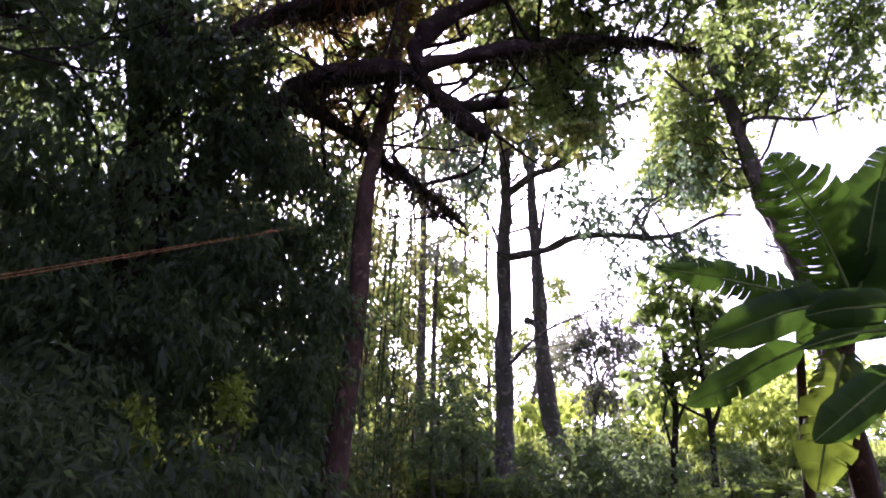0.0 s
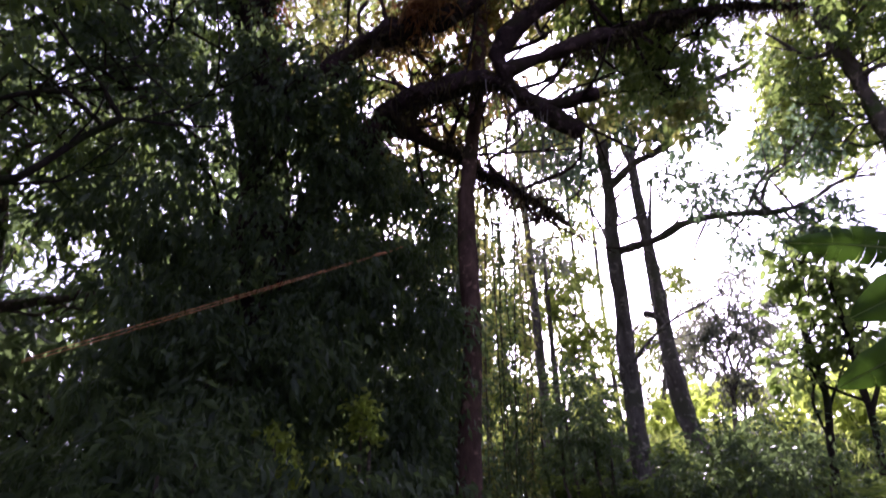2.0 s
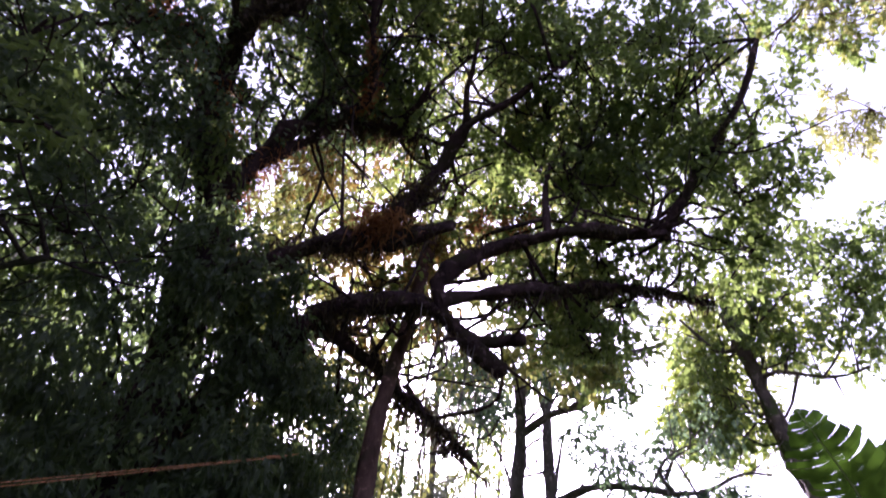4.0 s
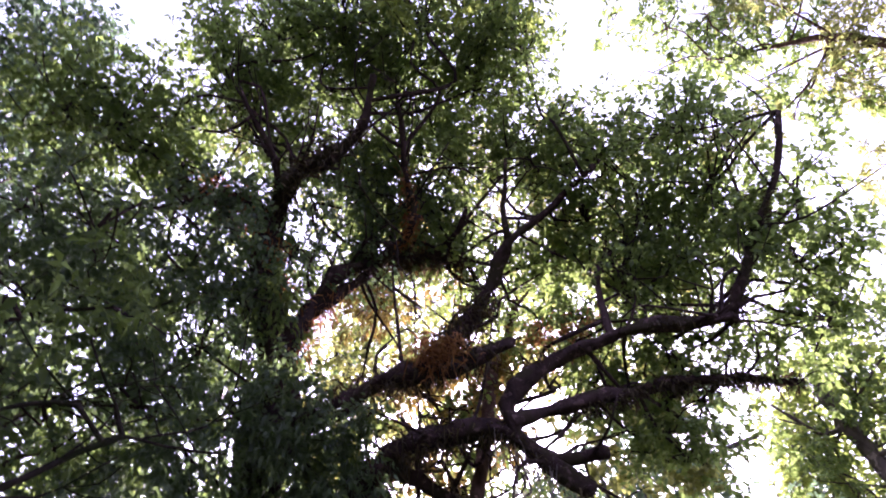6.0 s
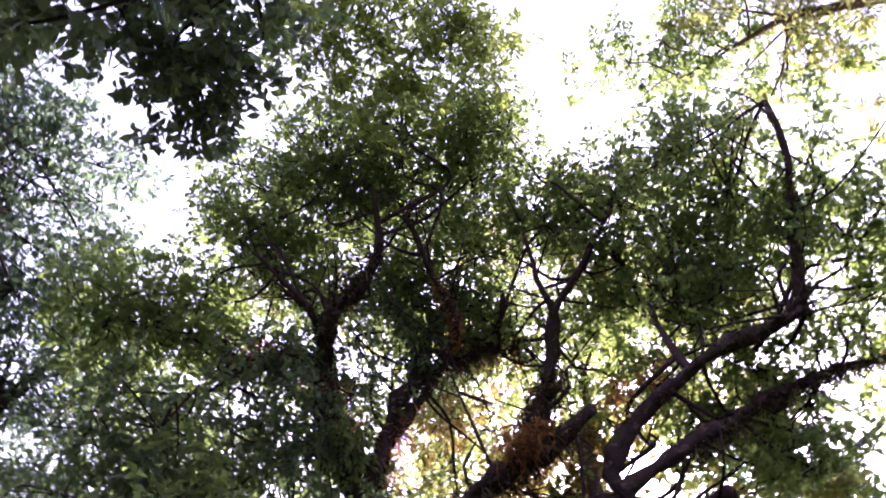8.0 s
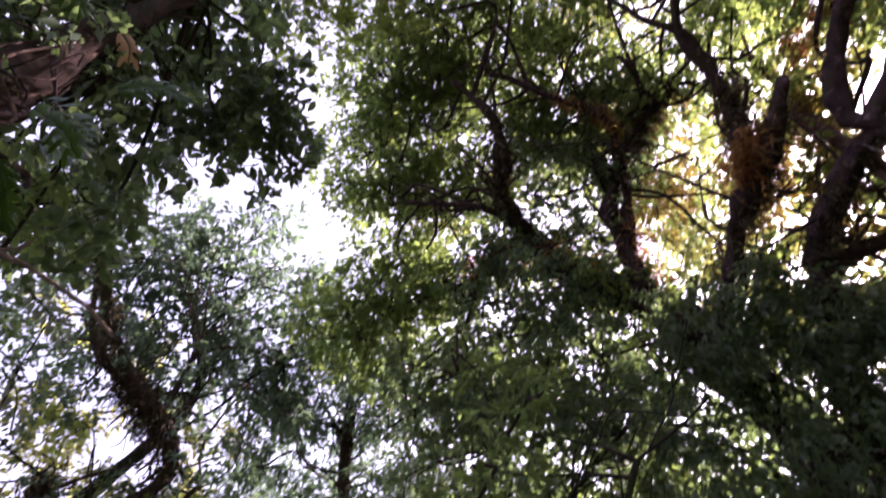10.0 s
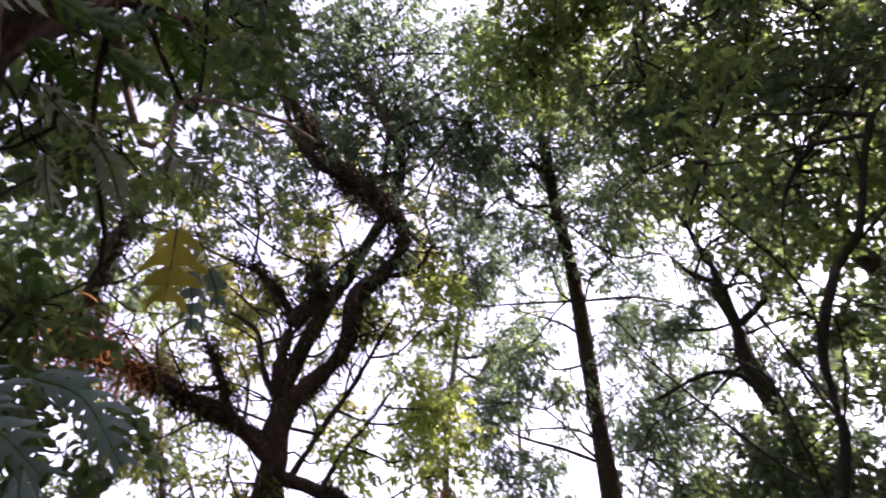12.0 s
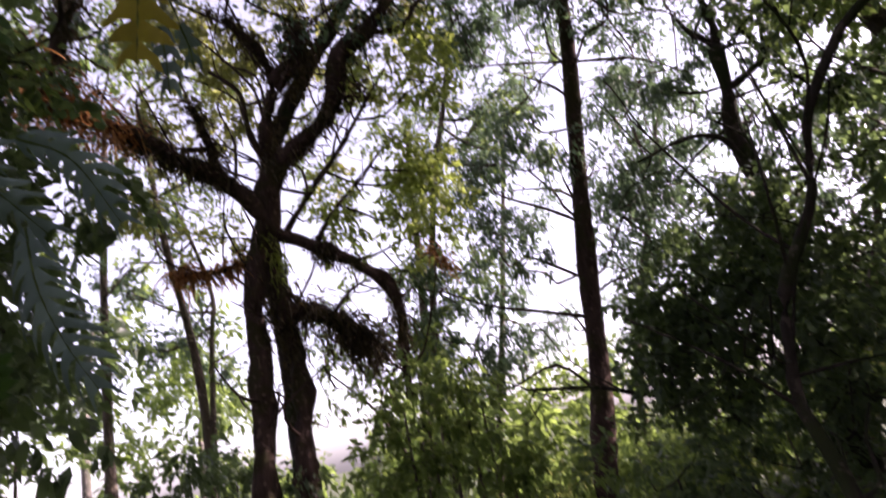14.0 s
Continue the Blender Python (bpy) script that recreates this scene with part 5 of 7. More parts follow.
# ---- growth on the great tree's limbs ----
def limb_growth():
    dark = "shaggy dark ferns and moss on a mossy limb"
    red = "russet withered ferns in a fork of the great tree"
    for n, (line, count, length, material, label, radius, hang) in enumerate([
        ([(-3.44, 6.53, 4.41), (-2.79, 6.54, 5.27), (-2.22, 6.39, 5.87), (-1.68, 6.14, 6.28), (-1.03, 6.05, 6.42)], 900, 0.2, MOSS, dark, 0.2, 0.7),
        ([(-1.03, 6.05, 6.42), (-0.46, 5.94, 6.31), (-0.08, 6.04, 6.04), (0.44, 6.16, 5.67)], 420, 0.1, MOSS, dark, 0.12, 0.6),
        ([(-1.13, 6.68, 6.04), (-0.79, 6.86, 5.65), (-0.31, 6.94, 5.36), (0.25, 7.04, 4.94)], 600, 0.14, MOSS, dark, 0.15, 0.6),
        ([(-3.13, 5.84, 6.43), (-2.29, 5.81, 6.92), (-1.56, 5.76, 7.07), (-0.31, 5.47, 7.29)], 900, 0.17, MOSS, dark, 0.17, 0.5),
        ([(-0.40, 5.80, 6.65), (-0.11, 5.65, 6.97), (0.54, 5.53, 7.21), (1.27, 5.41, 7.36), (2.24, 5.27, 7.32)], 500, 0.08, MOSS, dark, 0.1, 0.4),
        ([(0.15, 5.99, 6.59), (0.83, 5.96, 6.72), (1.45, 5.95, 6.91), (2.32, 6.01, 6.99)], 500, 0.09, MOSS, dark, 0.11, 0.5),
        ([(-1.34, 5.53, 7.22), (-1.09, 5.53, 7.28), (-0.89, 5.61, 7.23)], 320, 0.24, RUSSET, red, 0.2, 0.4),
        ([(-3.57, 4.41, 8.59), (-3.49, 4.76, 8.26), (-3.46, 5.07, 7.91)], 380, 0.22, RUSSET, red, 0.2, 0.4),
        ([(-4.14, 3.70, 8.68), (-3.91, 3.93, 8.69), (-3.74, 4.14, 8.66)], 240, 0.24, RUSSET, red, 0.18, 0.4),
        ([(-3.15, 5.51, 7.25), (-2.96, 5.30, 7.83), (-2.60, 5.19, 8.22)], 300, 0.2, RUSSET, red, 0.15, 0.5),
        ([(-2.60, 5.10, 8.42), (-1.99, 5.15, 8.71), (-1.45, 5.28, 8.87), (-0.91, 5.46, 8.95)], 400, 0.2, MOSS, dark, 0.15, 0.5),
        ([(-1.26, 5.69, 7.51), (-0.95, 5.60, 7.79), (-0.62, 5.51, 8.18)], 420, 0.22, MOSS, dark, 0.16, 0.5),
        ([(-0.02, 5.78, 7.69), (0.50, 5.71, 7.74), (0.72, 5.67, 7.76)], 160, 0.2, RUSSET, red, 0.16, 0.4),
        ([(2.30, 5.35, 7.38), (2.59, 4.84, 7.96), (2.98, 4.15, 8.52)], 260, 0.08, MOSS, dark, 0.07, 0.4),
        ([(1.45, 5.95, 6.91), (2.32, 6.01, 6.99), (3.01, 6.04, 6.93)], 400, 0.12, MOSS, dark, 0.09, 0.5),
        ([(-1.60, 3.88, 9.22), (-1.59, 4.63, 8.79), (-1.88, 5.01, 8.71)], 240, 0.1, RUSSET, red, 0.1, 0.4),
        ([(-4.53, 3.56, 8.38), (-4.16, 3.78, 8.63), (-3.57, 4.26, 8.80)], 350, 0.22, MOSS, dark, 0.16, 0.5),
        ([(-3.45, 4.24, 8.87), (-3.09, 3.78, 8.92), (-2.58, 3.58, 9.10), (-2.11, 3.33, 9.36)], 400, 0.2, MOSS, dark, 0.14, 0.4),
        ([(-6.28, -4.27, 6.25), (-6.64, -3.88, 6.27), (-7.13, -3.43, 6.10)], 420, 0.24, RUSSET, "russet withered ferns along a limb", 0.2, 0.4),
        ([(-6.44, -4.00, 6.44), (-6.27, -3.80, 6.90), (-6.06, -3.54, 7.40), (-5.90, -3.15, 7.91)], 420, 0.15, MOSS, dark, 0.15, 0.5),
        ([(-6.17, -4.15, 6.67), (-6.44, -3.93, 6.51), (-6.70, -3.61, 6.40)], 260, 0.2, RUSSET, "russet withered ferns along a limb", 0.22, 0.3),
        ([(-7.13, -3.43, 6.10), (-7.54, -3.06, 5.90), (-7.98, -2.59, 5.62)], 420, 0.16, MOSS, dark, 0.13, 0.5),
        ([(-8.13, -3.46, 4.50), (-8.41, -3.00, 4.52), (-8.51, -2.61, 4.63)], 260, 0.16, RUSSET, "russet withered ferns along a limb", 0.1, 0.6),
        ([(-7.56, -1.23, 7.55), (-7.73, -1.24, 7.15), (-7.93, -1.43, 6.82)], 420, 0.13, MOSS, dark, 0.18, 0.5),
        ([(-8.77, -2.01, 3.94), (-8.84, -1.58, 3.62), (-8.91, -1.03, 3.13)], 600, 0.22, MOSS, dark, 0.2, 0.6),
        ([(-8.24, -2.00, 5.67), (-8.21, -1.41, 6.17), (-8.06, -0.93, 6.55), (-7.80, -0.69, 7.15), (-7.76, -0.25, 7.41), (-7.58, 0.16, 7.81)], 500, 0.14, MOSS, dark, 0.13, 0.5),
        ([(-8.74, -1.57, 4.68), (-8.84, -1.06, 4.29), (-8.97, -0.72, 3.95), (-9.01, -0.64, 3.37)], 350, 0.13, MOSS, dark, 0.12, 0.5),
        ([(-8.50, -2.24, 4.93), (-8.54, -2.16, 4.58), (-8.69, -2.14, 4.11)], 150, 0.09, GREEN_YELLOW, "sunlit green ferns in the fork of a tree", 0.1, 0.7),
        ([(-8.91, -0.17, 4.58), (-9.03, 0.16, 4.19), (-9.08, 0.28, 4.01)], 120, 0.1, RUSSET, "russet withered ferns along a limb", 0.1, 0.4),
        ([(-8.29, -2.05, 5.52), (-8.03, -1.91, 6.31), (-7.80, -1.73, 6.92), (-7.61, -1.80, 7.33), (-7.33, -2.11, 7.75)], 500, 0.08, MOSS, dark, 0.12, 0.5),
        ([(-7.96, -2.58, 5.65), (-7.73, -2.63, 6.06), (-7.31, -2.71, 6.48)], 220, 0.1, MOSS, dark, 0.1, 0.4),
        ([(-7.45, -2.67, 6.39), (-7.31, -2.71, 6.48), (-7.27, -2.74, 6.53)], 120, 0.06, MOSS, dark, 0.1, 0.3),
        ([(-7.33, -2.11, 7.75), (-7.26, -2.25, 7.79), (-7.21, -2.32, 7.82)], 120, 0.06, MOSS, dark, 0.1, 0.3),
        ([(-8.60, -2.30, 4.63), (-8.64, -2.46, 4.01), (-8.67, -2.59, 3.27)], 260, 0.1, MOSS, dark, 0.15, 0.5),
        ([(-8.67, -2.21, 4.12), (-8.77, -2.17, 3.34), (-8.85, -2.18, 2.83)], 260, 0.1, MOSS, dark, 0.15, 0.5),
        ([(-7.58, 0.16, 7.81), (-7.31, 0.07, 8.27), (-6.88, -0.39, 8.70), (-6.57, -0.78, 9.10)] + [(-5.81, -1.11, 9.67), (-5.13, -1.49, 10.17)], 600, 0.14, MOSS, dark, 0.13, 0.5),
        ([(-7.04, -0.65, 8.95), (-7.26, -0.20, 8.47), (-7.49, 0.15, 7.92)], 400, 0.2, MOSS, dark, 0.16, 0.5),
    ]):
        epiphyte(line, count, length, material, 100 + n, label, radius, hang)


limb_growth()


def hanging_roots():
    """Thin roots that hang from the mossy limb."""
    rng = np.random.default_rng(61)
    a, b = np.array((-0.53, 5.94, 6.32)), np.array((0.17, 6.03, 5.88))
    for _ in range(26):
        p = a + (b - a) * rng.random() + rng.standard_normal(3) * 0.06
        q = p - np.array([rng.normal(0, 0.06), rng.normal(0, 0.06), 0.35 + 0.8 * rng.random()])
        ob = new("hanging_root", tubes("hanging_root", [(curve_points([p, (p + q) / 2 + rng.standard_normal(3) * 0.03, q], 0.1), 0.006, 0.003)], BARK_GREY, 4, 0.1, rng))
        tagged(ob, "thin pale root hanging from a mossy limb", "aerial root", "roots hanging from the limb")


hanging_roots()


def hanging_vines():
    """Thin vines that hang before the sunlit grove."""
    rng = np.random.default_rng(62)
    a, b = np.array((-1.59, 8.20, 6.12)), np.array((-0.46, 9.28, 6.49))
    start, stop = a, b
    for _ in range(18):
        p = start + (stop - start) * rng.random() + np.array([0, rng.normal(0, 0.3), rng.normal(0, 0.5)])
        q = np.array([p[0] + rng.normal(0, 0.12), p[1] + rng.normal(0, 0.2), float(hill(p[0], p[1])) + 0.2])
        mid = (p + q) / 2 + rng.standard_normal(3) * 0.1
        ob = new("hanging_vine", tubes("hanging_vine", [(curve_points([p, mid, q], 0.25), 0.014, 0.009)], BARK, 5, 0.12, rng))
        tagged(ob, "thin dark leafy vine hanging before the sunlit grove", "vine", "hanging vines")
        line = curve_points([p, mid, q], 0.06)
        b = np.repeat(line, 5, axis=0) + rng.standard_normal((len(line) * 5, 3)) * 0.07
        w = unit(rng.standard_normal(b.shape) + np.array([0, 0, -0.7]))
        v, f = leaf_arrays(b, w, 0.09 * rng.uniform(0.6, 1.3, len(b)), 0.04, rng)
        leaves = new("leaves", mesh_of("leaves", v, f, 3, GREEN_SUN if rng.random() < 0.6 else GREEN_DEEP))
        leaves.parent = ob
        tagged(leaves, kind="stuff")


hanging_vines()


# ---- background: sunlit grove on the hillside ----
def grove():
    for n, (trunk, r, clumps, material, fill) in enumerate([
        ([(-0.47, 13.97, 0.91), (-0.33, 14.16, 2.67), (-0.40, 14.06, 5.12), (-0.47, 13.78, 7.51), (-0.58, 13.16, 9.77), (-0.55, 13.05, 10.84)], 0.14, [(-0.47, 13.16, 9.77, 0.83), (-0.93, 12.72, 10.41, 0.69), (0.01, 13.25, 8.63, 0.67), (-0.67, 13.61, 8.77, 0.55), (-0.84, 13.77, 7.48, 0.47), (0.07, 13.15, 9.81, 0.55), (0.09, 13.77, 7.55, 0.54)], GREYLEAF, 1.3),
        ([(0.04, 14.98, 0.90), (-0.08, 14.81, 3.99), (-0.14, 14.63, 6.40), (-0.13, 14.40, 8.11)], 0.1, [(0.49, 15.27, 6.36, 0.86), (0.72, 15.61, 5.01, 0.86), (0.12, 15.48, 5.66, 0.71), (0.96, 15.43, 5.71, 0.57), (0.15, 15.01, 7.15, 0.57), (0.90, 15.74, 4.35, 0.71), (-1.09, 15.19, 6.51, 0.57)], GREEN_YELLOW, 2.2),
        ([(-1.12, 15.94, 0.77), (-1.19, 16.27, 3.31), (-1.35, 16.26, 5.60), (-1.48, 15.87, 7.51)], 0.09, [(-1.53, 16.12, 6.79, 0.76), (-1.36, 16.45, 5.65, 0.91), (-1.73, 16.62, 4.75, 0.76), (-0.85, 16.67, 4.82, 0.76), (-1.20, 16.81, 3.79, 0.76), (-0.79, 16.41, 5.99, 0.61), (-1.86, 16.27, 6.18, 0.61)], GREEN_YELLOW, 2.2),
        ([(1.58, 16.91, 0.92), (1.39, 16.71, 4.41), (1.24, 16.36, 7.40), (1.20, 15.83, 10.08)], 0.08, [(1.29, 15.36, 10.90, 0.72), (1.01, 16.14, 9.51, 0.64), (0.94, 16.67, 8.33, 0.56), (1.12, 15.84, 10.08, 0.56)], GREYLEAF, 0.7),
        ([(2.44, 19.85, 1.75), (2.54, 19.70, 3.97), (3.00, 19.98, 5.06), (3.21, 20.24, 6.19)], 0.12, [(2.73, 20.14, 6.88, 0.84), (3.74, 19.66, 7.96, 0.75), (3.52, 19.47, 8.65, 0.56), (2.78, 20.38, 5.83, 0.75), (3.79, 19.06, 6.33, 0.71)], GREEN_YELLOW, 2.2),
        ([(-2.82, 10.50, 3.27), (-2.76, 10.59, 5.15), (-2.72, 10.54, 6.65)], 0.08, [(-2.68, 10.60, 7.66, 0.50), (-2.86, 11.15, 6.47, 0.50), (-2.57, 11.54, 5.67, 0.50), (-2.08, 11.13, 6.89, 0.45), (-2.39, 11.88, 4.67, 0.56), (-3.00, 11.63, 5.06, 0.45)], GREEN_SUN, 1.8),
        ([(3.59, 15.08, 1.84), (3.67, 15.04, 3.54), (3.80, 14.99, 4.84)], 0.09, [(4.04, 14.83, 6.06, 0.71), (4.44, 14.89, 5.41, 0.71), (3.68, 15.07, 5.53, 0.71), (4.20, 15.08, 4.89, 0.64), (3.39, 14.95, 6.19, 0.57), (4.54, 14.68, 6.05, 0.50), (3.16, 15.22, 5.39, 0.50), (3.88, 14.66, 6.71, 0.43)], GREYLEAF, 2.2),
        ([(3.88, 15.00, 1.87), (3.87, 14.99, 3.55), (4.03, 15.01, 4.46)], 0.06, [(4.15, 14.95, 4.59, 0.56), (3.60, 15.10, 4.58, 0.49)], GREYLEAF, 1.2),
        ([(-1.53, 15.90, 0.74), (-1.83, 15.71, 4.01), (-2.05, 15.16, 7.51), (-2.07, 14.79, 9.29)], 0.08, [(-2.22, 14.32, 8.39, 0.64), (-1.87, 14.75, 7.51, 0.64), (-1.93, 15.13, 6.43, 0.64), (-1.15, 15.14, 7.25, 0.65), (-1.90, 14.47, 9.30, 0.52), (-1.20, 15.31, 6.10, 0.64), (-2.12, 15.41, 5.33, 0.57)], GREEN_YELLOW, 1.5),
        ([(1.09, 16.95, 0.89), (0.94, 16.74, 4.38), (0.63, 16.13, 8.09), (0.57, 15.48, 10.38)], 0.08, [(-0.32, 15.79, 7.89, 0.68), (0.38, 15.47, 8.63, 0.68), (0.77, 15.35, 9.97, 0.70), (0.77, 15.91, 7.53, 0.68), (0.13, 15.24, 10.21, 0.63), (1.01, 15.05, 11.06, 0.64), (-0.09, 16.20, 6.76, 0.61)], GREEN_YELLOW, 1.6),
        ([(-1.42, 12.40, 0.91), (-1.68, 12.25, 3.46), (-1.88, 11.80, 6.18), (-1.73, 11.27, 7.84)], 0.07, [(-2.18, 11.28, 7.68, 0.46), (-1.96, 11.71, 6.89, 0.46), (-1.64, 11.11, 8.15, 0.46), (-1.23, 11.01, 8.78, 0.47), (-2.08, 11.97, 6.23, 0.46), (-1.42, 11.95, 6.52, 0.41), (-0.43, 11.34, 8.92, 0.48), (0.02, 11.14, 9.23, 0.48), (-1.91, 12.26, 5.49, 0.46), (-1.50, 12.55, 4.65, 0.46)], GREEN_SUN, 1.5),
    ]):
        tree("grove_tree", ("thin-stemmed tree of the hillside grove, backlit yellow-green leaves" if material is GREEN_YELLOW else "slim tree of the hillside grove with dull green leaves"),
             BARK_GREY, (trunk, r, r * 0.4), [], [dict(clumps=clumps, fill=fill * (0.75 if material is GREYLEAF else 1.0), length=0.13, width=0.056, material=material, size=0.4, sprigs=12, droop=0.5)], 200 + n, group="grove trees")
    tree("broadleaf_tree", "small forked tree with large drooping leaves", BARK_DARK,
         ([(3.72, 10.34, 2.18), (3.76, 10.26, 2.84), (3.80, 10.17, 3.35), (3.76, 10.17, 3.98), (3.69, 10.19, 4.44)], 0.06, 0.04),
         [([(3.80, 10.17, 3.35), (3.67, 10.15, 3.70), (3.51, 10.17, 3.91)], 0.03, 0.02), ([(4.19, 9.93, 2.21), (4.19, 9.85, 3.00), (4.17, 9.85, 3.68), (4.13, 9.81, 4.38), (4.08, 9.84, 5.04)], 0.055, 0.03), ([(4.19, 9.87, 2.92), (4.31, 9.75, 3.33), (4.37, 9.69, 3.49)], 0.04, 0.025)],
         [dict(clumps=[(3.82, 9.85, 5.32, 0.45), (4.13, 9.67, 5.47, 0.45), (3.68, 10.11, 4.71, 0.45), (4.00, 9.96, 4.78, 0.45), (4.31, 9.84, 4.77, 0.45), (3.79, 9.99, 4.21, 0.39), (3.47, 10.15, 4.04, 0.29), (4.39, 9.74, 4.20, 0.44), (3.63, 10.17, 3.69, 0.25), (3.62, 10.15, 5.01, 0.30), (4.10, 9.89, 4.12, 0.34)], fill=2.3, length=0.17, width=0.09, material=GREEN, size=0.3, sprigs=7, per=7, whorl=0.5)], 230)


grove()


# ---- undergrowth ----
def bushes():
    for n, (clumps, material, fill, length, width, label) in enumerate([
        ([(-0.04, 11.85, 3.51, 0.54), (0.31, 11.92, 2.94, 0.64), (-0.08, 11.96, 2.52, 0.75), (0.62, 11.46, 2.35, 0.62), (-0.31, 10.99, 1.90, 0.69), (-0.79, 11.94, 2.46, 0.64), (-1.06, 10.94, 2.01, 0.59), (-1.37, 10.40, 2.13, 0.38)], GREEN_DEEP, 2.4, 0.15, 0.05, "dark shady bush below the slender trees"),
        ([(2.28, 10.22, 2.40, 0.56), (1.70, 9.84, 2.17, 0.54), (2.63, 9.63, 2.16, 0.54), (1.31, 9.41, 1.83, 0.51), (3.38, 10.44, 2.41, 0.59), (0.89, 9.96, 1.88, 0.45), (2.98, 11.55, 2.91, 0.54), (2.32, 11.72, 2.78, 0.32)], GREEN_DEEP, 2.4, 0.11, 0.045, "leafy green undergrowth on the slope"),
        ([(2.09, 10.16, 2.4, 0.4), (2.29, 9.31, 2.05, 0.42), (1.5, 9.27, 1.95, 0.36), (3.22, 9.24, 2.16, 0.36), (4.12, 9.31, 2.27, 0.4), (0.59, 9.57, 2.14, 0.42), (0.18, 10.14, 2.65, 0.4), (0.05, 9.41, 3.51, 0.42), (0.4, 9.39, 3.0, 0.45), (-0.04, 9.24, 2.69, 0.42), (0.6, 9.24, 2.45, 0.4), (-0.31, 9.48, 3.1, 0.36), (-0.55, 8.95, 2.34, 0.3)], GREEN_DEEP, 2.6, 0.1, 0.04, "dark leafy shrubs at the foot of the slender trees"),
        # the bright lime colour carries the sun on these hillside bushes
        ([(5.15, 17.06, 4.16, 0.80), (6.14, 17.73, 4.62, 0.85), (6.21, 15.62, 4.12, 0.76), (7.41, 16.15, 4.49, 0.97), (7.63, 14.99, 4.08, 0.91), (8.62, 15.54, 4.49, 0.97), (5.27, 19.04, 4.74, 0.71), (4.33, 19.30, 4.55, 0.71), (8.70, 14.40, 4.08, 0.91)], GREEN_LIME_SUN, 1.3, 0.2, 0.08, "sunlit yellow-green bushes on the hillside"),
        ([(8.50, 17.73, 5.26, 0.89), (9.36, 17.30, 5.25, 0.89), (7.96, 19.08, 5.28, 0.75), (10.04, 16.88, 5.38, 1.07), (6.79, 20.59, 5.35, 0.59), (2.70, 19.63, 4.30, 0.89), (3.69, 21.43, 4.97, 0.79), (5.56, 22.98, 5.73, 0.86), (1.18, 19.79, 4.21, 0.89)], GREEN_LIME_SUN, 1.4, 0.2, 0.08, "sunlit yellow-green bushes on the hillside"),
        ([(-2.10, 3.16, 1.85, 0.27), (-2.05, 3.42, 1.94, 0.29), (-1.92, 3.62, 1.79, 0.26), (-1.95, 3.15, 1.59, 0.30), (-1.78, 3.36, 1.56, 0.27), (-1.82, 3.78, 1.60, 0.23), (-1.88, 2.95, 1.45, 0.38)], GREEN_DEEP, 1.8, 0.085, 0.022, "shady bush with narrow drooping leaves"),
        # lime colour paints the sun flecks where little sun gets through
        ([(-2.05, 4.41, 2.17, 0.1), (-1.97, 4.41, 1.95, 0.1), (-1.95, 5.23, 2.06, 0.1), (-1.87, 5.23, 1.84, 0.1), (-1.68, 5.26, 2.52, 0.1), (-1.6, 5.26, 2.3, 0.1)], GREEN_LIME_SUN, 3.0, 0.07, 0.04, "thin bush coloured as patches of sun among the creepers"),
        ([(-7.92, -0.48, 2.65, 0.28), (-8.07, -0.26, 2.2, 0.34), (-7.95, -0.74, 2.08, 0.32), (-8.19, -0.27, 1.51, 0.4), (-8.29, 0.21, 2.04, 0.3), (-8.07, -0.71, 1.4, 0.38)], GREEN, 2.4, 0.1, 0.056, "leafy green sapling beside the many-limbed tree"),
        ([(-7.97, -0.61, 1.85, 0.57), (-7.98, 0.01, 2.13, 0.50), (-7.47, -0.57, 1.22, 0.67), (-7.98, 0.37, 1.25, 0.64), (-7.91, 0.76, 0.66, 0.64)], GREEN, 1.5, 0.14, 0.06, "dark green bushes below the trees"),
        ([(-8.16, -3.79, 1.58, 0.64), (-9.41, -3.39, 1.68, 0.54), (-8.73, -2.15, 1.19, 0.48), (-8.20, 1.90, 0.40, 0.68), (-5.67, -3.92, 2.82, 0.63)], GREEN_DEEP, 1.5, 0.14, 0.06, "dark green bushes below the trees"),
    ]):
        rng = np.random.default_rng(300 + n)
        groups = tufts(clumps, fill, rng, min(0.32, 0.9 * max(c[3] for c in clumps)))
        foot = np.mean([c[:2] for c in clumps], axis=0)
        thing = root("bush", (*foot, float(hill(*foot))), label, "bush", "undergrowth")
        under(thing, "leaves", foliage("leaves", groups, length, width, material, rng, sprigs=10), kind="stuff")
        stems = [(curve_points([(c[0] * 0.85 + foot[0] * 0.15, c[1] * 0.85 + foot[1] * 0.15, float(hill(c[0], c[1])) - 0.05), (c[0], c[1], (c[2] + float(hill(c[0], c[1]))) / 2), c[:3]], 0.3), 0.03, 0.012) for c in clumps]
        under(thing, "branchwork", tubes("branchwork", stems, BARK, 5, 0.1, rng), kind="stuff")


bushes()


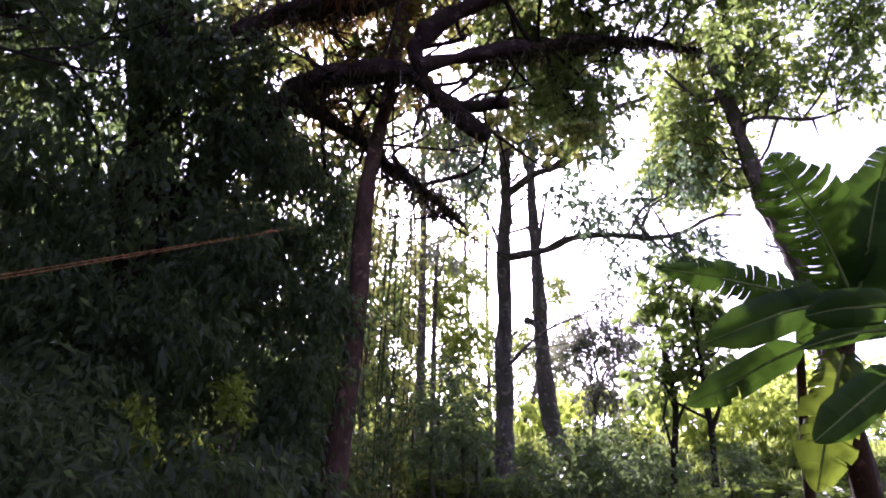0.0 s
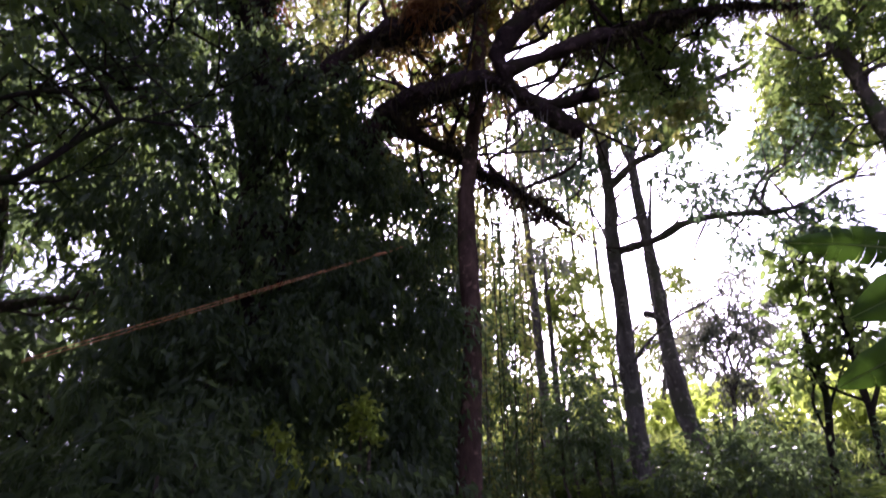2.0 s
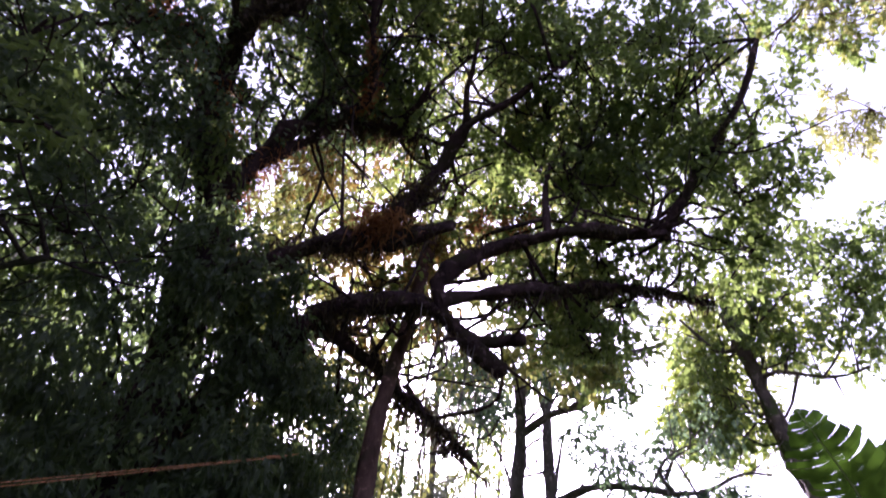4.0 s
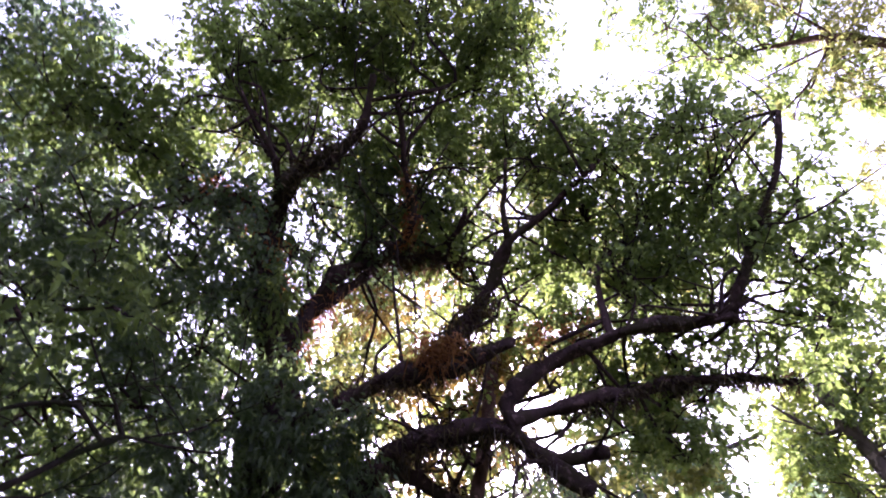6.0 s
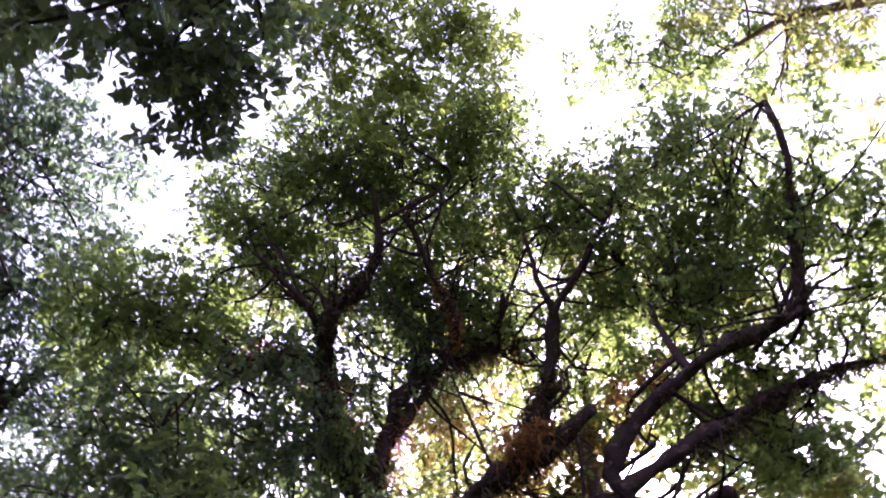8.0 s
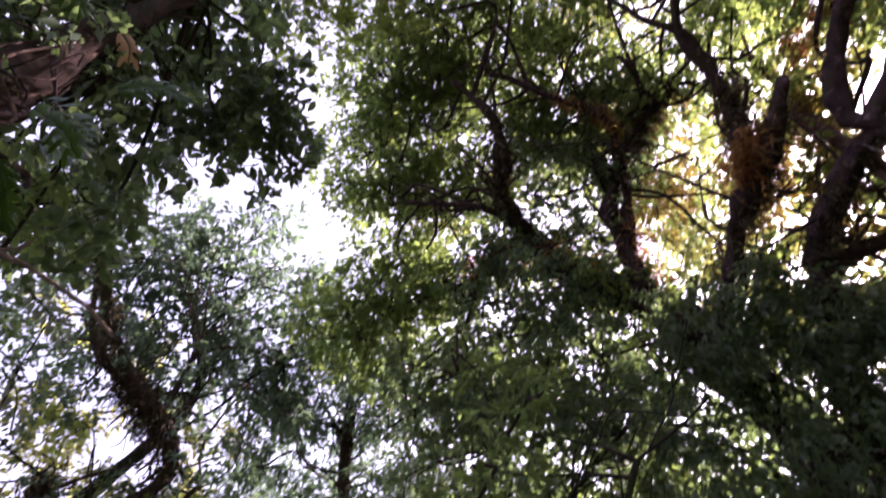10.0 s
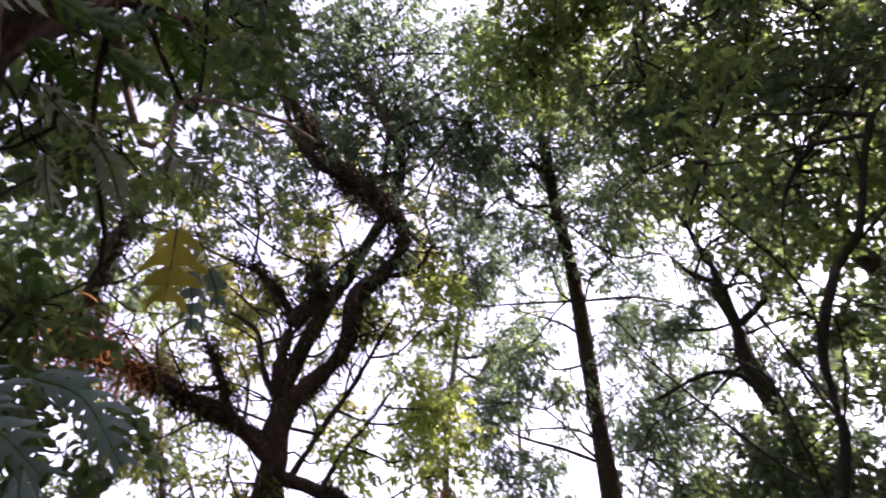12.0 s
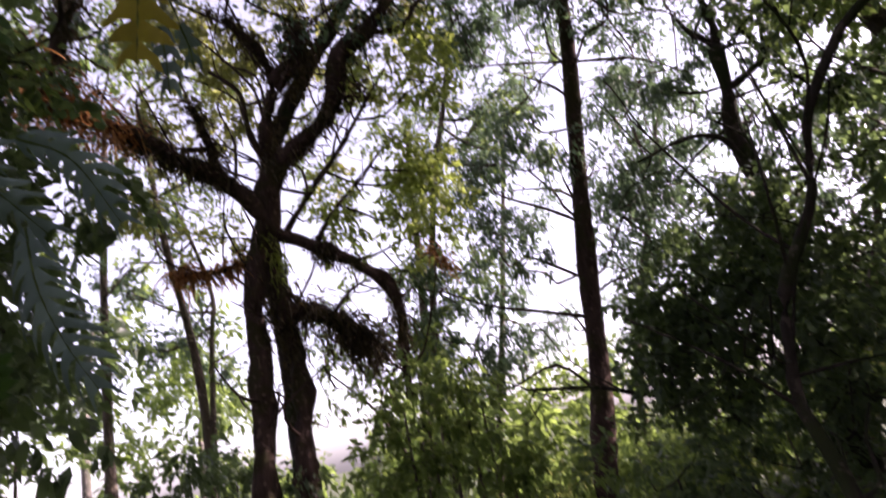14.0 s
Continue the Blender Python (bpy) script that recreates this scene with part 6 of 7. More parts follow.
def fern_field():
    """Ferns and grass over the slope ahead: arching fronds of many narrow leaflets."""
    rng = np.random.default_rng(71)
    base, way, length = [], [], []
    for n in range(820):
        y = 7 + 9 * rng.random()
        x = y * rng.uniform(-0.35, 0.72)
        if n >= 700:   # sparser round the standpoint
            a, r = rng.uniform(0, 2 * math.pi), rng.uniform(1.6, 9)
            x, y = r * math.sin(a), r * math.cos(a)
        z = float(hill(x, y))
        for _ in range(7):
            d = unit(np.array([rng.normal(), rng.normal(), 0.9 + 0.5 * rng.random()]))
            side = unit(np.cross(d, (0, 0, 1)))
            size = rng.uniform(0.4, 0.85)
            for u in np.linspace(0.15, 1, 9):
                p = np.array([x, y, z]) + d * size * u - np.array([0, 0, 0.55 * size * u * u])
                for s in (-1, 1):
                    base.append(p)
                    way.append(side * s + d * 0.5 - np.array([0, 0, 0.2]))
                    length.append(0.2 * (1.15 - u) * size / 0.6)
    b, w, l = np.array(base), unit(np.array(way)), np.array(length)
    v, f = leaf_arrays(b, w, l, l * 0.3, rng, 0.1)
    tagged(new("ferns", mesh_of("ferns", v, f, 3, FERN)), "low green ferns covering the slope", "fern", kind="stuff")
    n = 21000
    y = 12 + 28 * rng.random(n)
    x = y * rng.uniform(-0.6, 0.8, n)
    a, r = rng.uniform(0, 2 * math.pi, 7000), rng.uniform(0.9, 9, 7000)
    x[:7000], y[:7000] = r * np.sin(a), r * np.cos(a)
    g = np.stack([x, y, hill(x, y) - 0.03], -1)
    v, f = strap_arrays(g, unit(np.stack([rng.normal(0, 0.35, n), rng.normal(0, 0.35, n), np.ones(n)], -1)), np.where(np.arange(n) < 7000, 0.35, 1.0) * rng.uniform(0.3, 0.8, n), 0.025, rng, 0.3)
    tagged(new("grass", mesh_of("grass", v, f, 3, GREEN_YELLOW)), "tall yellow-green grass on the hillside", "grass", kind="stuff")


fern_field()


# ---- background behind on the left ----
def back_grove():
    for n, (trunk, r, clumps, material, fill) in enumerate([
        ([(-12.26, -6.75, 1.83), (-11.73, -6.40, 5.77), (-10.96, -5.77, 9.13)], 0.12, [(-6.65, -5.99, 9.60, 0.75), (-7.80, -5.39, 8.95, 0.75), (-8.89, -4.69, 9.03, 0.67), (-7.70, -6.08, 8.51, 0.75), (-7.67, -6.48, 7.21, 0.82), (-8.77, -5.62, 7.56, 0.64), (-10.53, -5.54, 6.83, 0.58), (-9.39, -4.18, 8.71, 0.56), (-11.14, -4.71, 6.38, 0.52), (-8.06, -6.25, 5.72, 0.79), (-9.56, -5.83, 5.92, 0.75), (-8.20, -3.60, 9.59, 0.64), (-7.31, -4.65, 9.90, 0.64)], GREEN, 1.15),
        ([(-12.09, -4.76, 1.50), (-11.90, -4.48, 4.29), (-12.05, -4.44, 5.41), (-11.54, -4.74, 7.01), (-11.45, -4.92, 7.53)], 0.07, [(-12.29, -4.70, 4.61, 0.48), (-11.53, -4.98, 6.82, 0.49), (-11.94, -6.04, 5.74, 0.63), (-11.51, -6.38, 4.62, 0.72), (-12.46, -5.72, 4.41, 0.63), (-12.50, -4.61, 3.75, 0.48), (-10.17, -6.37, 5.10, 0.67), (-11.54, -4.72, 7.52, 0.43), (-11.78, -5.95, 6.27, 0.50)], GREEN_BLUE, 1.3),
        ([(-11.94, -0.96, 0.84), (-12.24, -0.48, 3.50), (-12.33, -0.23, 5.72), (-12.05, 0.01, 7.91)], 0.12, [(-11.16, -1.88, 3.63, 0.51), (-10.68, -2.14, 3.17, 0.59), (-10.66, -0.73, 3.14, 0.58), (-11.18, -0.23, 4.28, 0.62), (-11.51, -0.54, 4.96, 0.43), (-12.03, 0.74, 4.93, 0.67), (-11.31, -0.08, 3.67, 0.72), (-10.93, -0.46, 2.76, 0.69), (-10.66, -1.15, 2.88, 0.58), (-11.98, -1.63, 4.77, 0.45)], GREEN, 1.76),
        ([(-15.94, 0.39, 0.29), (-15.58, 1.54, 4.92), (-15.02, 2.55, 9.14)], 0.1, [(-13.12, 1.88, 10.57, 0.86), (-12.27, 1.76, 11.72, 0.86), (-11.88, 2.93, 11.91, 0.86), (-12.88, 3.15, 10.55, 0.86), (-14.01, 1.92, 9.08, 0.86), (-13.64, 3.00, 9.40, 0.71), (-14.57, 1.23, 8.09, 0.86), (-14.99, 2.67, 6.51, 0.71), (-15.58, 1.41, 4.95, 0.86), (-15.64, 2.48, 3.91, 0.86), (-15.86, 1.67, 2.95, 0.86)], GREEN_BLUE, 1.5),
        ([(-14.55, 3.22, -0.10), (-14.10, 4.55, 3.91), (-13.91, 5.11, 5.79), (-13.90, 5.29, 7.49)], 0.08, [(-11.64, 5.12, 10.46, 0.83), (-12.39, 5.45, 9.16, 0.83), (-12.80, 5.89, 8.06, 0.83), (-13.03, 4.70, 8.55, 0.69), (-13.47, 5.13, 7.31, 0.83), (-12.86, 5.85, 6.66, 0.80), (-13.64, 4.24, 6.18, 0.67), (-13.59, 5.07, 5.41, 0.80), (-14.10, 4.22, 4.48, 0.94), (-13.21, 5.65, 5.92, 0.67), (-14.35, 4.12, 3.09, 0.94), (-13.75, 5.31, 4.39, 0.67)] + [(-11.22, 0.70, 9.94, 0.75), (-10.83, 1.71, 10.30, 0.75), (-11.59, 2.01, 9.19, 0.75), (-12.07, 0.84, 8.64, 0.75), (-12.34, 2.00, 7.91, 0.75), (-11.57, 2.93, 8.92, 0.75), (-12.66, 1.13, 7.48, 0.75), (-10.84, 3.21, 9.85, 0.63), (-12.04, 4.77, 8.13, 0.78), (-11.10, 5.71, 8.98, 0.78)], GREEN_BLUE, 1.20),
        ([(-12.95, -0.44, 2.66), (-12.16, 0.22, 6.19), (-11.76, 0.93, 8.37), (-11.07, 1.48, 10.04)], 0.1, [(-12.33, 0.64, 8.20, 0.88), (-12.72, 0.03, 7.44, 0.75), (-12.46, 1.33, 7.85, 0.88), (-12.64, 2.20, 8.35, 0.78), (-12.63, 0.23, 6.37, 0.84), (-12.95, 1.36, 6.75, 0.88), (-13.06, 2.52, 7.37, 0.78), (-12.19, 3.08, 8.82, 0.65), (-12.24, -0.54, 8.38, 0.63), (-12.46, -0.73, 6.74, 0.72)], GREEN, 0.96),
        ([(-13.53, 3.59, 1.80), (-12.99, 4.37, 4.47), (-12.55, 5.32, 6.55)], 0.1, [(-12.11, 4.49, 8.19, 0.78), (-12.18, 5.20, 7.50, 0.78), (-12.67, 4.48, 7.06, 0.78), (-12.65, 5.27, 6.35, 0.78), (-13.17, 4.49, 5.69, 0.91), (-11.66, 5.71, 6.83, 0.63), (-12.01, 5.94, 5.66, 0.75), (-12.56, 5.18, 4.96, 0.88), (-13.41, 3.85, 5.54, 0.78), (-11.46, 5.13, 8.86, 0.65)], GREEN_BLUE, 1.20),
        ([(-11.18, 6.59, 0.95), (-10.49, 7.45, 3.46), (-10.39, 7.92, 5.00)], 0.1, [(-10.49, 6.99, 6.44, 0.72), (-10.34, 7.62, 5.74, 0.72), (-11.07, 6.77, 5.32, 0.84), (-10.36, 7.32, 4.44, 0.81), (-9.98, 7.25, 3.62, 0.78), (-11.15, 6.13, 4.26, 0.81), (-9.85, 7.88, 6.39, 0.72), (-9.48, 8.25, 4.92, 0.70), (-8.68, 8.88, 5.45, 0.70), (-9.54, 7.88, 3.42, 0.78), (-10.49, 6.44, 3.77, 0.67)], GREEN_BLUE, 1.12),
        ([(-11.94, -4.77, 3.55), (-10.90, -4.85, 6.76), (-10.31, -4.72, 9.11)], 0.1, [(-10.39, -5.02, 6.41, 0.78), (-10.96, -4.53, 6.92, 0.70), (-11.41, -3.90, 6.45, 0.58), (-10.31, -5.17, 7.59, 0.58), (-10.09, -4.57, 9.32, 0.84), (-10.29, -3.86, 9.44, 0.60), (-9.56, -5.07, 9.67, 0.72), (-11.80, -2.31, 8.76, 0.50), (-12.01, -1.83, 7.49, 0.72), (-12.48, -1.64, 6.47, 0.84), (-11.75, -0.41, 9.20, 0.50), (-11.17, -3.27, 9.38, 0.38)], GREEN, 0.96),
    ]):
        tree("backwood_tree", "slim tree of the wood behind, leaves thin against the sky", BARK, (trunk, r, r * 0.4), [],
             [dict(clumps=clumps, fill=fill * 0.75, length=0.12, width=0.05, material=material, size=0.36, sprigs=10)], 400 + n, group="trees of the wood behind")
    tree("sunlit_tree", "tree behind the great tree, yellow-green in the sun", BARK, ([(-4.33, 12.10, 3.54), (-4.46, 11.03, 7.77), (-4.07, 9.51, 11.03)] + [(-3.60, 10.26, 11.94)], 0.13, 0.06), [],
         [dict(clumps=[(-4.29, 9.31, 11.14, 0.75), (-3.42, 9.57, 11.94, 0.91), (-2.32, 9.15, 12.60, 0.78), (-3.55, 8.76, 12.60, 0.65), (-2.74, 10.09, 11.64, 0.65), (-1.54, 9.20, 12.70, 0.52), (-0.29, 9.39, 12.65, 0.78), (-1.83, 10.70, 10.44, 0.63), (-1.48, 11.30, 9.73, 0.63), (-4.19, 8.62, 11.81, 0.50)], fill=2.2, length=0.125, width=0.053, material=GREEN_YELLOW, size=0.36, sprigs=9),
          dict(clumps=[(-5.67, 6.58, 11.93, 0.60), (-5.85, 7.82, 10.92, 0.60), (-2.73, 10.22, 10.77, 0.50), (0.58, 9.47, 12.57, 0.52), (2.08, 8.57, 13.11, 0.65), (2.42, 9.16, 12.57, 0.65), (1.06, 8.92, 12.98, 0.52), (-2.75, 7.91, 13.44, 0.65), (-3.83, 7.22, 12.97, 0.63), (1.41, 9.97, 11.33, 0.50), (2.64, 10.17, 10.85, 0.50)], fill=2.2, length=0.125, width=0.053, material=GREEN_YELLOW, size=0.36, sprigs=9)], 450)


back_grove()


# ---- banana plant ----
def banana_leaf(points, width, tears, face, rng):
    """Two blade halves along an arching midrib, cut into strips where the wind has torn them."""
    line = curve_points(points, 0.025)
    n = len(line)
    way = unit(np.gradient(line, axis=0))
    side = unit(np.cross(way, face))
    up = np.cross(side, way)
    u = np.linspace(0, 1, n)
    half = width / 2 * np.clip(np.minimum((u / 0.12) ** 0.5, ((1 - u) / 0.3) ** 0.6), 0.04, 1) * (0.86 + 0.14 * np.sin(np.pi * u))
    verts, faces = [], []
    for sgn in (-1, 1):
        i = 0
        while i < n - 1:
            torn = rng.random() < tears
            j = min(n - 1, i + int(rng.integers(1, 4) if torn else rng.integers(3, 8)))
            reach = rng.uniform(0.72, 1.05) if torn else 1.0
            sag = rng.uniform(0.0, 0.16) if torn else 0.0
            pinch = rng.uniform(0.0, 0.06) if torn else 0.0
            rows = []
            for k in range(i, j + 1):
                row = []
                for w in (0.0, 0.3, 0.6, 0.85, 1.0):
                    q = pinch * w
                    centre = line[k] * (1 - q) + line[(i + j) // 2] * q
                    lift = 0.14 * half[k] * math.sin(w * 2.4) - (0.18 + sag) * half[k] * w * w
                    row.append(len(verts))
                    verts.append(centre + (side[k] * sgn + way[k] * 0.22 * w) * half[k] * w * reach + up[k] * lift)
                rows.append(row)
            for p, q in zip(rows, rows[1:]):
                for c in range(4):
                    quad = [p[c], p[c + 1], q[c + 1], q[c]]
                    faces += quad if sgn > 0 else quad[::-1]
            i = j
    return np.array(verts), np.array(faces), line


def banana_plant():
    rng = np.random.default_rng(81)
    thing = root("banana_plant", (3.18, 5.08, 1.45), "banana plant with broad, partly torn green leaves", "banana plant")
    stem_mat = bark_material("banana_stem", (0.03, 0.014, 0.01), (0.1, 0.05, 0.035), (0.05, 0.05, 0.02), 0.3)
    under(thing, "stem", tubes("stem", [(curve_points([(3.25, 5.03, 1.18), (3.20, 4.95, 1.91), (3.11, 4.83, 2.37), (3.11, 4.73, 2.85), (3.16, 4.58, 3.25)]), 0.11, 0.05)], stem_mat, 12, 0.03, rng), "brown old stem")
    under(thing, "stem", tubes("stem", [(curve_points([(2.99, 5.41, 1.11), (3.03, 5.40, 1.90), (3.00, 5.20, 2.67), (2.95, 4.95, 3.25)]), 0.055, 0.03)], stem_mat, 10, 0.05, rng), "dark slim stem")
    rib_mat = bark_material("banana_midrib", (0.16, 0.2, 0.07), (0.24, 0.29, 0.1), (0.2, 0.24, 0.08), 0.2)
    flat, hung = np.array([-0.46, -0.82, -0.34]), np.array([-0.6, -0.8, 0.0])
    for points, width, tears, face in [
        ([(3.15, 4.55, 3.33), (2.98, 4.42, 3.63), (2.80, 4.29, 3.86), (2.60, 4.16, 4.08), (2.45, 4.08, 4.26)], 0.6, 0.95, flat),
        ([(3.18, 4.56, 3.25), (3.23, 4.37, 3.63), (3.31, 4.23, 4.04), (3.39, 4.09, 4.39)], 0.5, 0.85, flat),
        ([(3.28, 4.86, 3.25), (3.34, 4.67, 3.63), (3.41, 4.52, 4.04), (3.48, 4.38, 4.36)], 0.62, 0.5, flat),
        ([(2.93, 4.49, 3.23), (2.53, 4.56, 3.34), (2.14, 4.61, 3.44), (1.73, 4.63, 3.50)], 0.3, 0.97, flat),
        ([(2.93, 4.49, 3.21), (2.62, 4.46, 3.14), (2.31, 4.44, 3.02), (1.96, 4.53, 2.88)], 0.33, 0.04, flat),
        ([(2.93, 4.92, 3.00), (2.65, 5.00, 2.87), (2.35, 5.08, 2.69), (2.01, 5.14, 2.53)], 0.28, 0.15, flat),
        ([(3.15, 4.13, 3.09), (2.88, 4.08, 3.05), (2.70, 4.09, 3.03), (2.49, 4.11, 2.98)], 0.27, 0.0, flat),
        ([(3.15, 4.18, 2.94), (2.86, 4.15, 2.89), (2.67, 4.16, 2.84), (2.46, 4.19, 2.77)], 0.13, 0.0, flat),
        ([(3.12, 4.70, 2.95), (2.95, 4.64, 2.65), (2.82, 4.67, 2.29), (2.68, 4.68, 1.88)], 0.42, 0.8, hung),
        ([(3.05, 4.08, 2.63), (2.85, 4.14, 2.48), (2.66, 4.17, 2.33), (2.45, 4.21, 2.16)], 0.28, 0.0, flat),
        ([(3.27, 4.82, 3.06), (3.12, 4.78, 3.08), (2.95, 4.78, 3.07), (2.83, 4.85, 3.03)], 0.24, 0.5, flat),
    ]:
        v, f, line = banana_leaf(points, width, tears, face, rng)
        leaf = under(thing, "leaf", mesh_of("leaf", v, f, 4, BANANA_PALE if face is hung else BANANA), "yellow-green torn hanging leaf" if face is hung else "")
        rib = new("midrib", tubes("midrib", [(line, 0.014, 0.003)], rib_mat, 6, 0.0, rng))
        rib.parent = leaf


banana_plant()


# ---- rope strung between the trees ----
def rope():
    mat, nodes, links, bsdf = nodes_of("rope_orange")
    bsdf.inputs["Base Color"].default_value, bsdf.inputs["Roughness"].default_value = (0.5, 0.22, 0.07, 1), 0.8
    wave = nodes.new("ShaderNodeTexWave")
    wave.inputs["Scale"].default_value = 60.0
    bump = nodes.new("ShaderNodeBump")
    bump.inputs["Distance"].default_value = 0.002
    links.new(wave.outputs["Color"], bump.inputs["Height"])
    links.new(bump.outputs[0], bsdf.inputs["Normal"])
    links.new(ramp(nodes, links, wave.outputs["Fac"], [(0.2, (0.46, 0.15, 0.045)), (0.8, (0.58, 0.3, 0.12))]), bsdf.inputs["Base Color"])
    rng = np.random.default_rng(91)
    thing = root("rope", (-1.62, 6.19, 4.43), "thin doubled orange rope strung taut between trees", "rope")
    for points in ([(-1.60, 6.19, 4.44), (-1.75, 5.81, 4.20), (-2.40, 3.04, 2.62), (-2.51, 2.55, 2.34)], [(-1.60, 6.20, 4.44), (-1.75, 5.81, 4.19), (-2.39, 3.04, 2.60), (-2.51, 2.55, 2.33)]):
        under(thing, "strand", tubes("strand", [(curve_points(points, 0.3), 0.0025, 0.0025)], mat, 6, 0.0, rng))
    under(thing, "knot", tubes("knot", [(curve_points([(-1.81, 5.76, 4.15), (-1.75, 5.81, 4.20), (-1.69, 5.91, 4.26)], 0.03), 0.014, 0.014)], mat, 8, 0.15, rng))


rope()


# ---- climber on the near trunk ----
def split_leaf(points, width, lobes, face, rng):
    """A leaf cut into lobes to near its midrib, as climbing arums have."""
    line = curve_points(points, 0.02)
    n = len(line)
    way = unit(np.gradient(line, axis=0))
    side = unit(np.cross(way, face))
    up = np.cross(side, way)
    verts, faces = [], []
    for s in (-1, 1):
        for k in range(lobes):
            a, b = k / lobes, (k + 1) / lobes
            mid = (a + b) / 2
            half = width / 2 * max(0.12, math.sin(math.pi * (0.12 + 0.82 * mid)) ** 0.6) * rng.uniform(0.88, 1.08)
            grid = []
            for w, shrink in ((0.0, 1.0), (0.18, 0.95), (0.45, 0.64), (0.8, 0.5), (1.0, 0.1)):
                row = []
                for u in (a, mid, b):
                    q = mid + (u - mid) * shrink + 0.16 * w * w
                    i = min(n - 1, int(min(q, 1.0) * (n - 1)))
                    over = max(0.0, q - 1.0) * np.linalg.norm(line[-1] - line[0])
                    row.append(len(verts))
                    bow = 0.1 * math.sin(3 * w) - 0.28 * w * w + (0.03 if u == mid else 0.0)
                    verts.append(line[i] + way[i] * over + side[i] * s * half * w + up[i] * half * bow)
                grid.append(row)
            for r, t in zip(grid, grid[1:]):
                for c in range(2):
                    quad = [r[c], r[c + 1], t[c + 1], t[c]]
                    faces += quad if s > 0 else quad[::-1]
    return np.array(verts), np.array(faces), line


def feather_leaf(points, reach, pairs, face, rng):
    """A midrib with two rows of slim leaflets."""
    line = curve_points(points, 0.02)
    i = np.linspace(len(line) * 0.12, len(line) - 1, pairs).astype(int)
    way = unit(np.gradient(line, axis=0))[i]
    side = unit(np.cross(way, face))
    size = reach * np.sin(np.pi * np.linspace(0.18, 0.95, pairs)) ** 0.7
    gap = 0.45 * np.linalg.norm(line[-1] - line[0]) / pairs
    verts, faces = [], []
    for k in range(pairs):
        row = len(verts)
        for sgn in (-1, 1):
            b = line[i[k]] + side[k] * sgn * 0.004
            q = unit(side[k] * sgn + way[k] * 0.55 + rng.standard_normal(3) * 0.08 - np.array([0, 0, 0.15]))
            flat = unit(np.cross(q, face))
            mid, tip = b + q * size[k] * 0.5, b + q * size[k] - np.array([0, 0, 0.12]) * size[k]
            verts += [b, mid + flat * gap * 0.9, tip, mid - flat * gap * 0.9]
        for o in (row, row + 4):
            faces += [o, o + 1, o + 2, o, o + 2, o + 3]
        if k:
            faces += [row - 8, row - 4, row + 4, row - 8, row + 4, row]
    return np.array(verts), np.array(faces), line


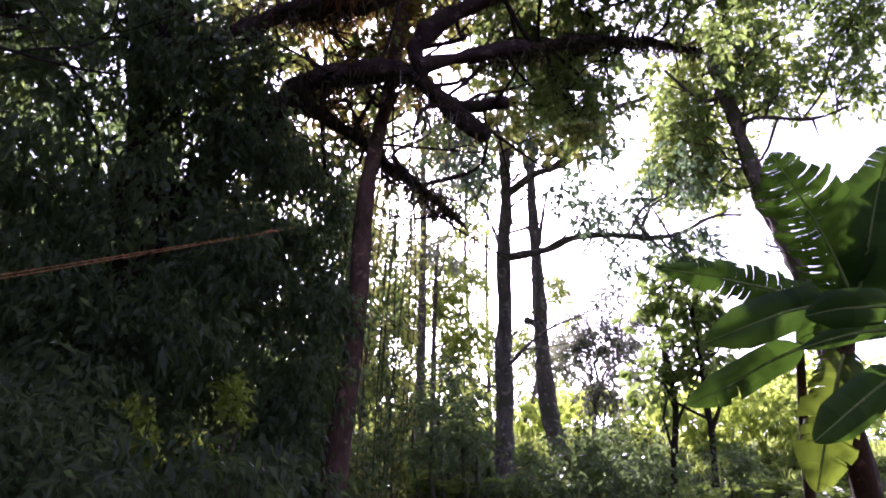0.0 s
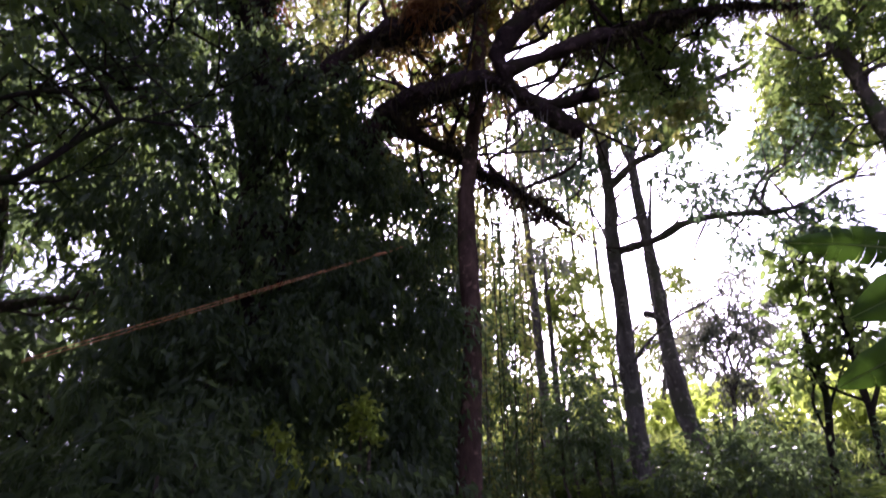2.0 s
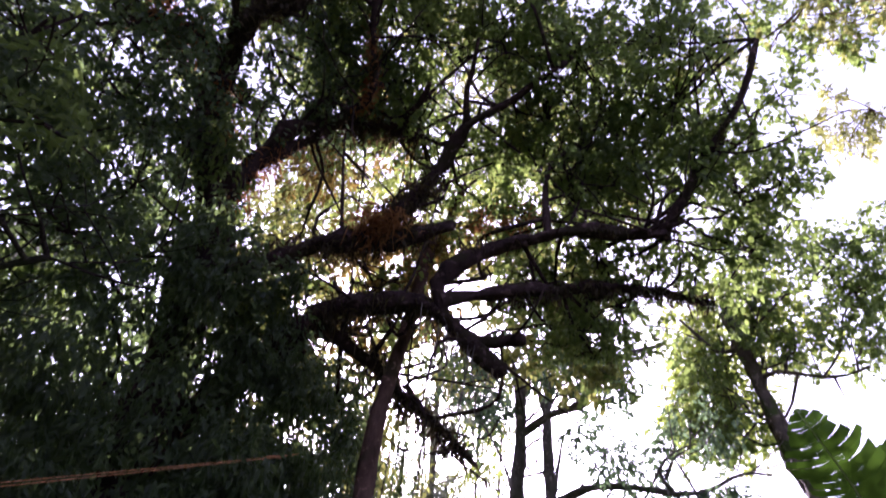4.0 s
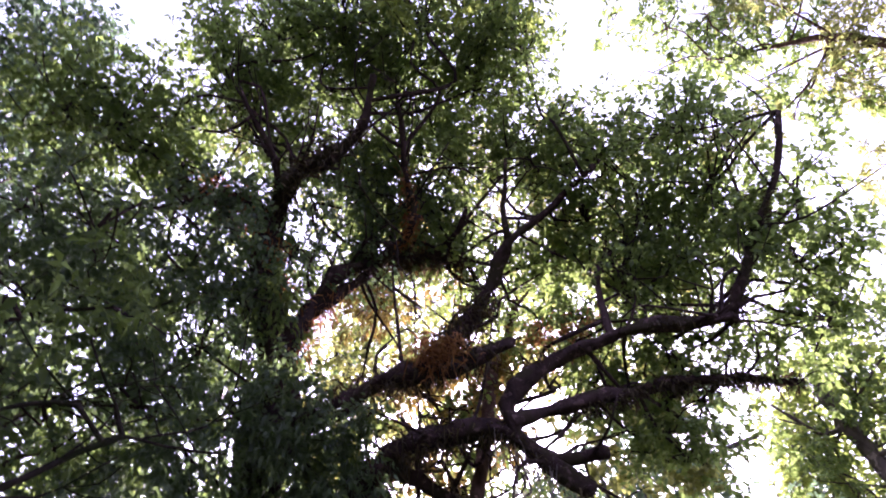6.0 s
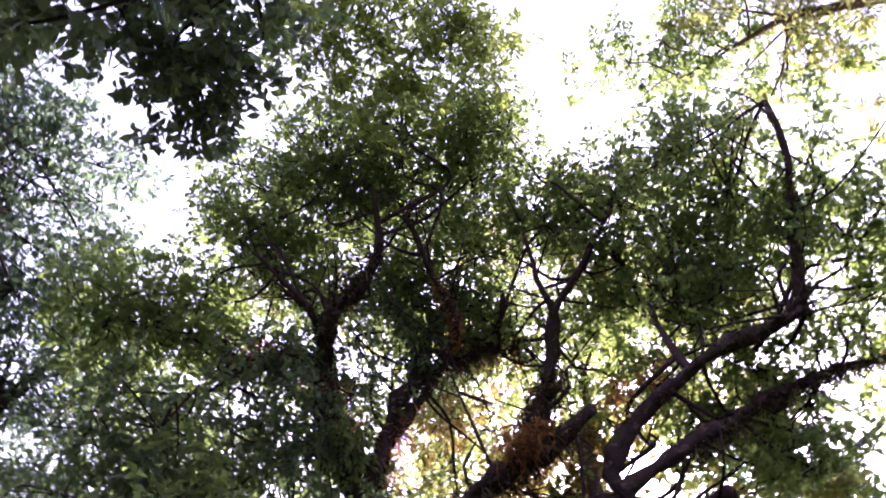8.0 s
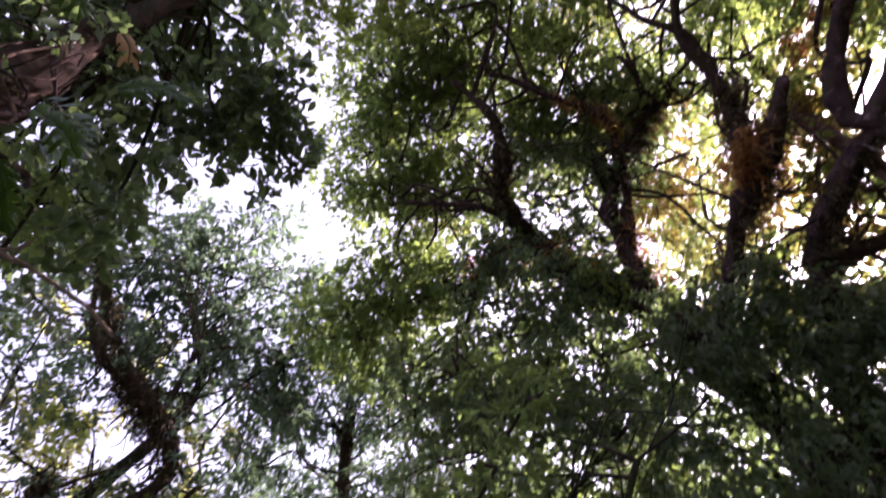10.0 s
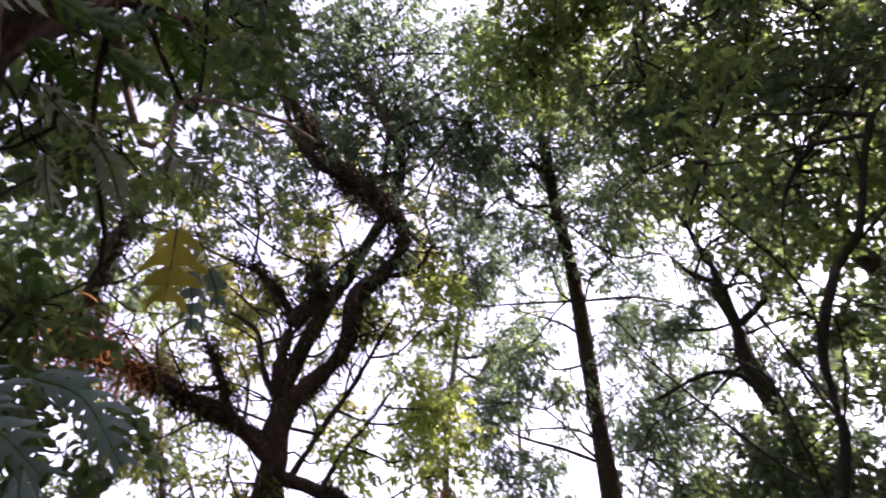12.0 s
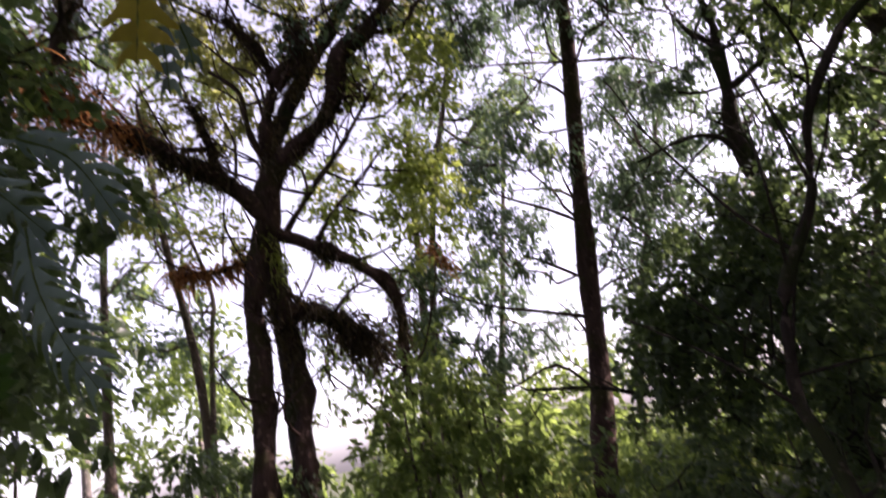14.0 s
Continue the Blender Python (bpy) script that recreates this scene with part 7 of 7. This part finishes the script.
def climber():
    rng = np.random.default_rng(95)
    thing = root("climbing_arum", (-1.45, -1.48, 3.63), "climbing plant with large split leaves on the near trunk", "climber")
    face = np.array([0.93, 0.05, -0.36])
    stalk = bark_material("leaf_stalk", (0.04, 0.06, 0.02), (0.07, 0.1, 0.035), (0.05, 0.07, 0.02), 0.2)
    for points, width, lobes, material, says in [
        ([(-1.54, -1.32, 2.68), (-1.60, -1.18, 2.55), (-1.68, -1.07, 2.41)], 0.17, 8, CLIMBER, ""),
        ([(-1.80, -1.24, 2.82), (-1.83, -1.08, 2.72), (-1.89, -0.96, 2.49)], 0.18, 8, CLIMBER, ""),
        ([(-1.84, -1.24, 2.52), (-1.83, -1.20, 2.31), (-1.86, -1.14, 2.13), (-1.89, -1.06, 1.97)], 0.22, 11, CLIMBER, ""),
        ([(-1.39, -1.40, 2.58), (-1.40, -1.27, 2.52), (-1.51, -1.21, 2.43)], 0.18, 8, CLIMBER, ""),
        ([(-1.62, -1.61, 2.83), (-1.68, -1.41, 2.80), (-1.72, -1.24, 2.72)], 0.2, 6, CLIMBER, ""),
        ([(-1.84, -0.82, 3.40), (-1.88, -0.85, 3.27), (-1.93, -0.89, 3.10)], 0.26, 4, DEAD, "yellowed split leaf"),
        ([(-2.03, -0.84, 3.33), (-2.07, -0.84, 3.20), (-2.10, -0.85, 3.07)], 0.13, 4, CLIMBER, ""),
        ([(-2.05, -0.77, 3.34), (-2.11, -0.76, 3.27), (-2.16, -0.77, 3.21)], 0.1, 3, CLIMBER, ""),
        ([(-1.80, -1.39, 3.40), (-1.83, -1.35, 3.32), (-1.85, -1.33, 3.22)], 0.13, 3, BANANA, ""),
        ([(-1.55, -1.22, 1.94), (-1.52, -1.23, 2.01), (-1.47, -1.27, 2.05)], 0.16, 6, BANANA, "lighter green split leaf"),
        ([(-1.55, -1.22, 1.94), (-1.57, -1.18, 1.99), (-1.57, -1.15, 2.06)], 0.16, 6, BANANA, "lighter green split leaf"),
        # pale material stands for sun on this leaf
        ([(-0.67, -1.03, 3.42), (-0.78, -0.94, 3.43), (-0.91, -0.85, 3.48)], 0.13, 7, GREYLEAF, "pale sunlit split leaf"),
        ([(-0.82, -0.86, 3.57), (-0.92, -0.83, 3.54), (-1.03, -0.78, 3.56)], 0.16, 6, BANANA, ""),
        ([(-0.77, -0.95, 3.55), (-0.83, -1.02, 3.49), (-0.91, -1.05, 3.44)], 0.14, 5, BANANA, ""),
        ([(-1.29, -0.88, 3.80), (-1.38, -0.81, 3.78), (-1.45, -0.73, 3.75)], 0.14, 6, BANANA, ""),
        ([(-1.27, -1.06, 3.61), (-1.35, -1.03, 3.57), (-1.42, -0.99, 3.54)], 0.12, 4, GREYLEAF, "pale split leaf"),
        ([(-1.37, -1.07, 3.39), (-1.43, -1.09, 3.34), (-1.50, -1.10, 3.27)], 0.1, 5, GREYLEAF, "pale split leaf"),
        ([(-1.10, -0.89, 3.78), (-1.18, -0.78, 3.78), (-1.18, -0.66, 3.82)], 0.16, 8, BANANA, ""),
        ([(-1.37, -0.76, 4.16), (-1.49, -0.71, 4.11), (-1.61, -0.71, 4.03)], 0.16, 7, BANANA, ""),
        ([(-1.18, -1.08, 3.77), (-1.30, -1.03, 3.73), (-1.38, -1.00, 3.69)], 0.16, 7, BANANA, ""),
        # sun on the next three leaves is given by a brighter yellow-green material
        ([(-1.74, -1.15, 4.03), (-1.75, -1.11, 4.04), (-1.78, -1.06, 4.04)], 0.1, 4, GREEN_YELLOW, "sunlit yellow-green leaf"),
        ([(-1.81, -1.04, 4.02), (-1.83, -0.97, 4.04), (-1.87, -0.92, 4.03)], 0.13, 5, GREEN_YELLOW, "sunlit yellow-green leaf"),
        ([(-2.12, -0.79, 4.00), (-2.10, -0.74, 4.03), (-2.08, -0.70, 4.06)], 0.1, 4, GREEN_YELLOW, "sunlit yellow-green leaf"),
        ([(-0.85, -0.42, 4.45), (-0.88, -0.38, 4.39), (-0.94, -0.37, 4.32)], 0.1, 3, TAN, "withered tan leaf"),
        ([(-1.10, -0.63, 4.10), (-1.16, -0.53, 4.09), (-1.25, -0.47, 4.06)], 0.2, 5, BANANA, ""),
        ([(-0.62, -0.54, 4.90), (-0.63, -0.41, 4.92), (-0.73, -0.28, 4.91)], 0.17, 8, BANANA, ""),
        ([(-0.72, -0.78, 4.62), (-0.75, -0.66, 4.64), (-0.87, -0.59, 4.62)], 0.17, 8, BANANA, ""),
        ([(-1.13, -0.43, 4.56), (-1.09, -0.28, 4.60), (-1.12, -0.14, 4.59)], 0.17, 8, BANANA, ""),
    ]:
        v, f, line = split_leaf(points, width, lobes, face, rng)
        leaf = under(thing, "leaf", mesh_of("leaf", v, f, 4, material), says)
        rib = new("stalk", tubes("stalk", [(line, 0.006, 0.002)], stalk, 5, 0.0, rng))
        rib.parent = leaf
    for points, reach, pairs, material, says in [
        ([(-1.24, -1.16, 3.15), (-1.23, -1.21, 2.97), (-1.28, -1.23, 2.81), (-1.33, -1.21, 2.69), (-1.42, -1.21, 2.56)], 0.12, 18, GREEN_DEEP, "green fern frond"),
        ([(-1.53, -0.76, 3.56), (-1.61, -0.71, 3.51), (-1.69, -0.65, 3.47)], 0.09, 11, GREYLEAF, "grey-green feathery leaf"),
        ([(-1.71, -0.59, 3.87), (-1.84, -0.45, 3.80), (-1.92, -0.40, 3.74)], 0.07, 12, GREYLEAF, "grey-green feathery leaf"),
        ([(-1.40, -0.98, 3.56), (-1.53, -0.95, 3.48), (-1.66, -0.94, 3.36)], 0.05, 12, GREYLEAF, "grey-green feathery leaf"),
        ([(-1.85, -0.76, 3.41), (-1.91, -0.75, 3.36), (-1.97, -0.74, 3.29)], 0.06, 10, GREYLEAF, "grey-green feathery leaf"),
        ([(-1.35, -0.90, 3.89), (-1.45, -0.82, 3.85), (-1.54, -0.77, 3.81)], 0.08, 12, GREYLEAF, "grey-green feathery leaf"),
        ([(-1.43, -0.98, 3.53), (-1.52, -0.95, 3.49), (-1.66, -0.95, 3.36)], 0.07, 12, GREYLEAF, "grey-green feathery leaf"),
        ([(-1.97, -0.58, 3.65), (-2.03, -0.52, 3.60), (-2.13, -0.51, 3.50)], 0.06, 12, GREYLEAF, "grey-green feathery leaf"),
        ([(-1.13, -0.66, 4.30), (-1.20, -0.56, 4.29), (-1.30, -0.48, 4.26)], 0.12, 10, CLIMBER, ""),
        ([(-1.29, -0.66, 4.23), (-1.30, -0.58, 4.24), (-1.31, -0.49, 4.25)], 0.12, 10, CLIMBER, ""),
    ]:
        v, f, line = feather_leaf(points, reach, pairs, face, rng)
        leaf = under(thing, "frond", mesh_of("frond", v, f, 3, material), says)
        rib = new("stalk", tubes("stalk", [(line, 0.005, 0.002)], stalk, 5, 0.0, rng))
        rib.parent = leaf


climber()


def trunk_roots():
    """Roots that cling to the near trunk."""
    rng = np.random.default_rng(96)
    line = curve_points([(-1.56, -1.92, 3.30), (-1.41, -1.53, 3.62), (-1.23, -1.31, 4.01)] + [(-1.37, -1.02, 4.54), (-1.31, -0.88, 5.06), (-1.23, -0.67, 5.77)], 0.1)
    for n in range(40):
        i = rng.integers(0, len(line) - 14)
        j = i + rng.integers(8, 14)
        p = line[i:j:3] + rng.standard_normal((len(line[i:j:3]), 3)) * 0.1 + (np.array([0.16, 0.0, -0.12]) if n % 2 else np.array([0.15, 0.15, -0.13]))
        ob = new("clinging_root", tubes("clinging_root", [(curve_points(p, 0.06), 0.012, 0.005)], BARK_OLD if n % 3 else BARK_ROOT, 6, 0.15, rng))
        tagged(ob, "thin brown root clinging to the near trunk", "aerial root", "roots on the near trunk")


trunk_roots()


# ---- added trees on all sides, mostly unseen, that keep sky light off the place ----
def shading_wood():
    rng = np.random.default_rng(97)
    # added as light blockers; those from bearing 158 on stay out of view
    for n, (bearing, reach, top) in enumerate([(36, 12, 9), (43, 15, 4), (51, 17, 4), (132, 11, 9), (158, 8, 8), (165, 9, 9), (185, 8, 8), (205, 10, 9), (225, 8.5, 8), (245, 10, 9), (265, 11, 9), (285, 12, 8), (305, 15, 8)]):
        a = radians(bearing)
        x, y = -math.sin(a) * reach, math.cos(a) * reach
        z = float(hill(x, y))
        low = 0.35 if n > 2 else 0.15
        clumps = [(x + rng.normal(0, 1.6), y + rng.normal(0, 1.6), z + top * (low + (1 - low) * rng.random()), rng.uniform(0.9, 1.5)) for _ in range(15 if n > 2 else 24)]
        trunk = [(x, y, z - 0.2), (x + 0.2, y, z + top * 0.4), (x, y + 0.2, z + top * 0.85)]
        tree("shading_tree", "added tree that shades the place, mostly out of view", BARK_DARK, (trunk, 0.22, 0.06), [],
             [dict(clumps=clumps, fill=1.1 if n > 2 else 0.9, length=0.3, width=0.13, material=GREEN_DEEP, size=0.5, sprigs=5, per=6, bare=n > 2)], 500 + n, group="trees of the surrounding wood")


shading_wood()


def distant_wood():
    """Far trees that close the view behind the nearer ones."""
    rng = np.random.default_rng(98)
    for n, (bearing, reach, top) in enumerate([(56, 20, 7), (63, 26, 8), (70, 22, 5), (77, 28, 5), (79, 20, 4), (84, 19, 4), (89, 20, 4), (94, 19, 4), (99, 20, 4), (108, 26, 6), (112, 22, 8), (120, 20, 9), (18, 24, 3.5), (25, 22, 6), (8, 30, 2.2), (-2, 34, 2.2), (-12, 38, 2.2), (-24, 34, 2.2), (-33, 28, 2.8), (-42, 24, 5)]):
        a = radians(bearing)
        x, y = -math.sin(a) * reach, math.cos(a) * reach
        z = float(hill(x, y))
        clumps = [(x + rng.normal(0, 1.5), y + rng.normal(0, 1.5), z + top * rng.random(), rng.uniform(0.8, 1.4)) for _ in range(9)]
        tree("distant_tree", "far tree closing the view, hazy green", BARK_GREY, ([(x, y, z - 0.2), (x + 0.3, y, z + top * 0.5), (x, y + 0.2, z + top * 0.9)], 0.16, 0.05), [],
             # far trees ahead get the brightened leaf colour in place of sunlight
             [dict(clumps=clumps, fill=1.4, length=0.28, width=0.12, material=GREEN_LIME_SUN if -40 < bearing < 20 else GREEN, size=0.5, sprigs=5, per=6, bare=True)], 600 + n, group="far trees")


distant_wood()


def back_thicket():
    """Low bushes that hide the foot of the wood behind."""
    rng = np.random.default_rng(99)
    for n in range(14):
        a, reach = radians(57 + 5 * n), rng.uniform(10, 16)
        x, y = -math.sin(a) * reach, math.cos(a) * reach
        z = float(hill(x, y))
        clumps = [(x + rng.normal(0, 1.0), y + rng.normal(0, 1.0), z + rng.uniform(0.2, 1.3), rng.uniform(0.4, 0.7)) for _ in range(9)]
        thing = root("bush", (x, y, z), "low green bush at the foot of the trees", "bush", "undergrowth behind")
        under(thing, "leaves", foliage("leaves", tufts(clumps, 1.4, rng, 0.34), 0.16, 0.06, GREEN if n % 3 else GREEN_SUN, rng, sprigs=9, per=8), kind="stuff")
        stems = [(curve_points([(c[0] * 0.9 + x * 0.1, c[1] * 0.9 + y * 0.1, float(hill(c[0], c[1])) - 0.05), (c[0], c[1], c[2])], 0.3), 0.025, 0.01) for c in clumps]
        under(thing, "branchwork", tubes("branchwork", stems, BARK, 5, 0.08, rng), kind="stuff")


back_thicket()
